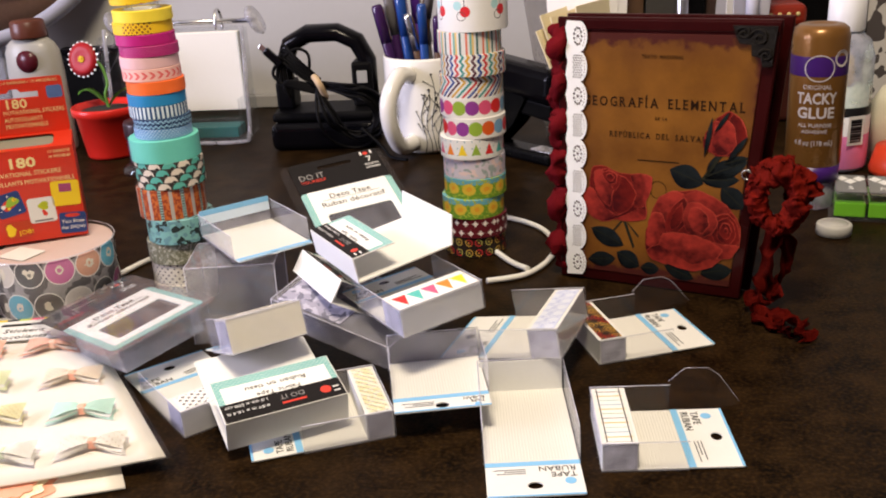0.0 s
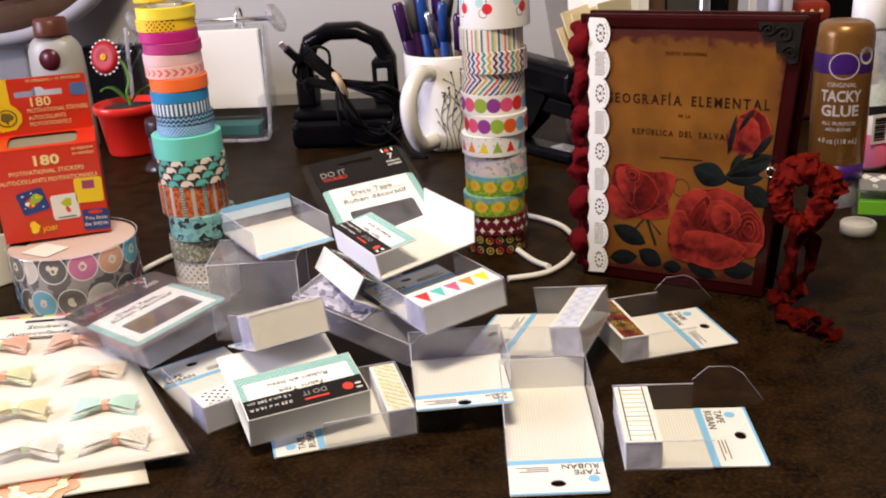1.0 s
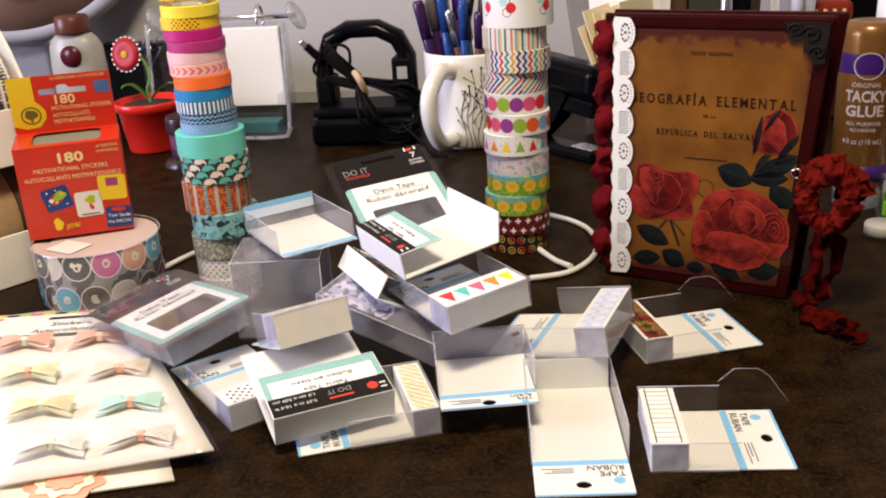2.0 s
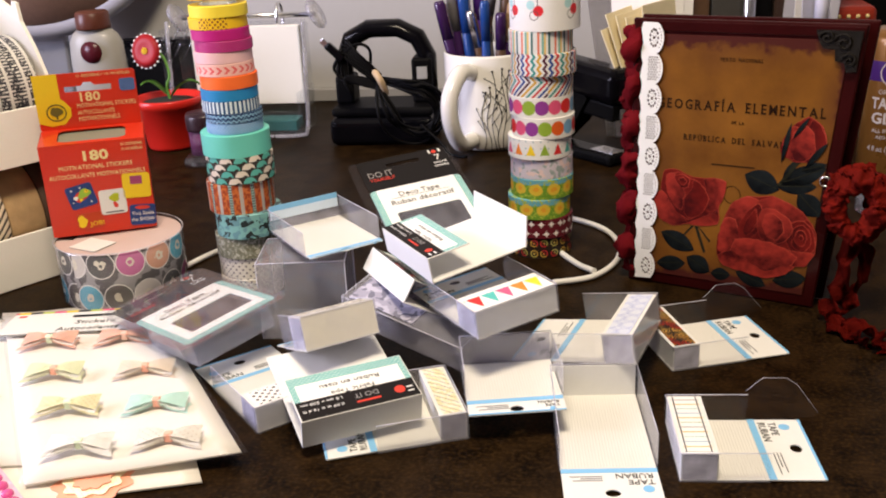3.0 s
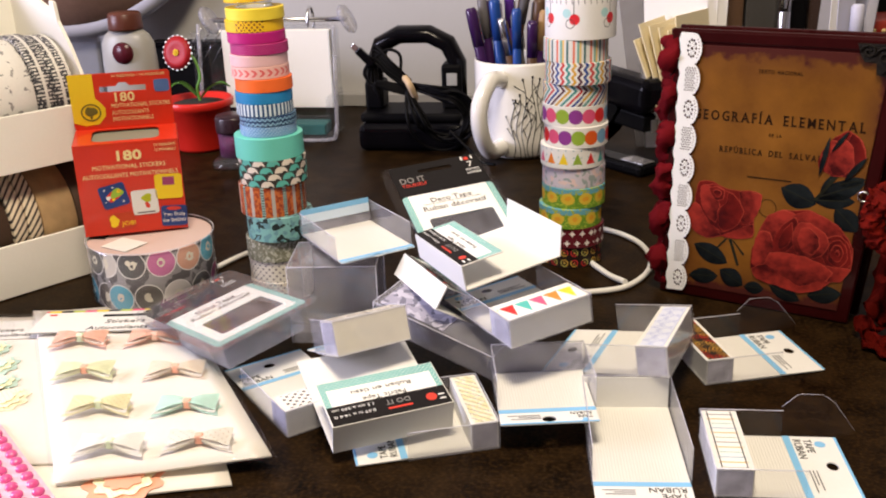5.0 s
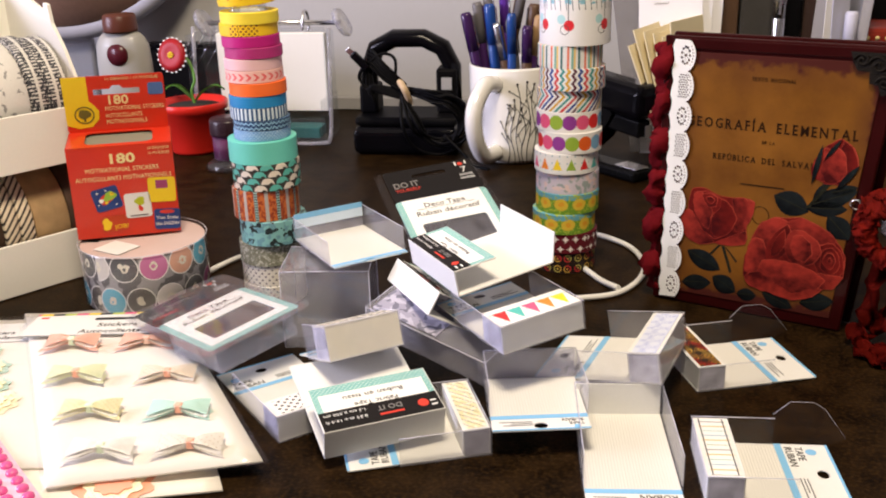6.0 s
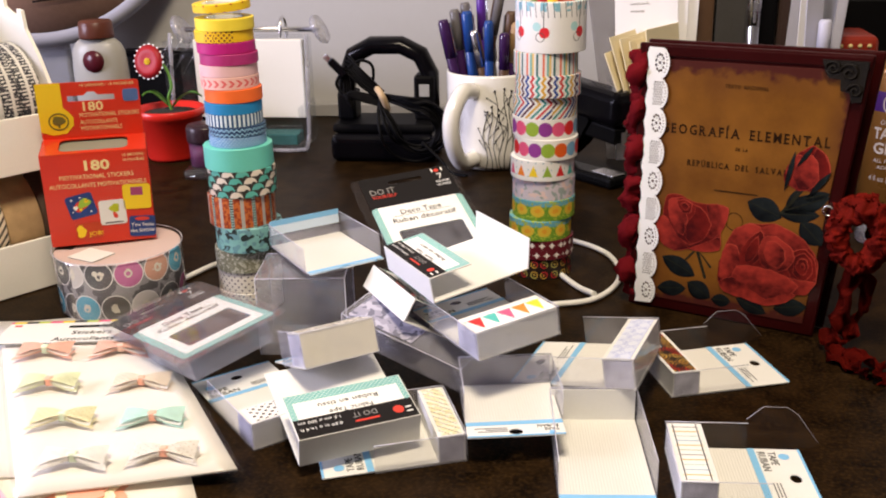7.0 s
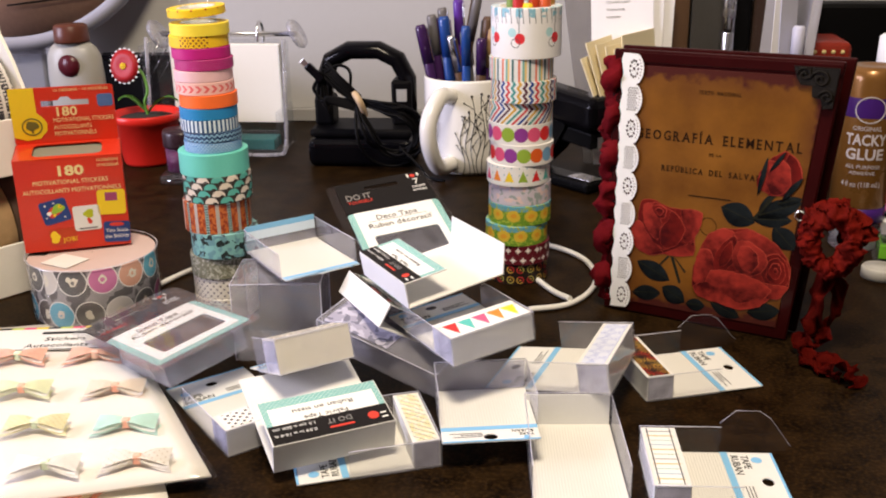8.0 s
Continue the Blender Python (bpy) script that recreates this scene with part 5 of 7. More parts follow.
part("motif", outline([(p / 1000, q / 1000) for p, q in petal(1.5, -2.4, 1.4, 2.4, 0.4, 7)], 0.0002, 0.0003), RED_INK, a)
bars([0.012], 0.0016, (-0.006, -0.007, 0.0003), UX, UY, INK_GREY, a)

# sheets of stickers
SHEET = surface("ivory_sheet", (0.86, 0.82, 0.74), 0.5, vary=0.04)
BOWS = [surface("bow_paper", c, 0.6, vary=0.12, pattern=p) for c, p in (
    ((0.97, 0.67, 0.55), None), ((0.9, 0.93, 0.7), None), ((0.9, 0.84, 0.74), lambda nt, x, y, z, vec: fine_dots((0.94, 0.86, 0.75), (0.85, 0.5, 0.36), 3.0, 0.45)(nt, x, y, z, vec)),
    ((0.9, 0.86, 0.6), lambda nt, x, y, z, vec: fine_dots((0.94, 0.91, 0.66), (0.7, 0.58, 0.25), 3.4, 0.45)(nt, x, y, z, vec)), ((0.7, 0.92, 0.85), None), ((0.96, 0.95, 0.92), None),
    ((0.92, 0.89, 0.82), lambda nt, x, y, z, vec: fine_dots((0.93, 0.9, 0.84), (0.55, 0.46, 0.36), 4.0, 0.45)(nt, x, y, z, vec)))]
KNOT = surface("coral_knot", (0.95, 0.48, 0.36), 0.6, vary=0.1)
KNOT_G = surface("mint_knot", (0.72, 0.86, 0.66), 0.6, vary=0.1)
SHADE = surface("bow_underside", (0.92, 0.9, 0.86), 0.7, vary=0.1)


def sheet(label, corners, thick, material, film=True):
    t = thing("sticker_sheet", Matrix(), label, "sticker sheet", "sticker sheets")
    a, b, c, d = [Vector(p) for p in corners]
    for nm, lift, m, grow in (("card", 0.0, material, 0.0), ("clear_sleeve", thick + 0.0008, FILM_CRISP, 0.045)):
        if nm == "clear_sleeve" and not film:
            continue
        bm = bmesh.new()
        n = 10
        ctr = (a + b + c + d) / 4
        pts = [p + (p - ctr) * grow for p in (a, b, c, d)]
        lo, hi = [], []
        for j in range(n + 1):
            for i in range(n + 1):
                u, v = i / n, j / n
                q = (pts[0] * (1 - u) + pts[1] * u) * (1 - v) + (pts[3] * (1 - u) + pts[2] * u) * v
                q = q + Vector((0, 0, lift + 0.0012 * noise.noise(Vector((u * 3, v * 3, 3.0)))))
                lo.append(bm.verts.new(q))
                hi.append(bm.verts.new(q + Vector((0, 0, thick if nm == "card" else 0.0002))))
        k = n + 1
        for j in range(n):
            for i in range(n):
                f = bm.faces.new((hi[j * k + i], hi[j * k + i + 1], hi[(j + 1) * k + i + 1], hi[(j + 1) * k + i]))
                f.smooth = True
                bm.faces.new((lo[j * k + i], lo[(j + 1) * k + i], lo[(j + 1) * k + i + 1], lo[j * k + i + 1])).smooth = True
        for i in range(n):
            for p, q in ((i, i + 1), (n * k + i + 1, n * k + i), ((i + 1) * k, i * k), (i * k + n, (i + 1) * k + n)):
                bm.faces.new((lo[p], lo[q], hi[q], hi[p]))
        part(nm, bm, m, t, "clear plastic sleeve" if nm != "card" else "")
    return t


ZS = 0.0085
sheet_a = sheet("ivory sheet of paper bow stickers in a clear sleeve", [(-0.228, -0.337, ZS - 0.004), (-0.130, -0.306, ZS), (-0.249, -0.143, ZS), (-0.350, -0.156, ZS - 0.003)], 0.0008, SHEET)
hdr = part("header", box(-0.05, 0.05, -0.017, 0.017, 0, 0.0004), CARD, sheet_a, "white header with a slot and coloured edge")
hdr.matrix_world = basis((-0.288, -0.1655, ZS + 0.0011), (0.1, 0.014, 0.002), (-0.014, 0.1, 0))
hz0 = 0.0005
lettering("Stickers", 0.0075, (-0.004, -0.004, hz0), UX, UY, INK, hdr, align="LEFT", width=0.026)
lettering("Autocollants", 0.0075, (-0.013, -0.0135, hz0), UX, UY, INK, hdr, align="LEFT", width=0.04)
part("slot", outline(rounded(-0.009, 0.022, 0.006, 0.0095, 0.0015), hz0, hz0 + 0.0001), INK, hdr)
part("stripe", box(-0.05, 0.05, 0.0145, 0.017, hz0, hz0 + 0.0001), surface("stripe_print", WHITE, 0.5, pattern=lambda nt, x, y, z, vec: pick(nt, x / 8 + 30, [YELLOW, BLACK, (0.5, 0.6, 0.1), PINK])), hdr)
part("rule", box(-0.05, 0.05, -0.0172, -0.0164, hz0, hz0 + 0.0001), INK_GREY, hdr)
bars([0.005], 0.0045, (-0.046, 0.012, hz0), UX, UY, RED_INK, hdr, "mark")


def bow(o, x, mi, knot, s=0.84):
    """A folded paper bow: two arched loops, flat tails behind and a knot."""
    t = thing("paper_bow", basis(o, x, (-x.y, x.x, 0)), "small folded paper bow sticker on an ivory sheet", "sticker", "paper bow stickers")
    for side in (-1, 1):
        for nm, za, zb, L, ww, dy, m in (("loop", 0.0044, 0.0028, 0.0192, 0.0132, 0.0012, BOWS[mi]), ("loop_lining", 0.0034, 0.0012, 0.0196, 0.0120, -0.0018, SHADE),
                                         ("tail", 0.0022, 0.0002, 0.0222, 0.0108, -0.0040, BOWS[mi])):
            bm = bmesh.new()
            rows = []
            n = 10
            for i in range(n + 1):
                f = i / n
                fall = f * f * (3 - 2 * f)
                zz = za + (zb - za) * fall + 0.0009 * math.sin(math.pi * f) * (1 if nm == "loop" else -0.6)
                wd = ww * s * (0.27 + 0.73 * f ** 0.75)
                notch = -0.0035 * s if nm == "tail" and i == n else 0
                rows.append([bm.verts.new((side * (f * L * s + (notch if k == 1 else 0)), dy * f + wd * (k - 1) * 0.62, zz + (0.0012 * f * (k - 1) if nm == "loop" else 0))) for k in range(3)])
            for p, q in zip(rows, rows[1:]):
                for k in range(2):
                    bm.faces.new((p[k], p[k + 1], q[k + 1], q[k]) if side > 0 else (p[k], q[k], q[k + 1], p[k + 1]))
            bmesh.ops.solidify(bm, geom=list(bm.faces), thickness=0.0005)
            part(nm, bm, m, t)
    part("knot", box(-0.0028 * s, 0.0028 * s, -0.0024 * s, 0.0027 * s, 0.0, 0.0054, 0.0012), knot, t)
    return t


for px, py, mi, kn in ((-0.293, -0.1965, 0, KNOT_G), (-0.247, -0.189, 0, BOWS[0]), (-0.268, -0.236, 1, KNOT), (-0.215, -0.229, 2, KNOT),
                       (-0.239, -0.273, 3, KNOT_G), (-0.191, -0.267, 4, KNOT), (-0.213, -0.310, 5, KNOT_G), (-0.170, -0.300, 6, KNOT)):
    bow(Vector((px, py, ZS + 0.001)), Vector((0.985, 0.17, 0)), mi, kn)

sheet("ivory sticker sheet lying under the bow sheet, with paper flowers", [(-0.238, -0.352, 0.0012), (-0.145, -0.322, 0.0012), (-0.262, -0.12, 0.0012), (-0.362, -0.14, 0.0012)], 0.0008, SHEET, film=False)
sheet_c = sheet("sticker sheet with mint paper flowers in a clear sleeve", [(-0.30, -0.33, 0.0035), (-0.235, -0.318, 0.0035), (-0.335, -0.150, 0.0035), (-0.43, -0.17, 0.0035)], 0.0007, SHEET)


def rosette(o, r, material, label, layers=3, n=9):
    t = thing("paper_flower", Matrix.Translation(o), label, "sticker", "paper flower stickers")
    for j in range(layers):
        k = r * (1 - 0.25 * j)
        loop = [(k * (1 + 0.1 * math.cos(n * math.tau * i / 54 + j)) * math.cos(math.tau * i / 54), k * (1 + 0.1 * math.cos(n * math.tau * i / 54 + j)) * math.sin(math.tau * i / 54)) for i in range(54)]
        part("layer", outline(loop, 0.0009 * j, 0.0009 * j + 0.0005), material if j % 2 == 0 else BOWS[3], t)
    return t


CORAL = surface("coral_paper", (0.9, 0.42, 0.28), 0.6, vary=0.1)
rosette((-0.198, -0.327, 0.0022), 0.0185, CORAL, "coral scalloped paper flower sticker half under a sheet")
MINT = surface("mint_paper", (0.55, 0.74, 0.66), 0.6, vary=0.08)
rosette((-0.333, -0.226, 0.0045), 0.013, MINT, "pale mint paper flower sticker")
rosette((-0.318, -0.246, 0.0045), 0.011, MINT, "pale mint paper flower sticker")
rosette((-0.304, -0.264, 0.0045), 0.014, BOWS[3], "speckled yellow paper flower sticker")
rosette((-0.35, -0.205, 0.0045), 0.011, MINT, "pale mint paper flower sticker")
c_hdr = part("header", box(-0.045, 0.045, -0.014, 0.014, 0, 0.0003), CARD, sheet_c)
c_hdr.matrix_world = basis((-0.372, -0.18, 0.0046), (0.095, 0.02, 0), (-0.02, 0.095, 0))
lettering("Stickers", 0.0065, (0.004, -0.003, 0.0004), UX, UY, INK, c_hdr, align="LEFT", width=0.022)
lettering("Autocollants", 0.0065, (0.0, -0.0105, 0.0004), UX, UY, INK, c_hdr, align="LEFT", width=0.034)

# pink pearl sheet
PEARL_BACK = surface("pink_backing", (0.85, 0.52, 0.68), 0.3, vary=0.1, coat=0.5)
PEARL = surface("pink_pearl", (0.72, 0.1, 0.32), 0.15, vary=0.05, coat=1.0)
ps = thing("pearl_sheet", basis((-0.290, -0.288, 0.0055), (0.75, -0.66, 0), (0.66, 0.75, 0)), "pink sheet of round adhesive pearls", "sticker sheet")
part("backing", box(0, 0.12, -0.09, 0, 0, 0.0008, 0.0002), PEARL_BACK, ps)
pm = bmesh.new()
bmesh.ops.create_uvsphere(pm, u_segments=10, v_segments=6, radius=0.0031)
for f in pm.faces:
    f.smooth = True
pearl = part("pearl", pm, PEARL, ps)
pearl.scale = (1, 1, 0.7)
pearl.location = (0.006, -0.005, 0.0016)
for i in range(13):
    for j in range(10):
        if i or j:
            q = new("pearl", pearl.data)
            q.parent, q.scale, q.location = ps, (1, 1, 0.7), (0.006 + 0.0086 * i + 0.0043 * (j % 2), -0.005 - 0.0086 * j, 0.0016)

# ---- things along the back of the desk ----
BLACK_PLASTIC = surface("black_plastic", (0.0028, 0.0026, 0.0036), 0.18, vary=0.2, coat=0.0, shine=0.13)
BLACK_MATT = surface("black_rubber", (0.0035, 0.0033, 0.0038), 0.5, vary=0.2, shine=0.07)
CERAMIC = surface("white_glazed_ceramic", (0.8, 0.78, 0.73), 0.2, vary=0.03, coat=0.6)
RUBBER_BAND = surface("tan_rubber_band", (0.55, 0.4, 0.24), 0.6, vary=0.1)

punch = thing("hole_punch", pose(-0.190, 0.335, 0, 0, 0, 2), "black plastic hole punch with an arched handle", "hole punch")
part("base", box(-0.058, 0.056, -0.036, 0.036, 0.0, 0.03, 0.008, 4), BLACK_PLASTIC, punch)
part("tray", box(-0.056, 0.054, -0.03, 0.034, 0.0302, 0.04, 0.004, 3), BLACK_MATT, punch)
arch = ([Vector(p) for p in [(-0.047, 0.008, 0.04), (-0.045, 0.008, 0.085), (-0.036, 0.008, 0.108), (-0.016, 0.008, 0.118), (0.016, 0.008, 0.118), (0.036, 0.008, 0.108), (0.046, 0.008, 0.088), (0.046, 0.008, 0.04)]])
bm = tube(arch, 0.0098, 12)
for v in bm.verts:
    v.co.y = 0.008 + (v.co.y - 0.008) * 1.5
part("handle", bm, BLACK_PLASTIC, punch)
part("post", box(0.03, 0.052, -0.008, 0.024, 0.04, 0.088, 0.003), BLACK_MATT, punch)
part("post", box(-0.054, -0.034, -0.008, 0.024, 0.04, 0.07, 0.003), BLACK_MATT, punch)
part("latch", box(0.036, 0.047, -0.0095, -0.0085, 0.066, 0.079, 0.0003), surface("pale_latch", (0.4, 0.4, 0.4), 0.4), punch, "small pale latch mark")

cable = thing("usb_cable", pose(-0.173, 0.281, -0.001), "black cable coiled and held by a tan rubber band", "cable")
rnd = random.Random(11)
for i in range(10):
    a, b = 0.021 + 0.012 * rnd.random(), 0.016 + 0.012 * rnd.random()
    ctrl = [(-0.012, 0, 0.074 + rnd.uniform(-0.003, 0.003))]
    for k in range(1, 8):
        th = math.pi * 0.78 - math.tau * k / 8
        ctrl.append((0.022 + 0.003 * (i % 4) + a * math.cos(th), -0.006 - 0.014 * rnd.random() * math.sin(k), 0.047 - 0.002 * (i % 3) + (1.05 + 0.04 * i) * b * math.sin(th)))
    part("coil", tube(curve_points(ctrl, 6, True), 0.0017, 6, True), BLACK_MATT, cable)
for i in range(5):
    part("strand", tube(curve_points([(-0.010, 0.001 * i, 0.072 + 0.002 * i), (-0.03, 0.0, 0.085 + 0.004 * i), (-0.048, 0.002 * i, 0.1 + 0.0035 * i), (-0.058 + 0.004 * i, 0.0, 0.088 - 0.006 * i), (-0.045, 0.0, 0.076 + 0.001 * i), (-0.012, 0.002, 0.066 + i * 0.002)], 6), 0.0017, 6), BLACK_MATT, cable)
part("strand", tube(curve_points([(-0.022, 0.003, 0.08), (-0.02, 0.004, 0.105), (-0.032, 0.004, 0.112), (-0.046, 0.002, 0.104)], 8), 0.0018, 6), BLACK_MATT, cable)
pl = part("plug", box(-0.004, 0.004, -0.003, 0.003, -0.014, 0.008, 0.0012), BLACK_PLASTIC, cable)
pl.matrix_local = Matrix.Translation((-0.058, 0, 0.107)) @ pose(0, 0, 0, 0, -45, 0)
pl = part("plug_tip", box(-0.003, 0.003, -0.0016, 0.0016, 0.008, 0.015, 0.0003), SILVER, cable, "metal plug tip")
pl.matrix_local = Matrix.Translation((-0.058, 0, 0.107)) @ pose(0, 0, 0, 0, -45, 0)
part("rubber_band", tube(curve_points([(-0.017, 0.004, 0.083), (-0.009, -0.008, 0.078), (-0.006, 0.002, 0.062), (-0.016, 0.007, 0.068)], 6, True), 0.0035, 8, True), RUBBER_BAND, cable, "tan rubber band")
part("tail", tube(curve_points([(0.03, -0.004, 0.03), (0.052, -0.012, 0.012), (0.062, -0.02, 0.003), (0.08, -0.03, 0.002)], 6), 0.0017, 6), BLACK_MATT, cable)

# mug with pens
mug = thing("mug", pose(-0.0745, 0.314, 0), "white ceramic mug printed with black twigs, holding pens", "mug")
part("body", lathe([(0.0005, 0.001), (0.040, 0.001), (0.0445, 0.005), (0.046, 0.02), (0.0465, 0.096), (0.0455, 0.0985), (0.044, 0.097), (0.043, 0.02), (0.04, 0.006), (0.0005, 0.006)], 56), CERAMIC, mug)
hp = curve_points([(-0.014, -0.043, 0.083), (-0.022, -0.062, 0.085), (-0.030, -0.08, 0.066), (-0.030, -0.08, 0.040), (-0.024, -0.064, 0.016), (-0.014, -0.043, 0.014)], 8)
bm = tube(hp, 0.0085, 14)
part("handle", bm, CERAMIC, mug)
TWIG = surface("black_twig_print", (0.02, 0.02, 0.02), 0.3, vary=0.1)
rnd = random.Random(3)


def on_mug(a, z):
    return Vector((0.0468 * math.cos(a), 0.0468 * math.sin(a), z))


for i in range(17):
    a = radians(-92 + i * 6.5)
    top = rnd.uniform(0.055, 0.088)
    pts = [on_mug(a + 0.05 * math.sin(k * 1.3 + i), 0.003 + (top - 0.003) * k / 6) for k in range(7)]
    bm = tube(curve_points(pts, 3), 0.0004, 5)
    for k in range(2, 6):
        s = rnd.choice((-1, 1))
        q = on_mug(a + s * rnd.uniform(0.09, 0.2), pts[k].z + rnd.uniform(0.006, 0.014))
        tube([pts[k], (pts[k] + q) / 2 * 1.004, q], 0.00028, 4, bm=bm)
        bmesh.ops.create_icosphere(bm, subdivisions=1, radius=0.0009, matrix=Matrix.Translation(q))
    bmesh.ops.create_icosphere(bm, subdivisions=1, radius=0.0014, matrix=Matrix.Translation(pts[-1]))
    part("twig_print", bm, TWIG, mug)


def pen(foot, tip, r, material, label, clip=True, cap=None):
    d = Vector(tip) - Vector(foot)
    L = d.length
    m = d.to_track_quat("Z", "Y").to_matrix().to_4x4()
    m.translation = foot
    t = thing("pen", m, label, "pen", "pens and pencils")
    part("barrel", closed([(r * 0.7, 0), (r, 0.004), (r, L * 0.72), (r * 0.95, L * 0.725)], 12), material, t)
    part("cap", closed([(r * 1.08, L * 0.725), (r * 1.08, L - 0.003), (r * 0.8, L)], 12), cap or material, t)
    if clip:
        part("clip", box(-0.0012, 0.0012, r * 1.1, r * 1.1 + 0.0012, L * 0.74, L - 0.004, 0.0003), SILVER if cap is None else material, t)
    return t


PLUM = surface("dark_purple_plastic", (0.04, 0.012, 0.07), 0.25, vary=0.1, coat=0.3)
BLUE_PEN = surface("blue_plastic", (0.015, 0.06, 0.26), 0.25, vary=0.1, coat=0.3)
VIOLET = surface("violet_plastic", (0.1, 0.03, 0.28), 0.25, vary=0.1)
GREY_PEN = surface("grey_plastic", (0.15, 0.14, 0.14), 0.3, vary=0.1)
TAN_PEN = surface("tan_wood", (0.4, 0.25, 0.12), 0.5, vary=0.15)
BROWN_PEN = surface("brown_barrel", (0.1, 0.055, 0.03), 0.4, vary=0.15)
P = (-0.0745, 0.314)
for (dx, dy, dz), (fx, fy), r, m, label, cp in (
        ((-0.050, 0.0, 0.148), (-0.02, -0.005), 0.0055, PLUM, "dark purple pen in the mug", None), ((-0.026, 0.004, 0.156), (-0.012, 0.0), 0.0055, BLUE_PEN, "blue pen in the mug", None),
        ((-0.030, 0.02, 0.163), (-0.01, 0.012), 0.005, GREY_PEN, "black and grey pen in the mug", None), ((-0.012, 0.014, 0.172), (-0.006, 0.01), 0.0052, VIOLET, "violet pen in the mug", None),
        ((0.012, -0.012, 0.182), (-0.022, -0.012), 0.0045, BROWN_PEN, "brown pencil in the mug", GREY_PEN), ((0.02, 0.01, 0.155), (0.006, 0.004), 0.006, GREY_PEN, "grey marker in the mug", BROWN_PEN),
        ((0.028, -0.02, 0.147), (0.006, -0.012), 0.0052, PLUM, "purple marker with a tan end in the mug", TAN_PEN), ((0.04, 0.0, 0.16), (0.016, 0.0), 0.005, VIOLET, "violet marker in the mug", None),
        ((0.0, -0.025, 0.15), (0.0, -0.02), 0.0045, BLUE_PEN, "dark blue pen in the mug", None), ((-0.04, 0.012, 0.157), (-0.02, 0.006), 0.005, PLUM, "dark purple marker in the mug", GREY_PEN), ((-0.004, 0.0, 0.142), (0.008, 0.002), 0.005, GREY_PEN, "dark grey pen in the mug", None), ((0.016, -0.026, 0.138), (0.012, -0.014), 0.0052, BROWN_PEN, "brown marker in the mug", PLUM), ((-0.016, -0.02, 0.14), (0.012, -0.022), 0.004, BROWN_PEN, "thin brown pen in the mug", SILVER), ((0.036, 0.02, 0.168), (0.012, 0.012), 0.005, PLUM, "dark pen in the mug", None)):
    pen((P[0] + fx, P[1] + fy, 0.008), (P[0] + dx, P[1] + dy, dz), r, m, label, True, cp)
# pencils inside the wide roll
for i, (c, nm) in enumerate((((0.5, 0.06, 0.02), "red"), ((0.25, 0.03, 0.02), "dark red"), ((0.75, 0.5, 0.02), "yellow"), ((0.35, 0.12, 0.03), "brown"), ((0.2, 0.3, 0.08), "olive"),
                            ((0.55, 0.1, 0.03), "orange red"), ((0.12, 0.06, 0.03), "dark brown"), ((0.45, 0.03, 0.03), "red"), ((0.3, 0.15, 0.04), "tan"))):
    a = i * 2.4
    rr = 0.004 + 0.010 * ((i * 0.37) % 1)
    x, y = 0.002 + rr * math.cos(a), 0.001 + rr * math.sin(a)
    pen((x, y, 0.03), (x * 1.2, y * 1.2, 0.207 + 0.008 * math.sin(i * 1.9)), 0.0036, surface("pencil_paint", c, 0.35), nm + " pencil standing in the tape stack", False)

# acrylic note stand
stand = thing("note_stand", pose(-0.352, 0.372, 0, 0, 0, 1), "clear acrylic calendar stand with a blank white pad", "note stand")
part("back_panel", box(-0.088, 0.058, 0.004, 0.007, 0.004, 0.125, 0.0012), ACRYLIC, stand, "clear acrylic panel")
part("foot", box(-0.09, 0.062, -0.032, 0.008, 0.0006, 0.004, 0.0012), ACRYLIC, stand, "clear acrylic foot")
part("front_lip", box(-0.09, 0.062, -0.036, -0.032, 0.0006, 0.03, 0.0012), ACRYLIC, stand, "clear acrylic lip")
part("side", box(0.058, 0.062, -0.032, 0.03, 0.002, 0.05, 0.0012), ACRYLIC, stand)
part("side", box(-0.092, -0.088, -0.032, 0.03, 0.002, 0.122, 0.0012), ACRYLIC, stand)
part("side", box(0.062, 0.066, -0.02, 0.012, 0.03, 0.122, 0.0012), ACRYLIC, stand)
EDGE = clear_film("acrylic_edge", (0.8, 0.8, 0.79), 0.22, 0.1, 1.4)
# Hazy tube paints the bright highlight along the bent acrylic edge.
part("bent_edge", tube(curve_points([(-0.086, -0.02, 0.13), (-0.086, -0.03, 0.06), (-0.086, -0.036, 0.014), (-0.076, -0.037, 0.003), (0.0, -0.037, 0.003), (0.058, -0.037, 0.003), (0.069, -0.036, 0.012), (0.070, -0.03, 0.06), (0.070, -0.02, 0.128)], 6), 0.0022, 8), EDGE, stand, "rounded edge with its bright highlight painted as haze")
rod = part("rod", closed([(0.0028, -0.080), (0.0028, 0.080)], 14), SILVER, stand, "metal rod")
rod.matrix_local = Matrix.Translation((0, 0.0, 0.131)) @ pose(0, 0, 0, 0, 90, 0)
for x in (-0.080, 0.080):
    k = part("end_disc", closed([(0.015, -0.004), (0.0175, 0.0), (0.015, 0.004)], 28), EDGE, stand, "clear acrylic knob")
    k.matrix_local = Matrix.Translation((x, 0, 0.131)) @ pose(0, 0, 0, 0, 62, 0)
for x in (-0.042, 0.037):
    bm = tube([(x, 0.004 + 0.012 * math.sin(a), 0.127 + 0.017 * math.cos(a)) for a in [math.tau * i / 24 for i in range(24)]], 0.0016, 8, True)
    part("ring", bm, SILVER, stand, "metal page ring")
part("pad", box(-0.064, 0.062, -0.012, -0.003, 0.034, 0.121, 0.0008), surface("white_pad", (0.86, 0.84, 0.78), 0.7, vary=0.03), stand, "blank white note pad")
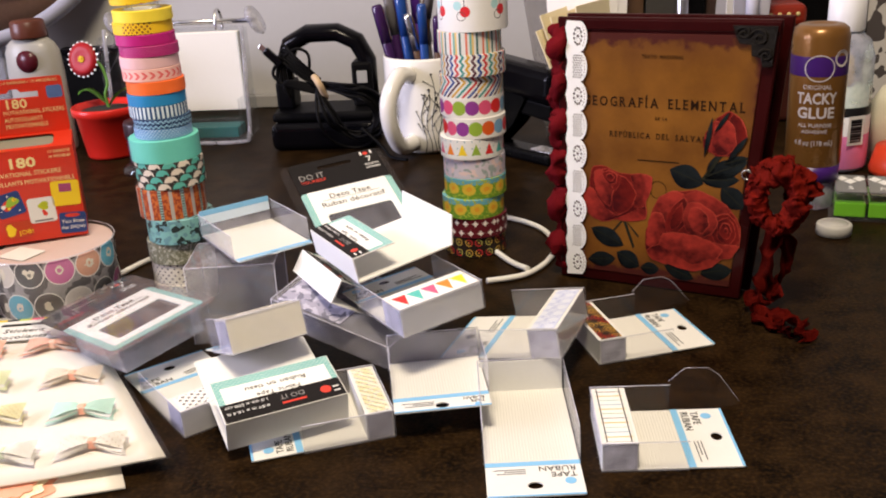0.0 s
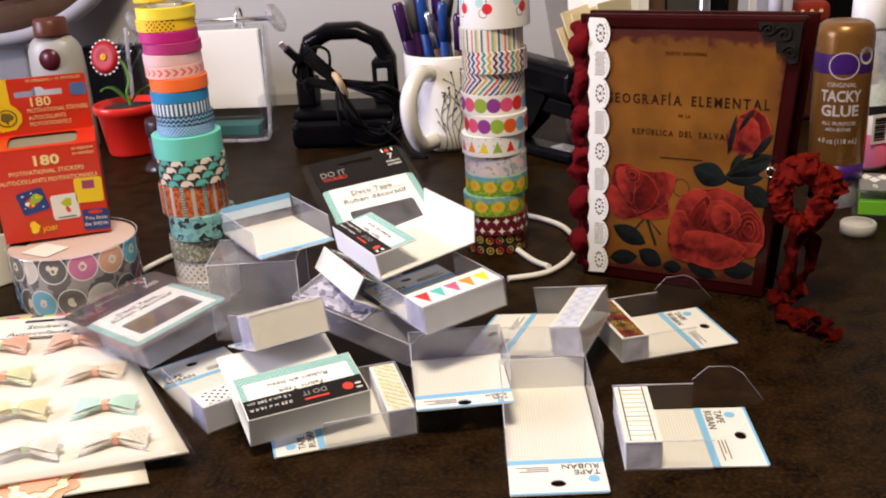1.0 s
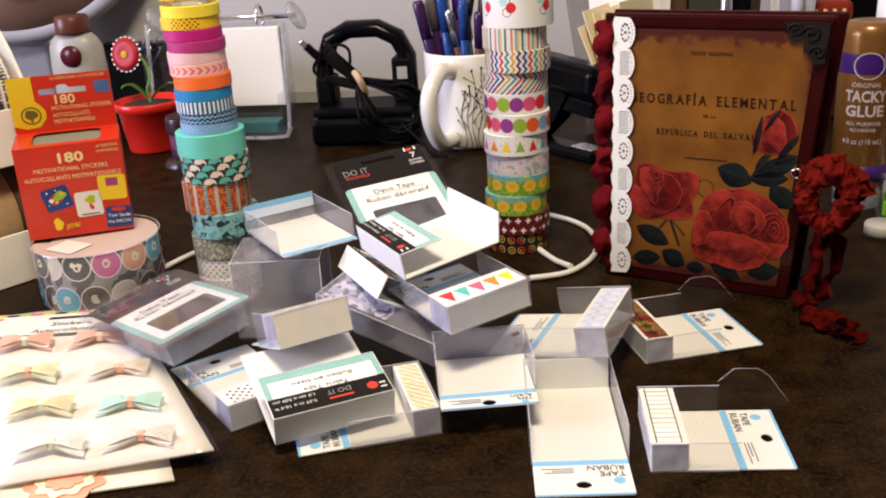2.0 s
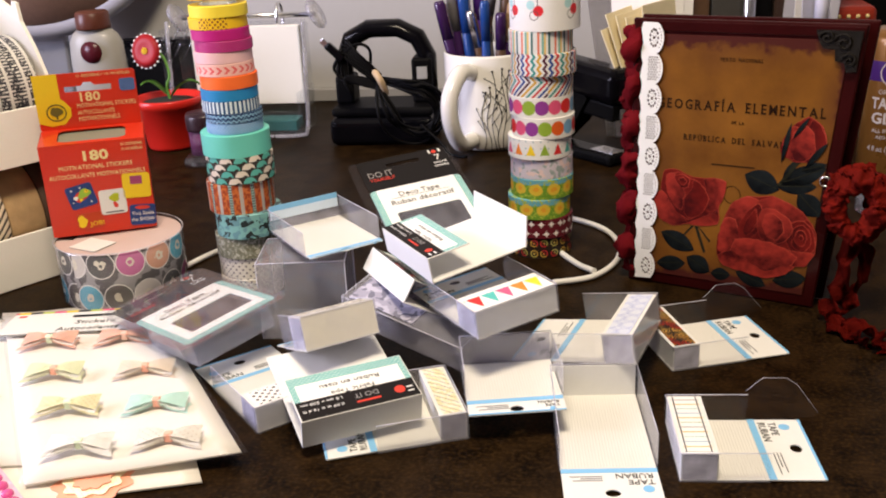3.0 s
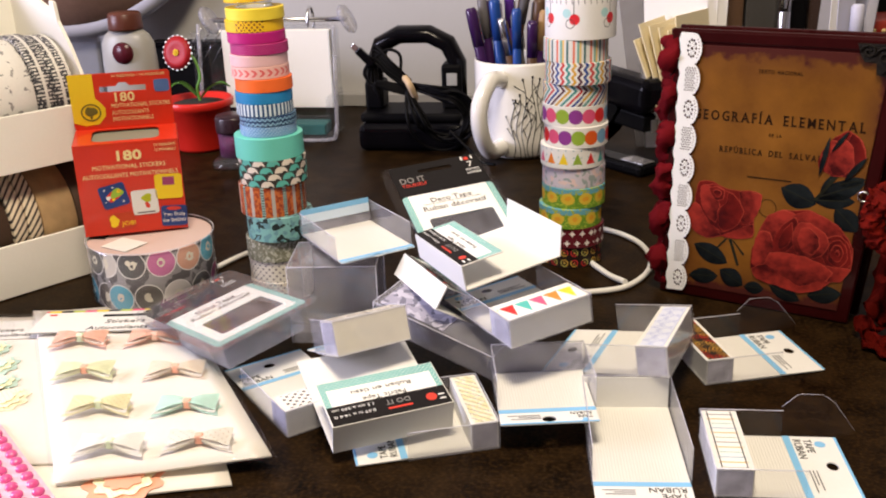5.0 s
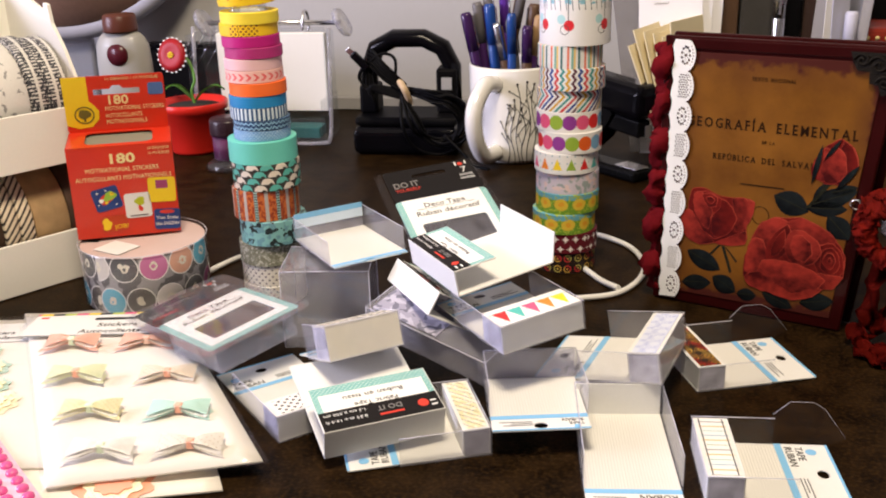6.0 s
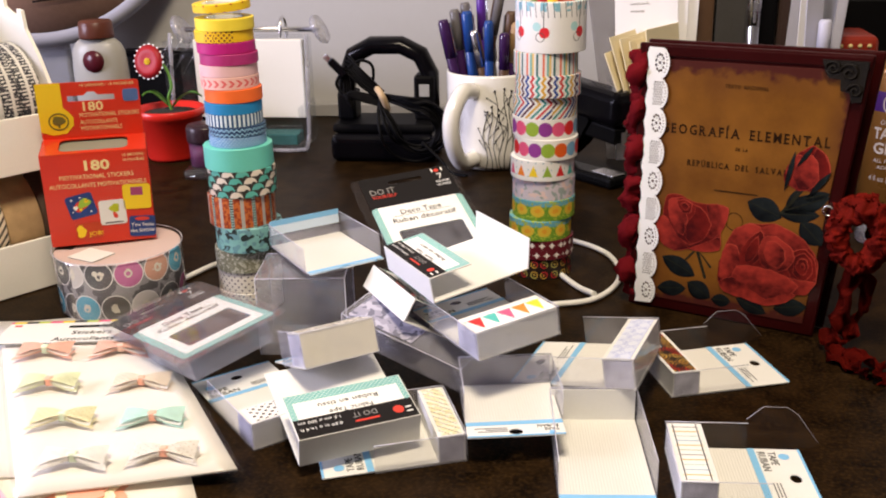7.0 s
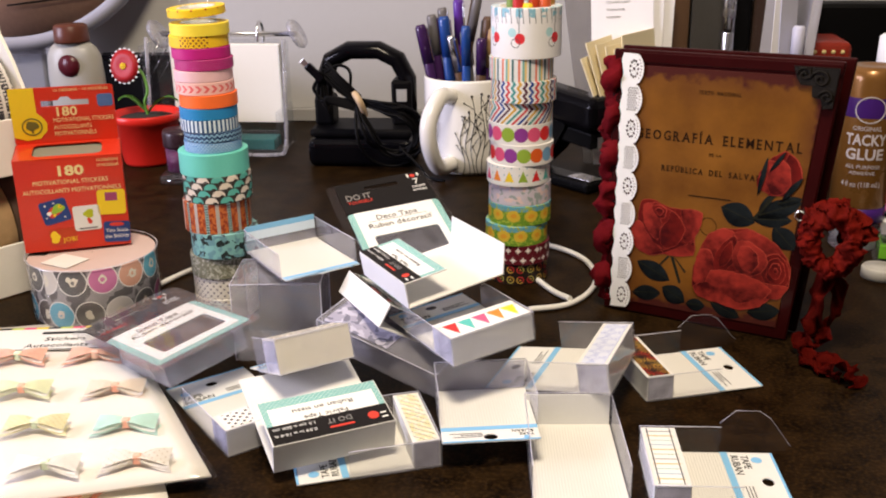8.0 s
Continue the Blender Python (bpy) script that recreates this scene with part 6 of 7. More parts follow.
part("teal_paper", box(-0.03, 0.054, -0.028, 0.0, 0.006, 0.018, 0.001), surface("teal_paper", (0.03, 0.16, 0.16), 0.5, vary=0.2), stand, "dark teal paper slips")

# flower pot with felt flower
POT = surface("red_plastic_pot", (0.62, 0.02, 0.012), 0.35, vary=0.06, coat=0.2)
SOIL = surface("dark_soil", (0.03, 0.025, 0.022), 0.8, vary=0.4, bump=0.8)
PETAL_RED = surface("red_petal", (0.36, 0.01, 0.014), 0.5, vary=0.2)
STALK = surface("green_stalk", (0.12, 0.3, 0.05), 0.5, vary=0.2)
pot = thing("flower_pot", pose(-0.4275, 0.306, 0), "red plastic pot with a red and white toy flower", "potted flower")
part("pot", lathe([(0.0005, 0.001), (0.027, 0.001), (0.0285, 0.004), (0.034, 0.046), (0.0375, 0.048), (0.038, 0.055), (0.0365, 0.0565), (0.034, 0.055), (0.032, 0.048), (0.0005, 0.047)], 44), POT, pot)
part("soil", closed([(0.032, 0.048), (0.028, 0.051), (0.01, 0.0535)], 28), SOIL, pot)
part("stem", tube(curve_points([(0.003, 0, 0.05), (0.001, -0.002, 0.066), (0.006, -0.002, 0.08), (0.0, 0.002, 0.098), (-0.012, 0.004, 0.106)], 6), 0.0016, 8), STALK, pot, "green twisted stem")
for s, l in ((1, 0.04), (-1, 0.028)):
    bm = bmesh.new()
    rows = []
    for i in range(9):
        f = i / 8
        w = 0.006 * math.sin(math.pi * f ** 0.8) + 0.0003
        rows.append([bm.verts.new((s * l * f + 0.002, -0.008 * f + dy * w, 0.053 + 0.02 * math.sin(f * 2.2) + abs(dy) * 0.002)) for dy in (-1, 0, 1)])
    for a, b in zip(rows, rows[1:]):
        for k in range(2):
            bm.faces.new((a[k], a[k + 1], b[k + 1], b[k])).smooth = True
    bmesh.ops.solidify(bm, geom=list(bm.faces), thickness=0.0006)
    part("leaf", bm, STALK, pot, "green leaf")
head = part("flower_head", closed([(0.017, 0.0), (0.018, 0.0015), (0.012, 0.004), (0.008, 0.003)], 24), PETAL_RED, pot, "red flower head")
head.matrix_local = Matrix.Translation((-0.015, -0.004, 0.106)) @ pose(0, 0, 0, 78, 0, -12)
bm = bmesh.new()
for i in range(20):
    a = math.tau * i / 20
    bmesh.ops.create_icosphere(bm, subdivisions=1, radius=0.0014, matrix=Matrix.Translation((0.0182 * math.cos(a), 0.0182 * math.sin(a), 0.001)) @ Matrix.Diagonal((1.3, 1, 0.6, 1)))
part("white_fringe", bm, WHITE_INK, head, "white beaded edge")
bm = bmesh.new()
for i in range(8):
    a = math.tau * i / 7
    q = (0.0026 * math.cos(a), 0.0026 * math.sin(a), 0.004) if i < 7 else (0, 0, 0.0045)
    bmesh.ops.create_icosphere(bm, subdivisions=1, radius=0.0013, matrix=Matrix.Translation(q))
part("stamens", bm, YELLOW_CARD, head, "yellow centre")

# small jar
jar = thing("jar", pose(-0.3615, 0.24, 0), "small jar of purple beads with a dark lid", "jar")
part("foot", closed([(0.0255, 0.0005), (0.026, 0.004), (0.02, 0.009), (0.0165, 0.011)], 32), ACRYLIC, jar, "clear flared base")
part("beads", closed([(0.0165, 0.0112), (0.0168, 0.034)], 28), surface("purple_beads", (0.12, 0.01, 0.07), 0.35, vary=0.8, grain=900, bump=0.8), jar, "purple beads")
part("glass", lathe([(0.0172, 0.0112), (0.0176, 0.036)], 28), ACRYLIC, jar)
part("lid", closed([(0.0185, 0.036), (0.0188, 0.038), (0.0188, 0.05), (0.0175, 0.053)], 32), surface("dark_lid", (0.03, 0.015, 0.02), 0.3, vary=0.2), jar, "dark plum lid")

# lotion bottle
GREYB = surface("pale_grey_plastic", (0.35, 0.34, 0.305), 0.4, vary=0.05, coat=0.1)
bot = thing("lotion_bottle", pose(-0.5165, 0.335, 0), "pale grey bottle with a dark red round label and brown cap", "bottle")
bm = lathe([(0.0005, 0.0005), (0.03, 0.0005), (0.032, 0.004), (0.032, 0.09), (0.0305, 0.112), (0.026, 0.121), (0.02, 0.126), (0.0005, 0.127)], 40)
for v in bm.verts:
    v.co.y *= 0.6
part("body", bm, GREYB, bot)
bm = closed([(0.0185, 0.127), (0.019, 0.129), (0.018, 0.144), (0.016, 0.146)], 32)
part("cap", bm, surface("brown_cap", (0.1, 0.03, 0.018), 0.35, vary=0.1), bot, "brown cap")
d = part("round_label", closed([(0.0118, -0.004), (0.0118, 0.001)], 32), surface("dark_red_label", (0.075, 0.008, 0.014), 0.3, vary=0.2), bot, "dark red round label")
d.matrix_local = Matrix.Translation((0.002, -0.0190, 0.1035)) @ pose(0, 0, 0, 90, 0, 0)
cb = thing("clear_caddy", pose(-0.585, 0.37, 0), "clear plastic caddy beside the lotion bottle", "caddy")
for b in ((-0.03, 0.02, -0.02, -0.017, 0.001, 0.11), (-0.03, 0.02, 0.017, 0.02, 0.001, 0.11), (0.02, 0.023, -0.02, 0.02, 0.001, 0.11), (-0.033, -0.03, -0.02, 0.02, 0.001, 0.11)):
    part("wall", box(*b, 0.001), ACRYLIC, cb)
bt = thing("black_tray", pose(-0.49, 0.44, 0), "black wire desk tray behind the flower", "tray")
part("tray", box(-0.06, 0.078, -0.03, 0.03, 0.0005, 0.096, 0.003), BLACK_MATT, bt)
for i in range(4):
    part("wire", tube([(0.0 + 0.013 * i, -0.034, 0.075), (0.03 + 0.013 * i, -0.032, 0.118)], 0.0012, 6), SILVER, bt, "bright wire")
part("rail", box(-0.06, 0.078, -0.034, -0.030, 0.096, 0.102, 0.001), BLACK_PLASTIC, bt)
part("upright", box(-0.058, -0.05, -0.03, -0.02, 0.096, 0.125, 0.001), BLACK_PLASTIC, bt)

# round wooden tray or mirror above
WOOD = surface("brown_wood", (0.5, 0.3, 0.21), 0.45, vary=0.25, grain=60)
RIM = surface("lavender_grey_rim", (0.36, 0.36, 0.42), 0.4, vary=0.06)
MX, MZ, MR = -0.655, 0.303, 0.186
disc = thing("round_mirror", look((MX, 0.45, MZ), (MX + 0.3275, -0.6, MZ)), "round wooden backed mirror with a pale lavender rim", "mirror")
part("wood_face", closed([(MR, 0.0), (MR, 0.006)], 96), WOOD, disc, "brown wooden face")
part("rim", lathe([(MR, -0.006), (MR + 0.004, -0.010), (MR + 0.014, -0.008), (MR + 0.019, 0.002), (MR + 0.016, 0.012), (MR, 0.014)], 96), RIM, disc, "lavender grey rim")
part("foot", box(-0.03, 0.03, -MZ + 0.0005, -MR - 0.008, 0.012, 0.03, 0.004), RIM, disc)
part("crack", tube(curve_points([(-0.12, -0.135, -0.0062), (-0.06, -0.142, -0.0062), (0.0, -0.148, -0.0062)], 6), 0.0012, 6), BLACK_MATT, disc, "dark line across the wood")

# white two-tier dispenser with ribbons
WHITE_BOARD = surface("white_board", (0.88, 0.86, 0.79), 0.5, vary=0.05)
SCRIPT = surface("script_print", WHITE, 0.5, uv=True, pattern=lambda nt, u, v, z, vec: blend(nt, (v.mod(7.5).lt(5.2)) * (u.mod(2.6).lt(1.3) + noise_q(nt, vec, 420, 1).gt(0.52)).gt(0.5), (0.66, 0.64, 0.6), (0.04, 0.04, 0.05)))
SCENE = surface("sketch_print", WHITE, 0.5, uv=True, pattern=lambda nt, u, v, z, vec: blend(nt, noise_q(nt, vec, 180, 6).gt(0.6), (0.74, 0.72, 0.68), (0.3, 0.29, 0.28)))
BURLAP = surface("burlap", (0.42, 0.28, 0.14), 0.9, vary=0.4, grain=700, bump=1.0)
ROPE = surface("twisted_cord", WHITE, 0.7, uv=True, pattern=lambda nt, u, v, z, vec: blend(nt, (u + v * 1.2).mod(6).lt(2.4), (0.72, 0.62, 0.46), (0.05, 0.04, 0.035)))
BROWN_ROLL_AND_SHADE = surface("brown_roll_and_shade", (0.06, 0.035, 0.022), 0.7, vary=0.3)
fx = Vector((0.031, 0.046, 0)).normalized()
disp = thing("ribbon_dispenser", basis(Vector((-0.348, -0.051, 0.0005)) - fx * 0.2, fx, Vector((-fx.y, fx.x, 0))), "white two-tier board dispenser holding ribbon and tape rolls", "dispenser")
# local x runs along the front towards the far corner, y into the box
part("lower_front", box(0, 0.2, 0, 0.0025, 0, 0.038, 0.0006), WHITE_BOARD, disp)
part("base", box(0, 0.2, 0.0025, 0.1, 0, 0.0025), WHITE_BOARD, disp)
part("shelf", box(0, 0.2, 0.0025, 0.1, 0.088, 0.0905), WHITE_BOARD, disp)
part("upper_front", box(0, 0.2, 0, 0.0025, 0.088, 0.128, 0.0006), WHITE_BOARD, disp)
prof = [(0.0, 0.0), (0.1, 0.0), (0.1, 0.205), (0.062, 0.205), (0.06, 0.211), (0.053, 0.211), (0.051, 0.198), (0.034, 0.192), (0.032, 0.198), (0.026, 0.197), (0.024, 0.184), (0.01, 0.166), (0.0, 0.148)]
sd = part("side", outline(prof, -0.0025, 0.0), WHITE_BOARD, disp, "white side board with a stepped top")
sd.matrix_local = Matrix(((0, 0, 1, 0.2), (1, 0, 0, 0), (0, 1, 0, 0), (0, 0, 0, 1)))
# Lower back board is coloured dark brown to paint in the shade.
part("back", box(0, 0.2, 0.098, 0.1, 0.0025, 0.088), BROWN_ROLL_AND_SHADE, disp, "lower back board with shade painted in dark brown")
part("back", box(0, 0.2, 0.098, 0.1, 0.0905, 0.205), WHITE_BOARD, disp)


def lying_roll(x, w, r, y, z, material, label):
    t = thing("ribbon_roll", disp.matrix_world @ Matrix.Translation((0.2 - x - w, y, z)) @ pose(0, 0, 0, 0, 90, 0), label, "ribbon roll", "rolls in the dispenser")
    part("winding", lathe([(r * 0.4, 0), (r - 0.0006, 0), (r, 0.0006), (r, w - 0.0006), (r - 0.0006, w), (r * 0.4, w)], 44, uv=True), material, t)
    part("core", lathe([(r * 0.4, 0.0002), (r * 0.34, 0.0002), (r * 0.34, w - 0.0002), (r * 0.4, w - 0.0002)], 24), CORE, t)
    return t


lying_roll(0.004, 0.016, 0.041, 0.048, 0.1325, SCRIPT, "black and white script-printed tape roll")
lying_roll(0.021, 0.012, 0.042, 0.048, 0.1335, SCRIPT, "dark lettered tape roll")
lying_roll(0.034, 0.036, 0.041, 0.048, 0.1325, SCENE, "tape roll with a grey sketched scene")
lying_roll(0.071, 0.03, 0.041, 0.048, 0.1325, SCRIPT, "black and white lettered tape roll")
lying_roll(0.005, 0.014, 0.040, 0.046, 0.0435, BROWN_ROLL_AND_SHADE, "dark brown ribbon roll")
lying_roll(0.020, 0.026, 0.0405, 0.046, 0.0435, BURLAP, "tan burlap ribbon roll")
lying_roll(0.047, 0.010, 0.0415, 0.046, 0.0445, ROPE, "cream and black twisted cord roll")
lying_roll(0.058, 0.010, 0.0415, 0.046, 0.0445, ROPE, "cream and black twisted cord roll")
lying_roll(0.069, 0.03, 0.040, 0.046, 0.0435, BROWN_ROLL_AND_SHADE, "dark brown ribbon roll")

# white charging lead
lead = surface("white_cable_sheath", (0.72, 0.71, 0.67), 0.4, vary=0.05)
wl = thing("white_cable", Matrix(), "white cable looping on the desk behind the tape stack", "cable")
part("lead", tube(curve_points([(-0.02, 0.075, 0.0022), (0.018, 0.063, 0.0022), (0.045, 0.037, 0.0022), (0.056, 0.0, 0.0022), (0.052, -0.033, 0.0022), (0.036, -0.060, 0.0022), (0.01, -0.071, 0.0022)], 8), 0.0021, 10), lead, wl)
part("lead", tube(curve_points([(0.012, -0.012, 0.0022), (0.026, -0.037, 0.0024), (0.038, -0.057, 0.0055)], 6), 0.0021, 10), lead, wl)
wl = thing("white_cable", Matrix(), "white cable passing behind the leaning tape stack", "cable")
part("lead", tube(curve_points([(-0.17, 0.02, 0.0022), (-0.21, 0.008, 0.0022), (-0.245, -0.008, 0.0022), (-0.262, -0.04, 0.0022), (-0.27, -0.075, 0.0022)], 8), 0.0021, 10), lead, wl)

# things behind the book
STAPLER_BLACK = surface("stapler_black", (0.004, 0.004, 0.0045), 0.25, vary=0.2, shine=0.07)
dev = thing("black_stapler", pose(0.022, 0.258, 0, 0, 0, -45) @ Matrix.Diagonal((0.88, 0.88, 1, 1)), "black desk stapler standing behind the tape stack", "stapler")
part("base", box(-0.06, 0.058, -0.0145, 0.0145, 0.0005, 0.012, 0.004, 3), STAPLER_BLACK, dev)
part("anvil", box(0.024, 0.056, -0.010, 0.010, 0.0121, 0.0135, 0.0005), SILVER, dev, "bright metal anvil plate")
for side in (-0.0125, 0.0095):
    ob = part("hinge_cheek", outline([(-0.06, 0.012), (-0.03, 0.012), (0.0, 0.035), (0.02, 0.062), (0.0, 0.08), (-0.06, 0.07)], side, side + 0.003), STAPLER_BLACK, dev)
    ob.matrix_local = Matrix(((1, 0, 0, 0), (0, 0, 1, 0), (0, 1, 0, 0), (0, 0, 0, 1)))
ob = part("magazine", box(-0.058, 0.056, -0.009, 0.009, 0.0, 0.016, 0.002), STAPLER_BLACK, dev)
ob.matrix_local = Matrix.Translation((0, 0, 0.047)) @ pose(0, 0, 0, 0, 4, 0)
ob = part("arm", box(-0.062, 0.062, -0.016, 0.016, 0.0, 0.033, 0.009, 4), BLACK_PLASTIC, dev, "glossy black rounded arm")
ob.matrix_local = Matrix.Translation((0, 0, 0.064)) @ pose(0, 0, 0, 0, 4, 0)
part("nose_plate", box(0.0622, 0.0632, -0.005, 0.005, 0.044, 0.056, 0.0004), surface("grey_plate", (0.2, 0.2, 0.2), 0.3, metal=0.8), dev, "small grey metal plate")
MANILA = surface("manila_card", (0.8, 0.7, 0.46), 0.7, vary=0.08)
GREY_SLEEVE = clear_film("grey_sleeve", (0.72, 0.71, 0.71), 0.1, 0.15)
PAPER = surface("white_paper", (0.86, 0.85, 0.86), 0.7, vary=0.04)
org = thing("letter_sorter", pose(0.092, 0.29, 0, 0, 0, -6), "dark letter sorter full of folders and papers", "letter sorter")
part("base", box(-0.018, 0.12, -0.1, 0.02, 0.0005, 0.012, 0.002), BLACK_MATT, org)
part("divider", box(-0.016, 0.1, 0.012, 0.016, 0.012, 0.1, 0.001), BLACK_MATT, org)
SLEEVE = thing("paper_folder", pose(0.074, 0.345, 0.0006, 0, -9, 24), "grey clear sleeve standing on edge", "folder", "standing folders")
part("sheet", box(-0.03, 0.02, -0.0008, 0.0008, 0, 0.215, 0.0003), GREY_SLEEVE, SLEEVE)
for i in range(6):
    f = thing("paper_folder", pose(0.095 + 0.0022 * i, 0.245 + 0.003 * i, 0.0125, 0, 0, 70 - 2 * i) @ pose(0, 0, 0, -22 + 3.2 * i), "cream paper folder standing on edge", "folder", "standing folders")
    part("sheet", box(-0.035, 0.03, -0.0006, 0.0006, 0, 0.124 + 0.004 * ((i * 3) % 4), 0.0003), MANILA, f)
for i in range(3):
    f = thing("loose_paper", pose(0.086 + 0.005 * i, 0.287 + 0.005 * i, 0.0125, -3 + i, -3 + 2 * i, -6 + 3 * i), "white handwritten paper standing among folders", "paper", "standing papers")
    part("sheet", box(-0.031, 0.029, -0.0005, 0.0005, 0, 0.184 + 0.006 * ((i * 2) % 4), 0.0002), PAPER, f)
    if i == 0:
        for k in range(3):
            part("handwriting", tube([(-0.016 + 0.0009 * q, -0.0007, 0.160 - 0.007 * k + 0.0012 * math.sin(q * 2.1 + k)) for q in range(26 - 5 * (k % 3))], 0.00025, 4), INK_GREY, f)
GUN = surface("gunmetal", (0.09, 0.085, 0.08), 0.4, metal=0.4, vary=0.2)
LILAC = surface("pale_lilac_card", (0.55, 0.55, 0.66), 0.5, vary=0.06)
for nm, x, y, w, d, h, m, label, cat in (("ring_binder", 0.1365, 0.38, 0.018, 0.1, 0.21, BROWN_PEN, "dark brown binder behind the book", "binder"), ("metal_case", 0.1625, 0.38, 0.03, 0.1, 0.2, GUN, "dark gunmetal case behind the book", "case"),
                                         ("black_folder", 0.1955, 0.385, 0.022, 0.09, 0.22, BLACK_MATT, "black folder behind the book", "folder"), ("pale_folder", 0.2575, 0.385, 0.010, 0.09, 0.215, LILAC, "pale lilac folder behind the book", "folder"),
                                         ("dark_folder", 0.2225, 0.39, 0.026, 0.09, 0.23, surface("dark_wood_folder", (0.05, 0.03, 0.025), 0.4), "dark brown folder behind the book", "folder")):
    t = thing(nm, pose(x, y, 0.0006, 0, 4 if nm == "pale_folder" else 0, 0), label, cat)
    part("cover", box(-w / 2, w / 2, -d / 2, d / 2, 0, h, 0.0015), m, t)
    part("spine_strip", box(-w / 2 + 0.003, w / 2 - 0.003, -d / 2 - 0.0008, -d / 2 - 0.0002, 0.01, h - 0.01, 0.0002), m, t)
pen((0.181, 0.300, 0.0006), (0.1815, 0.316, 0.195), 0.0062, SILVER, "silver pen standing behind the book", True)
st = pen((0.249, 0.312, 0.0006), (0.251, 0.325, 0.146), 0.006, LILAC, "pale lilac marker behind the book", False)
for i, (px, py, turn, ww) in enumerate(((0.2245, 0.330, 24, 0.016), (0.237, 0.327, 32, 0.014), (0.2465, 0.332, 40, 0.012))):
    f = thing("paper_folder", pose(px, py, 0.0006, 0, 3 - 3 * i, turn), "pale lilac sheet standing on edge behind the book", "folder", "lilac sheets")
    part("sheet", box(-ww, ww, -0.0005, 0.0005, 0, 0.205 + 0.006 * i, 0.0002), LILAC if i % 2 == 0 else PAPER, f)
TIN = surface("red_tin", (0.3, 0.03, 0.015), 0.35, vary=0.3, metal=0.2)
tin = thing("red_tin", pose(0.291, 0.402, 0.0005), "red tin with gold dots beside a black box-like thing", "tin")
part("body", box(-0.022, 0.022, -0.034, 0.034, 0, 0.1, 0.006, 3), surface("dark_tin_side", (0.05, 0.012, 0.008), 0.4, vary=0.2), tin)
part("lid", box(-0.024, 0.024, -0.036, 0.036, 0.1, 0.124, 0.008, 3), TIN, tin, "red lid")
for i in range(4):
    gd = part("gold_dot", closed([(0.0022, 0), (0.0022, 0.0006)], 10), GOLD_INK, tin)
    gd.matrix_local = Matrix.Translation((-0.014 + 0.0092 * i, -0.0361, 0.114)) @ pose(0, 0, 0, 90)
# Black box-like thing, no monitor; its front strip, neck and foot are invented.
mon = thing("monitor", pose(0.383, 0.478, 0, 0, 0, -2), "small black box-like thing standing at the back of the desk", "monitor")
part("box_back", box(-0.085, 0.25, -0.012, 0.030, 0.03, 0.152, 0.004), BLACK_MATT, mon)
part("front_strip", box(-0.085, 0.25, -0.0145, -0.0125, 0.03, 0.05, 0.001), BLACK_PLASTIC, mon)
part("stand_neck", box(0.04, 0.1, -0.008, 0.008, 0.008, 0.03, 0.002), BLACK_PLASTIC, mon)
part("stand_foot", box(-0.02, 0.16, -0.06, 0.05, 0.0005, 0.008, 0.003), BLACK_PLASTIC, mon)

# glue bottle
GOLD = surface("gold_glue_plastic", (0.21, 0.095, 0.022), 0.3, metal=0.35, vary=0.06, coat=0.3)
PURPLE_PL = surface("purple_plastic", (0.05, 0.012, 0.14), 0.35, vary=0.08)
glue = thing("glue_bottle", pose(0.2615, 0.0915, 0), "gold and purple glue bottle standing on its clear cap", "glue bottle")
R = 0.0212
part("cap", closed([(0.0175, 0.0005), (0.0185, 0.002), (0.0185, 0.021), (0.0175, 0.0225)], 32), clear_film("cloudy_cap", (0.7, 0.69, 0.67), 0.22, 0.25), glue, "cloudy clear cap")
part("shoulder", closed([(0.0175, 0.0226), (R - 0.0006, 0.024), (R - 0.0004, 0.0365)], 40), PURPLE_PL, glue, "purple base band")
part("body", lathe([(R - 0.0006, 0.0365), (R, 0.038), (R, 0.136), (R - 0.0015, 0.1425), (R - 0.005, 0.1452), (0.011, 0.1456), (0.009, 0.1445), (0.0003, 0.1443)], 56), GOLD, glue)
part("purple_band", lathe([(R + 0.0001, 0.108), (R + 0.0002, 0.109), (R + 0.0002, 0.122), (R + 0.0001, 0.123)], 56), PURPLE_PL, glue)
FA = radians(-104)


def on_glue(a_deg, z, lift=0.0003):
    a = FA + radians(a_deg)
    n = Vector((math.cos(a), math.sin(a), 0))
    return n * (R + lift) + Vector((0, 0, z)), Vector((-n.y, n.x, 0))


PALE_INK = surface("pale_lilac_ink", (0.52, 0.47, 0.47), 0.5, vary=0.05)
for words, size, zc, wd in (("ORIGINAL", 0.005, 0.0985, 0.0215), ("TACKY", 0.0118, 0.0875, 0.031), ("GLUE", 0.0118, 0.0762, 0.0285), ("ALL PURPOSE", 0.0042, 0.0690, 0.026), ("ADHESIVE", 0.0038, 0.0643, 0.019), ("4 fl oz (118 mL)", 0.0058, 0.0545, 0.03)):
    o, tx = on_glue(0, zc)
    lettering(words, size, o, tx, (0, 0, 1), PALE_INK, glue, width=wd, bend=R, bold=0.0003 if size > 0.01 else 0)
o, tx = on_glue(2, 0.1145, 0.0002)
em = part("emblem_ring", outline(ellipse(0, 0, 0.0112, 0.0102, 32), 0, 0.0003, [ellipse(0, 0, 0.0104, 0.0094, 32)]), PALE_INK, glue)
for v in em.data.vertices:
    a = v.co.x / R
    v.co.x, v.co.z = math.sin(a) * (R + v.co.z), math.cos(a) * (R + v.co.z) - R
em.matrix_local = basis(o, tx, (0, 0, 1))
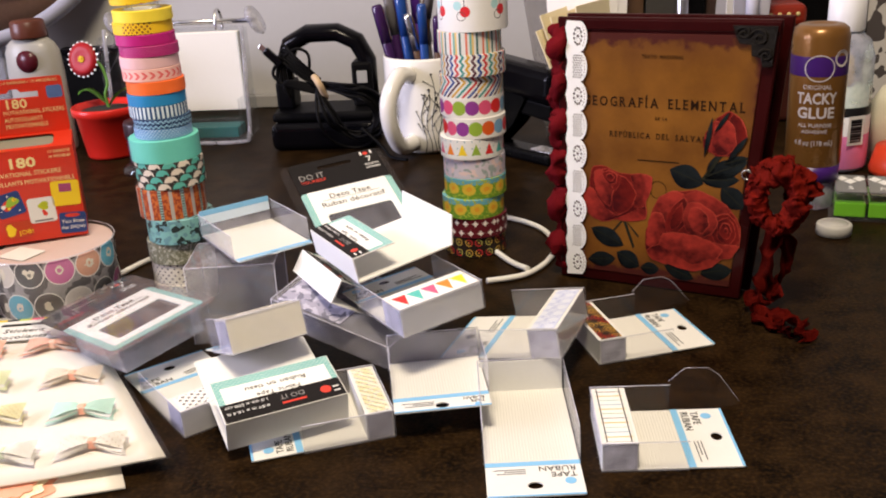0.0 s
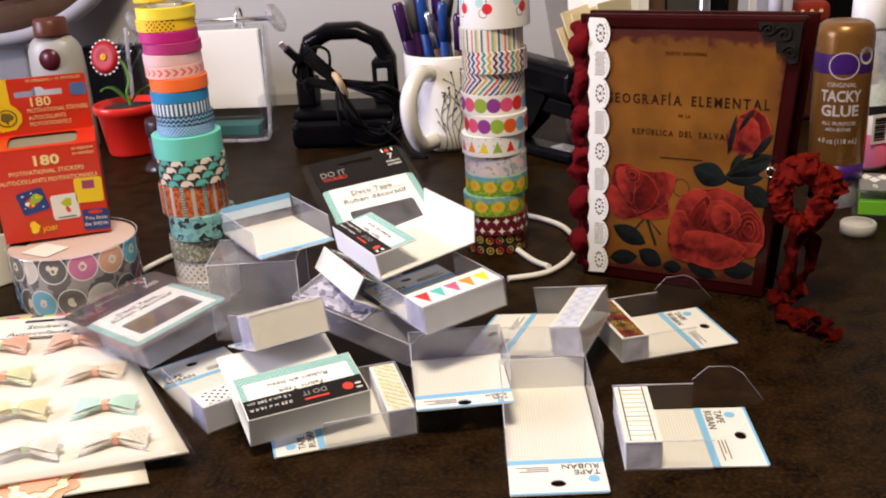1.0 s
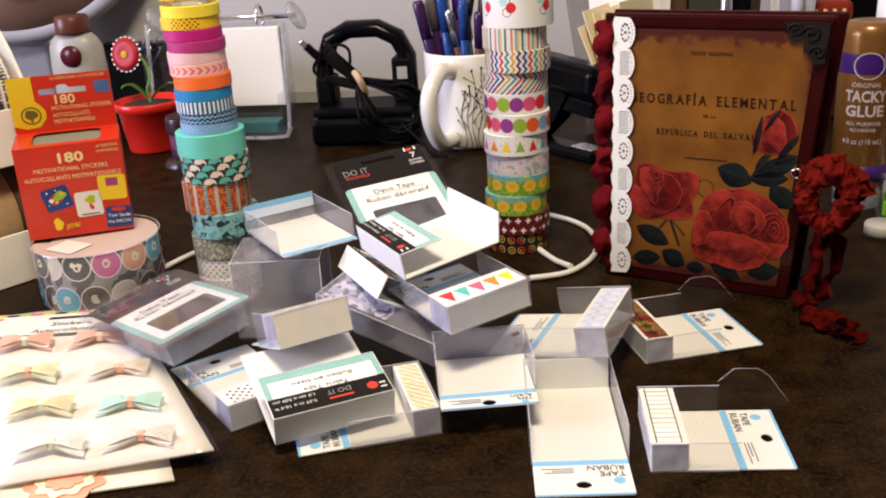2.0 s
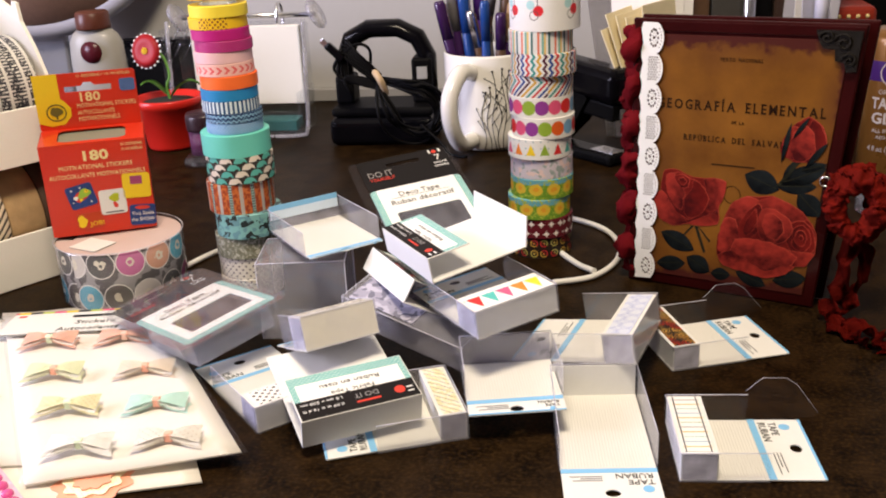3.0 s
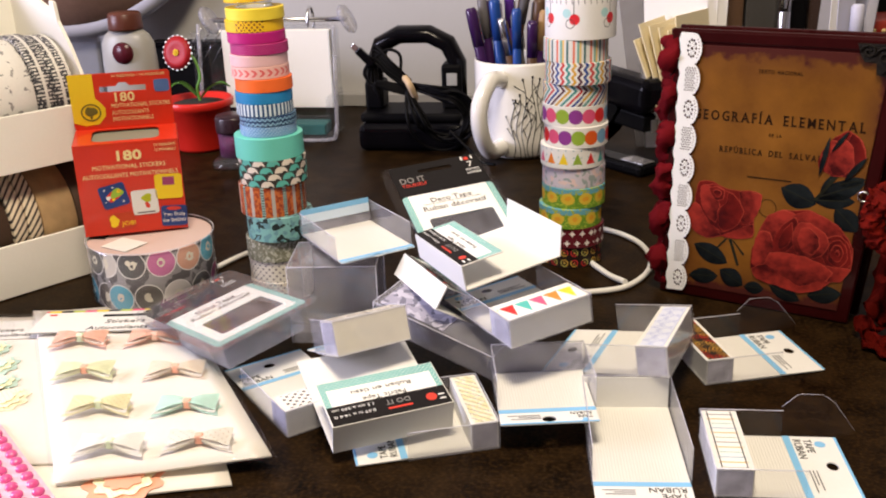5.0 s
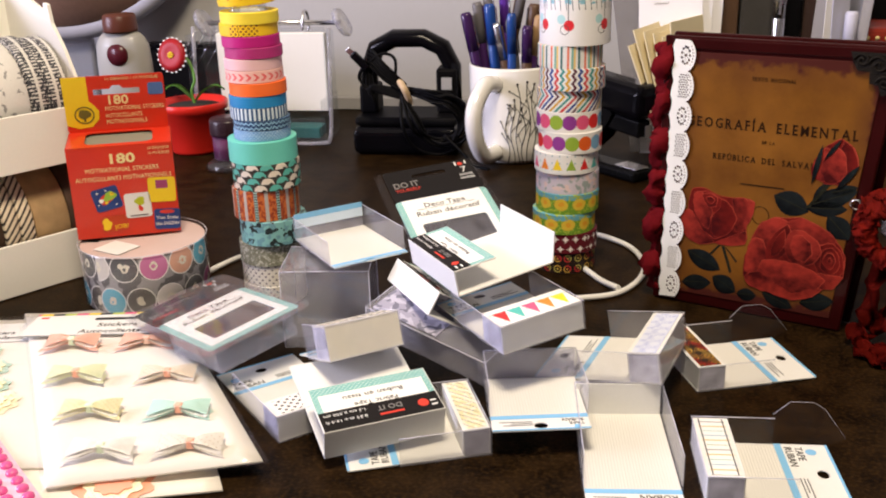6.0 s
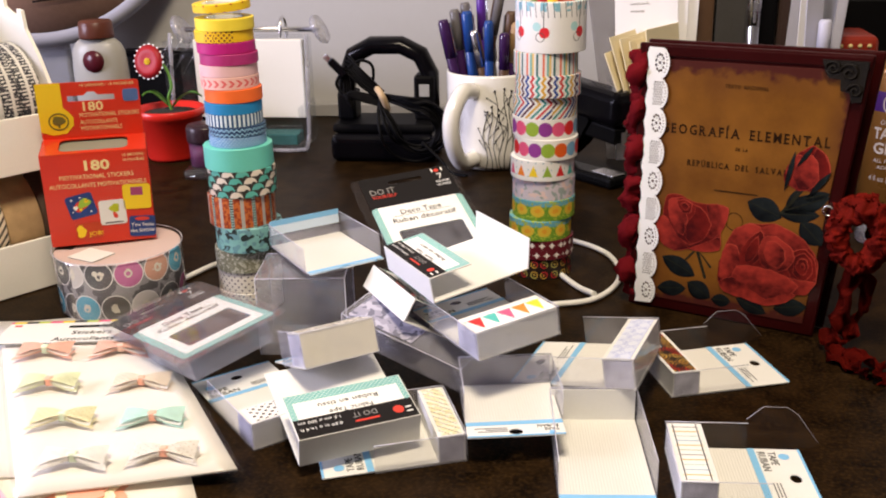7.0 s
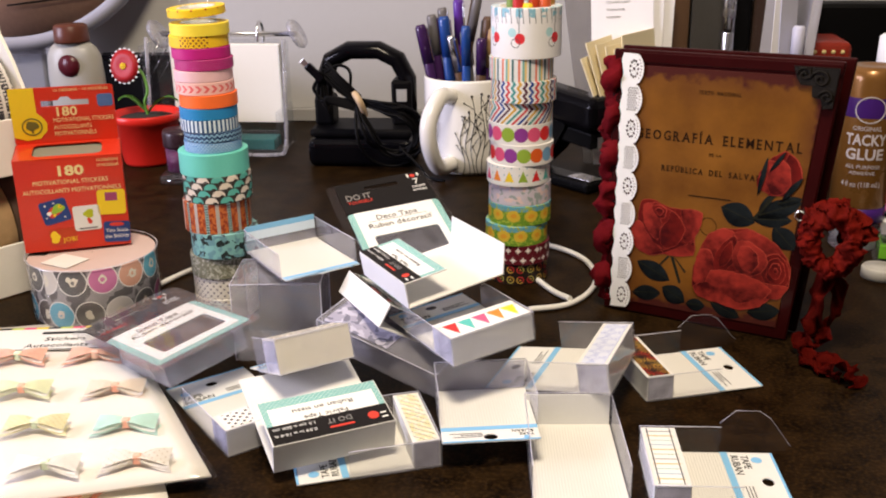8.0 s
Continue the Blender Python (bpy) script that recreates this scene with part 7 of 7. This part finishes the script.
em2 = part("emblem_script", tube(curve_points([(-0.0105, -0.001, 0.0002), (-0.006, 0.004, 0.0002), (-0.005, -0.003, 0.0002), (-0.001, 0.002, 0.0002), (0.001, -0.001, 0.0002), (0.004, 0.003, 0.0002), (0.006, 0.0, 0.0002), (0.011, 0.004, 0.0002)], 6), 0.0011, 6), PALE_INK, glue)
for v in em2.data.vertices:
    a = v.co.x / R
    v.co.x, v.co.z = math.sin(a) * (R + v.co.z), math.cos(a) * (R + v.co.z) - R
em2.matrix_local = em.matrix_local.copy()
o, tx = on_glue(48, 0.1215, 0.0003)
sp = part("round_sticker", outline(ellipse(0, 0, 0.0065, 0.0065, 24), 0, 0.0003), PALE_INK, glue)
for v in sp.data.vertices:
    a = v.co.x / R
    v.co.x, v.co.z = math.sin(a) * (R + v.co.z), math.cos(a) * (R + v.co.z) - R
sp.matrix_local = basis(o, tx, (0, 0, 1))

# bottle behind the glue
TEAL_GLASS = clear_film("pale_green_plastic", (0.8, 0.9, 0.86), 0.3, 0.1)
b2 = thing("spray_bottle", pose(0.3085, 0.2, 0), "pale green clear bottle with white cap and pink label", "bottle")
part("body", closed([(0.0245, 0.0005), (0.0258, 0.003), (0.0258, 0.100), (0.022, 0.114), (0.0135, 0.122)], 40), TEAL_GLASS, b2, "pale green clear plastic")
part("liquid", closed([(0.0238, 0.004), (0.0238, 0.074)], 32), surface("milky_liquid", (0.84, 0.82, 0.76), 0.4), b2, "milky liquid")
part("amber_tube", closed([(0.007, 0.0745), (0.011, 0.078), (0.009, 0.098), (0.004, 0.103)], 20), surface("amber_plastic", (0.6, 0.35, 0.08), 0.3, vary=0.2), b2, "amber dip tube fitting")
part("label", lathe([(0.0261, 0.004), (0.0263, 0.005), (0.0263, 0.058), (0.0261, 0.059)], 40, uv=True), surface("pink_label", PINK, 0.4, uv=True, pattern=lambda nt, u, v, z, vec: blend(nt, v.gt(51), blend(nt, v.gt(34), (0.9, 0.26, 0.5), (0.88, 0.87, 0.86)), BLACK)), b2, "pink, white and black label")
part("cap", closed([(0.0155, 0.1225), (0.016, 0.124), (0.0155, 0.152), (0.0125, 0.1545)], 32), surface("white_cap", (0.78, 0.78, 0.8), 0.35, vary=0.03), b2, "white cap")
bc_ = part("bar_code", box(-0.008, 0.008, 0, 0.0003, 0.0, 0.026), CARD, b2, "white bar code label")
bc_.matrix_local = Matrix.Translation((0.0085, -0.0262, 0.026)) @ pose(0, 0, 0, 0, 0, 22)
for i in range(10):
    q = part("bar", box(-0.0055, 0.0055, -0.0004, -0.0001, 0.003 + i * 0.0021, 0.0041 + i * 0.0021 + 0.0003 * (i % 3)), INK, bc_)

po = thing("pill_organiser", basis((0.2695, 0.053, 0.0004), (0.037, -0.0085, 0), (0.0125, 0.037, 0)), "clear pill organiser with green boxes, lettered lids", "pill organiser")
part("tray", outline(rounded(-0.002, 0.127, -0.002, 0.050, 0.003), 0, 0.002), ACRYLIC, po)
GREEN_PL = surface("green_plastic", (0.16, 0.46, 0.03), 0.25, vary=0.1, coat=0.4)
GREY_LID = surface("grey_lid_print", (0.2, 0.2, 0.2), 0.35, vary=0.1)
for i, ch in enumerate("SMTWT"):
    x0 = 0.002 + i * 0.0245
    part("compartment", box(x0, x0 + 0.0225, 0.001, 0.047, 0.002, 0.0135, 0.001), GREEN_PL, po, "green compartment")
    part("clear_wall", box(x0 - 0.0008, x0 + 0.0233, 0.0, 0.048, 0.0136, 0.021, 0.0012), ACRYLIC, po)
    ld = part("lid", box(x0, x0 + 0.0225, 0.002, 0.047, 0.0212, 0.0225, 0.0005), GREY_LID, po, "grey and white lid")
    for k, (a, b) in enumerate(((0.005, 0.036), (0.0112, 0.0285), (0.0178, 0.036))):
        d = part("diamond", outline([(x0 + a - 0.0048, b), (x0 + a, b - 0.007), (x0 + a + 0.0048, b), (x0 + a, b + 0.007)], 0.0226, 0.0228), WHITE_INK, ld)
    lettering(ch, 0.0105, (x0 + 0.0112, 0.008, 0.0227), UX, UY, WHITE_INK, ld)
wc = thing("bottle_cap", pose(0.2635, 0.020, 0.0004), "small white translucent bottle cap lying on the desk", "cap")
CAPW = surface("milky_white_plastic", (0.46, 0.45, 0.42), 0.4, vary=0.05)
part("skirt", lathe([(0.012, 0.0), (0.0127, 0.0005), (0.0127, 0.0075), (0.0118, 0.0085), (0.0105, 0.0085), (0.0100, 0.0078)], 40), CAPW, wc)
part("top", closed([(0.0108, 0.0078), (0.0108, 0.0084)], 36), CAPW, wc)
sp = thing("cream_jar", pose(0.365, 0.215, 0), "cream plastic jar with a red tray before it", "jar")
part("body", closed([(0.02, 0.0005), (0.024, 0.004), (0.024, 0.055), (0.016, 0.068)], 32), surface("cream_plastic", (0.7, 0.66, 0.52), 0.4), sp)
rl = part("red_lid", closed([(0.026, 0.002), (0.027, 0.006), (0.022, 0.026)], 32), surface("bright_red_plastic", (0.6, 0.05, 0.015), 0.35), sp)
rl.location = (-0.008, -0.045, 0)
fr = thing("photo_frame", pose(0.455, 0.395, 0, -12, 0, -14), "dark framed picture of pale and dark shapes", "picture frame")
pf = part("frame", outline([(-0.08, 0), (0.1, 0), (0.1, 0.24), (-0.08, 0.24)], -0.006, 0.006, [[(-0.07, 0.012), (0.09, 0.012), (0.09, 0.228), (-0.07, 0.228)]]), BLACK_PLASTIC, fr)
for v in pf.data.vertices:
    v.co = (v.co.x, -v.co.z, v.co.y)
part("picture", box(-0.07, 0.09, 0.0, 0.003, 0.012, 0.228), surface("faded_picture", WHITE, 0.4, pattern=lambda nt, x, y, z, vec: blend(nt, noise_q(nt, vec, 30, 2).gt(0.52), (0.5, 0.48, 0.46), (0.06, 0.05, 0.05))), fr)
fr.location.z = 0.002
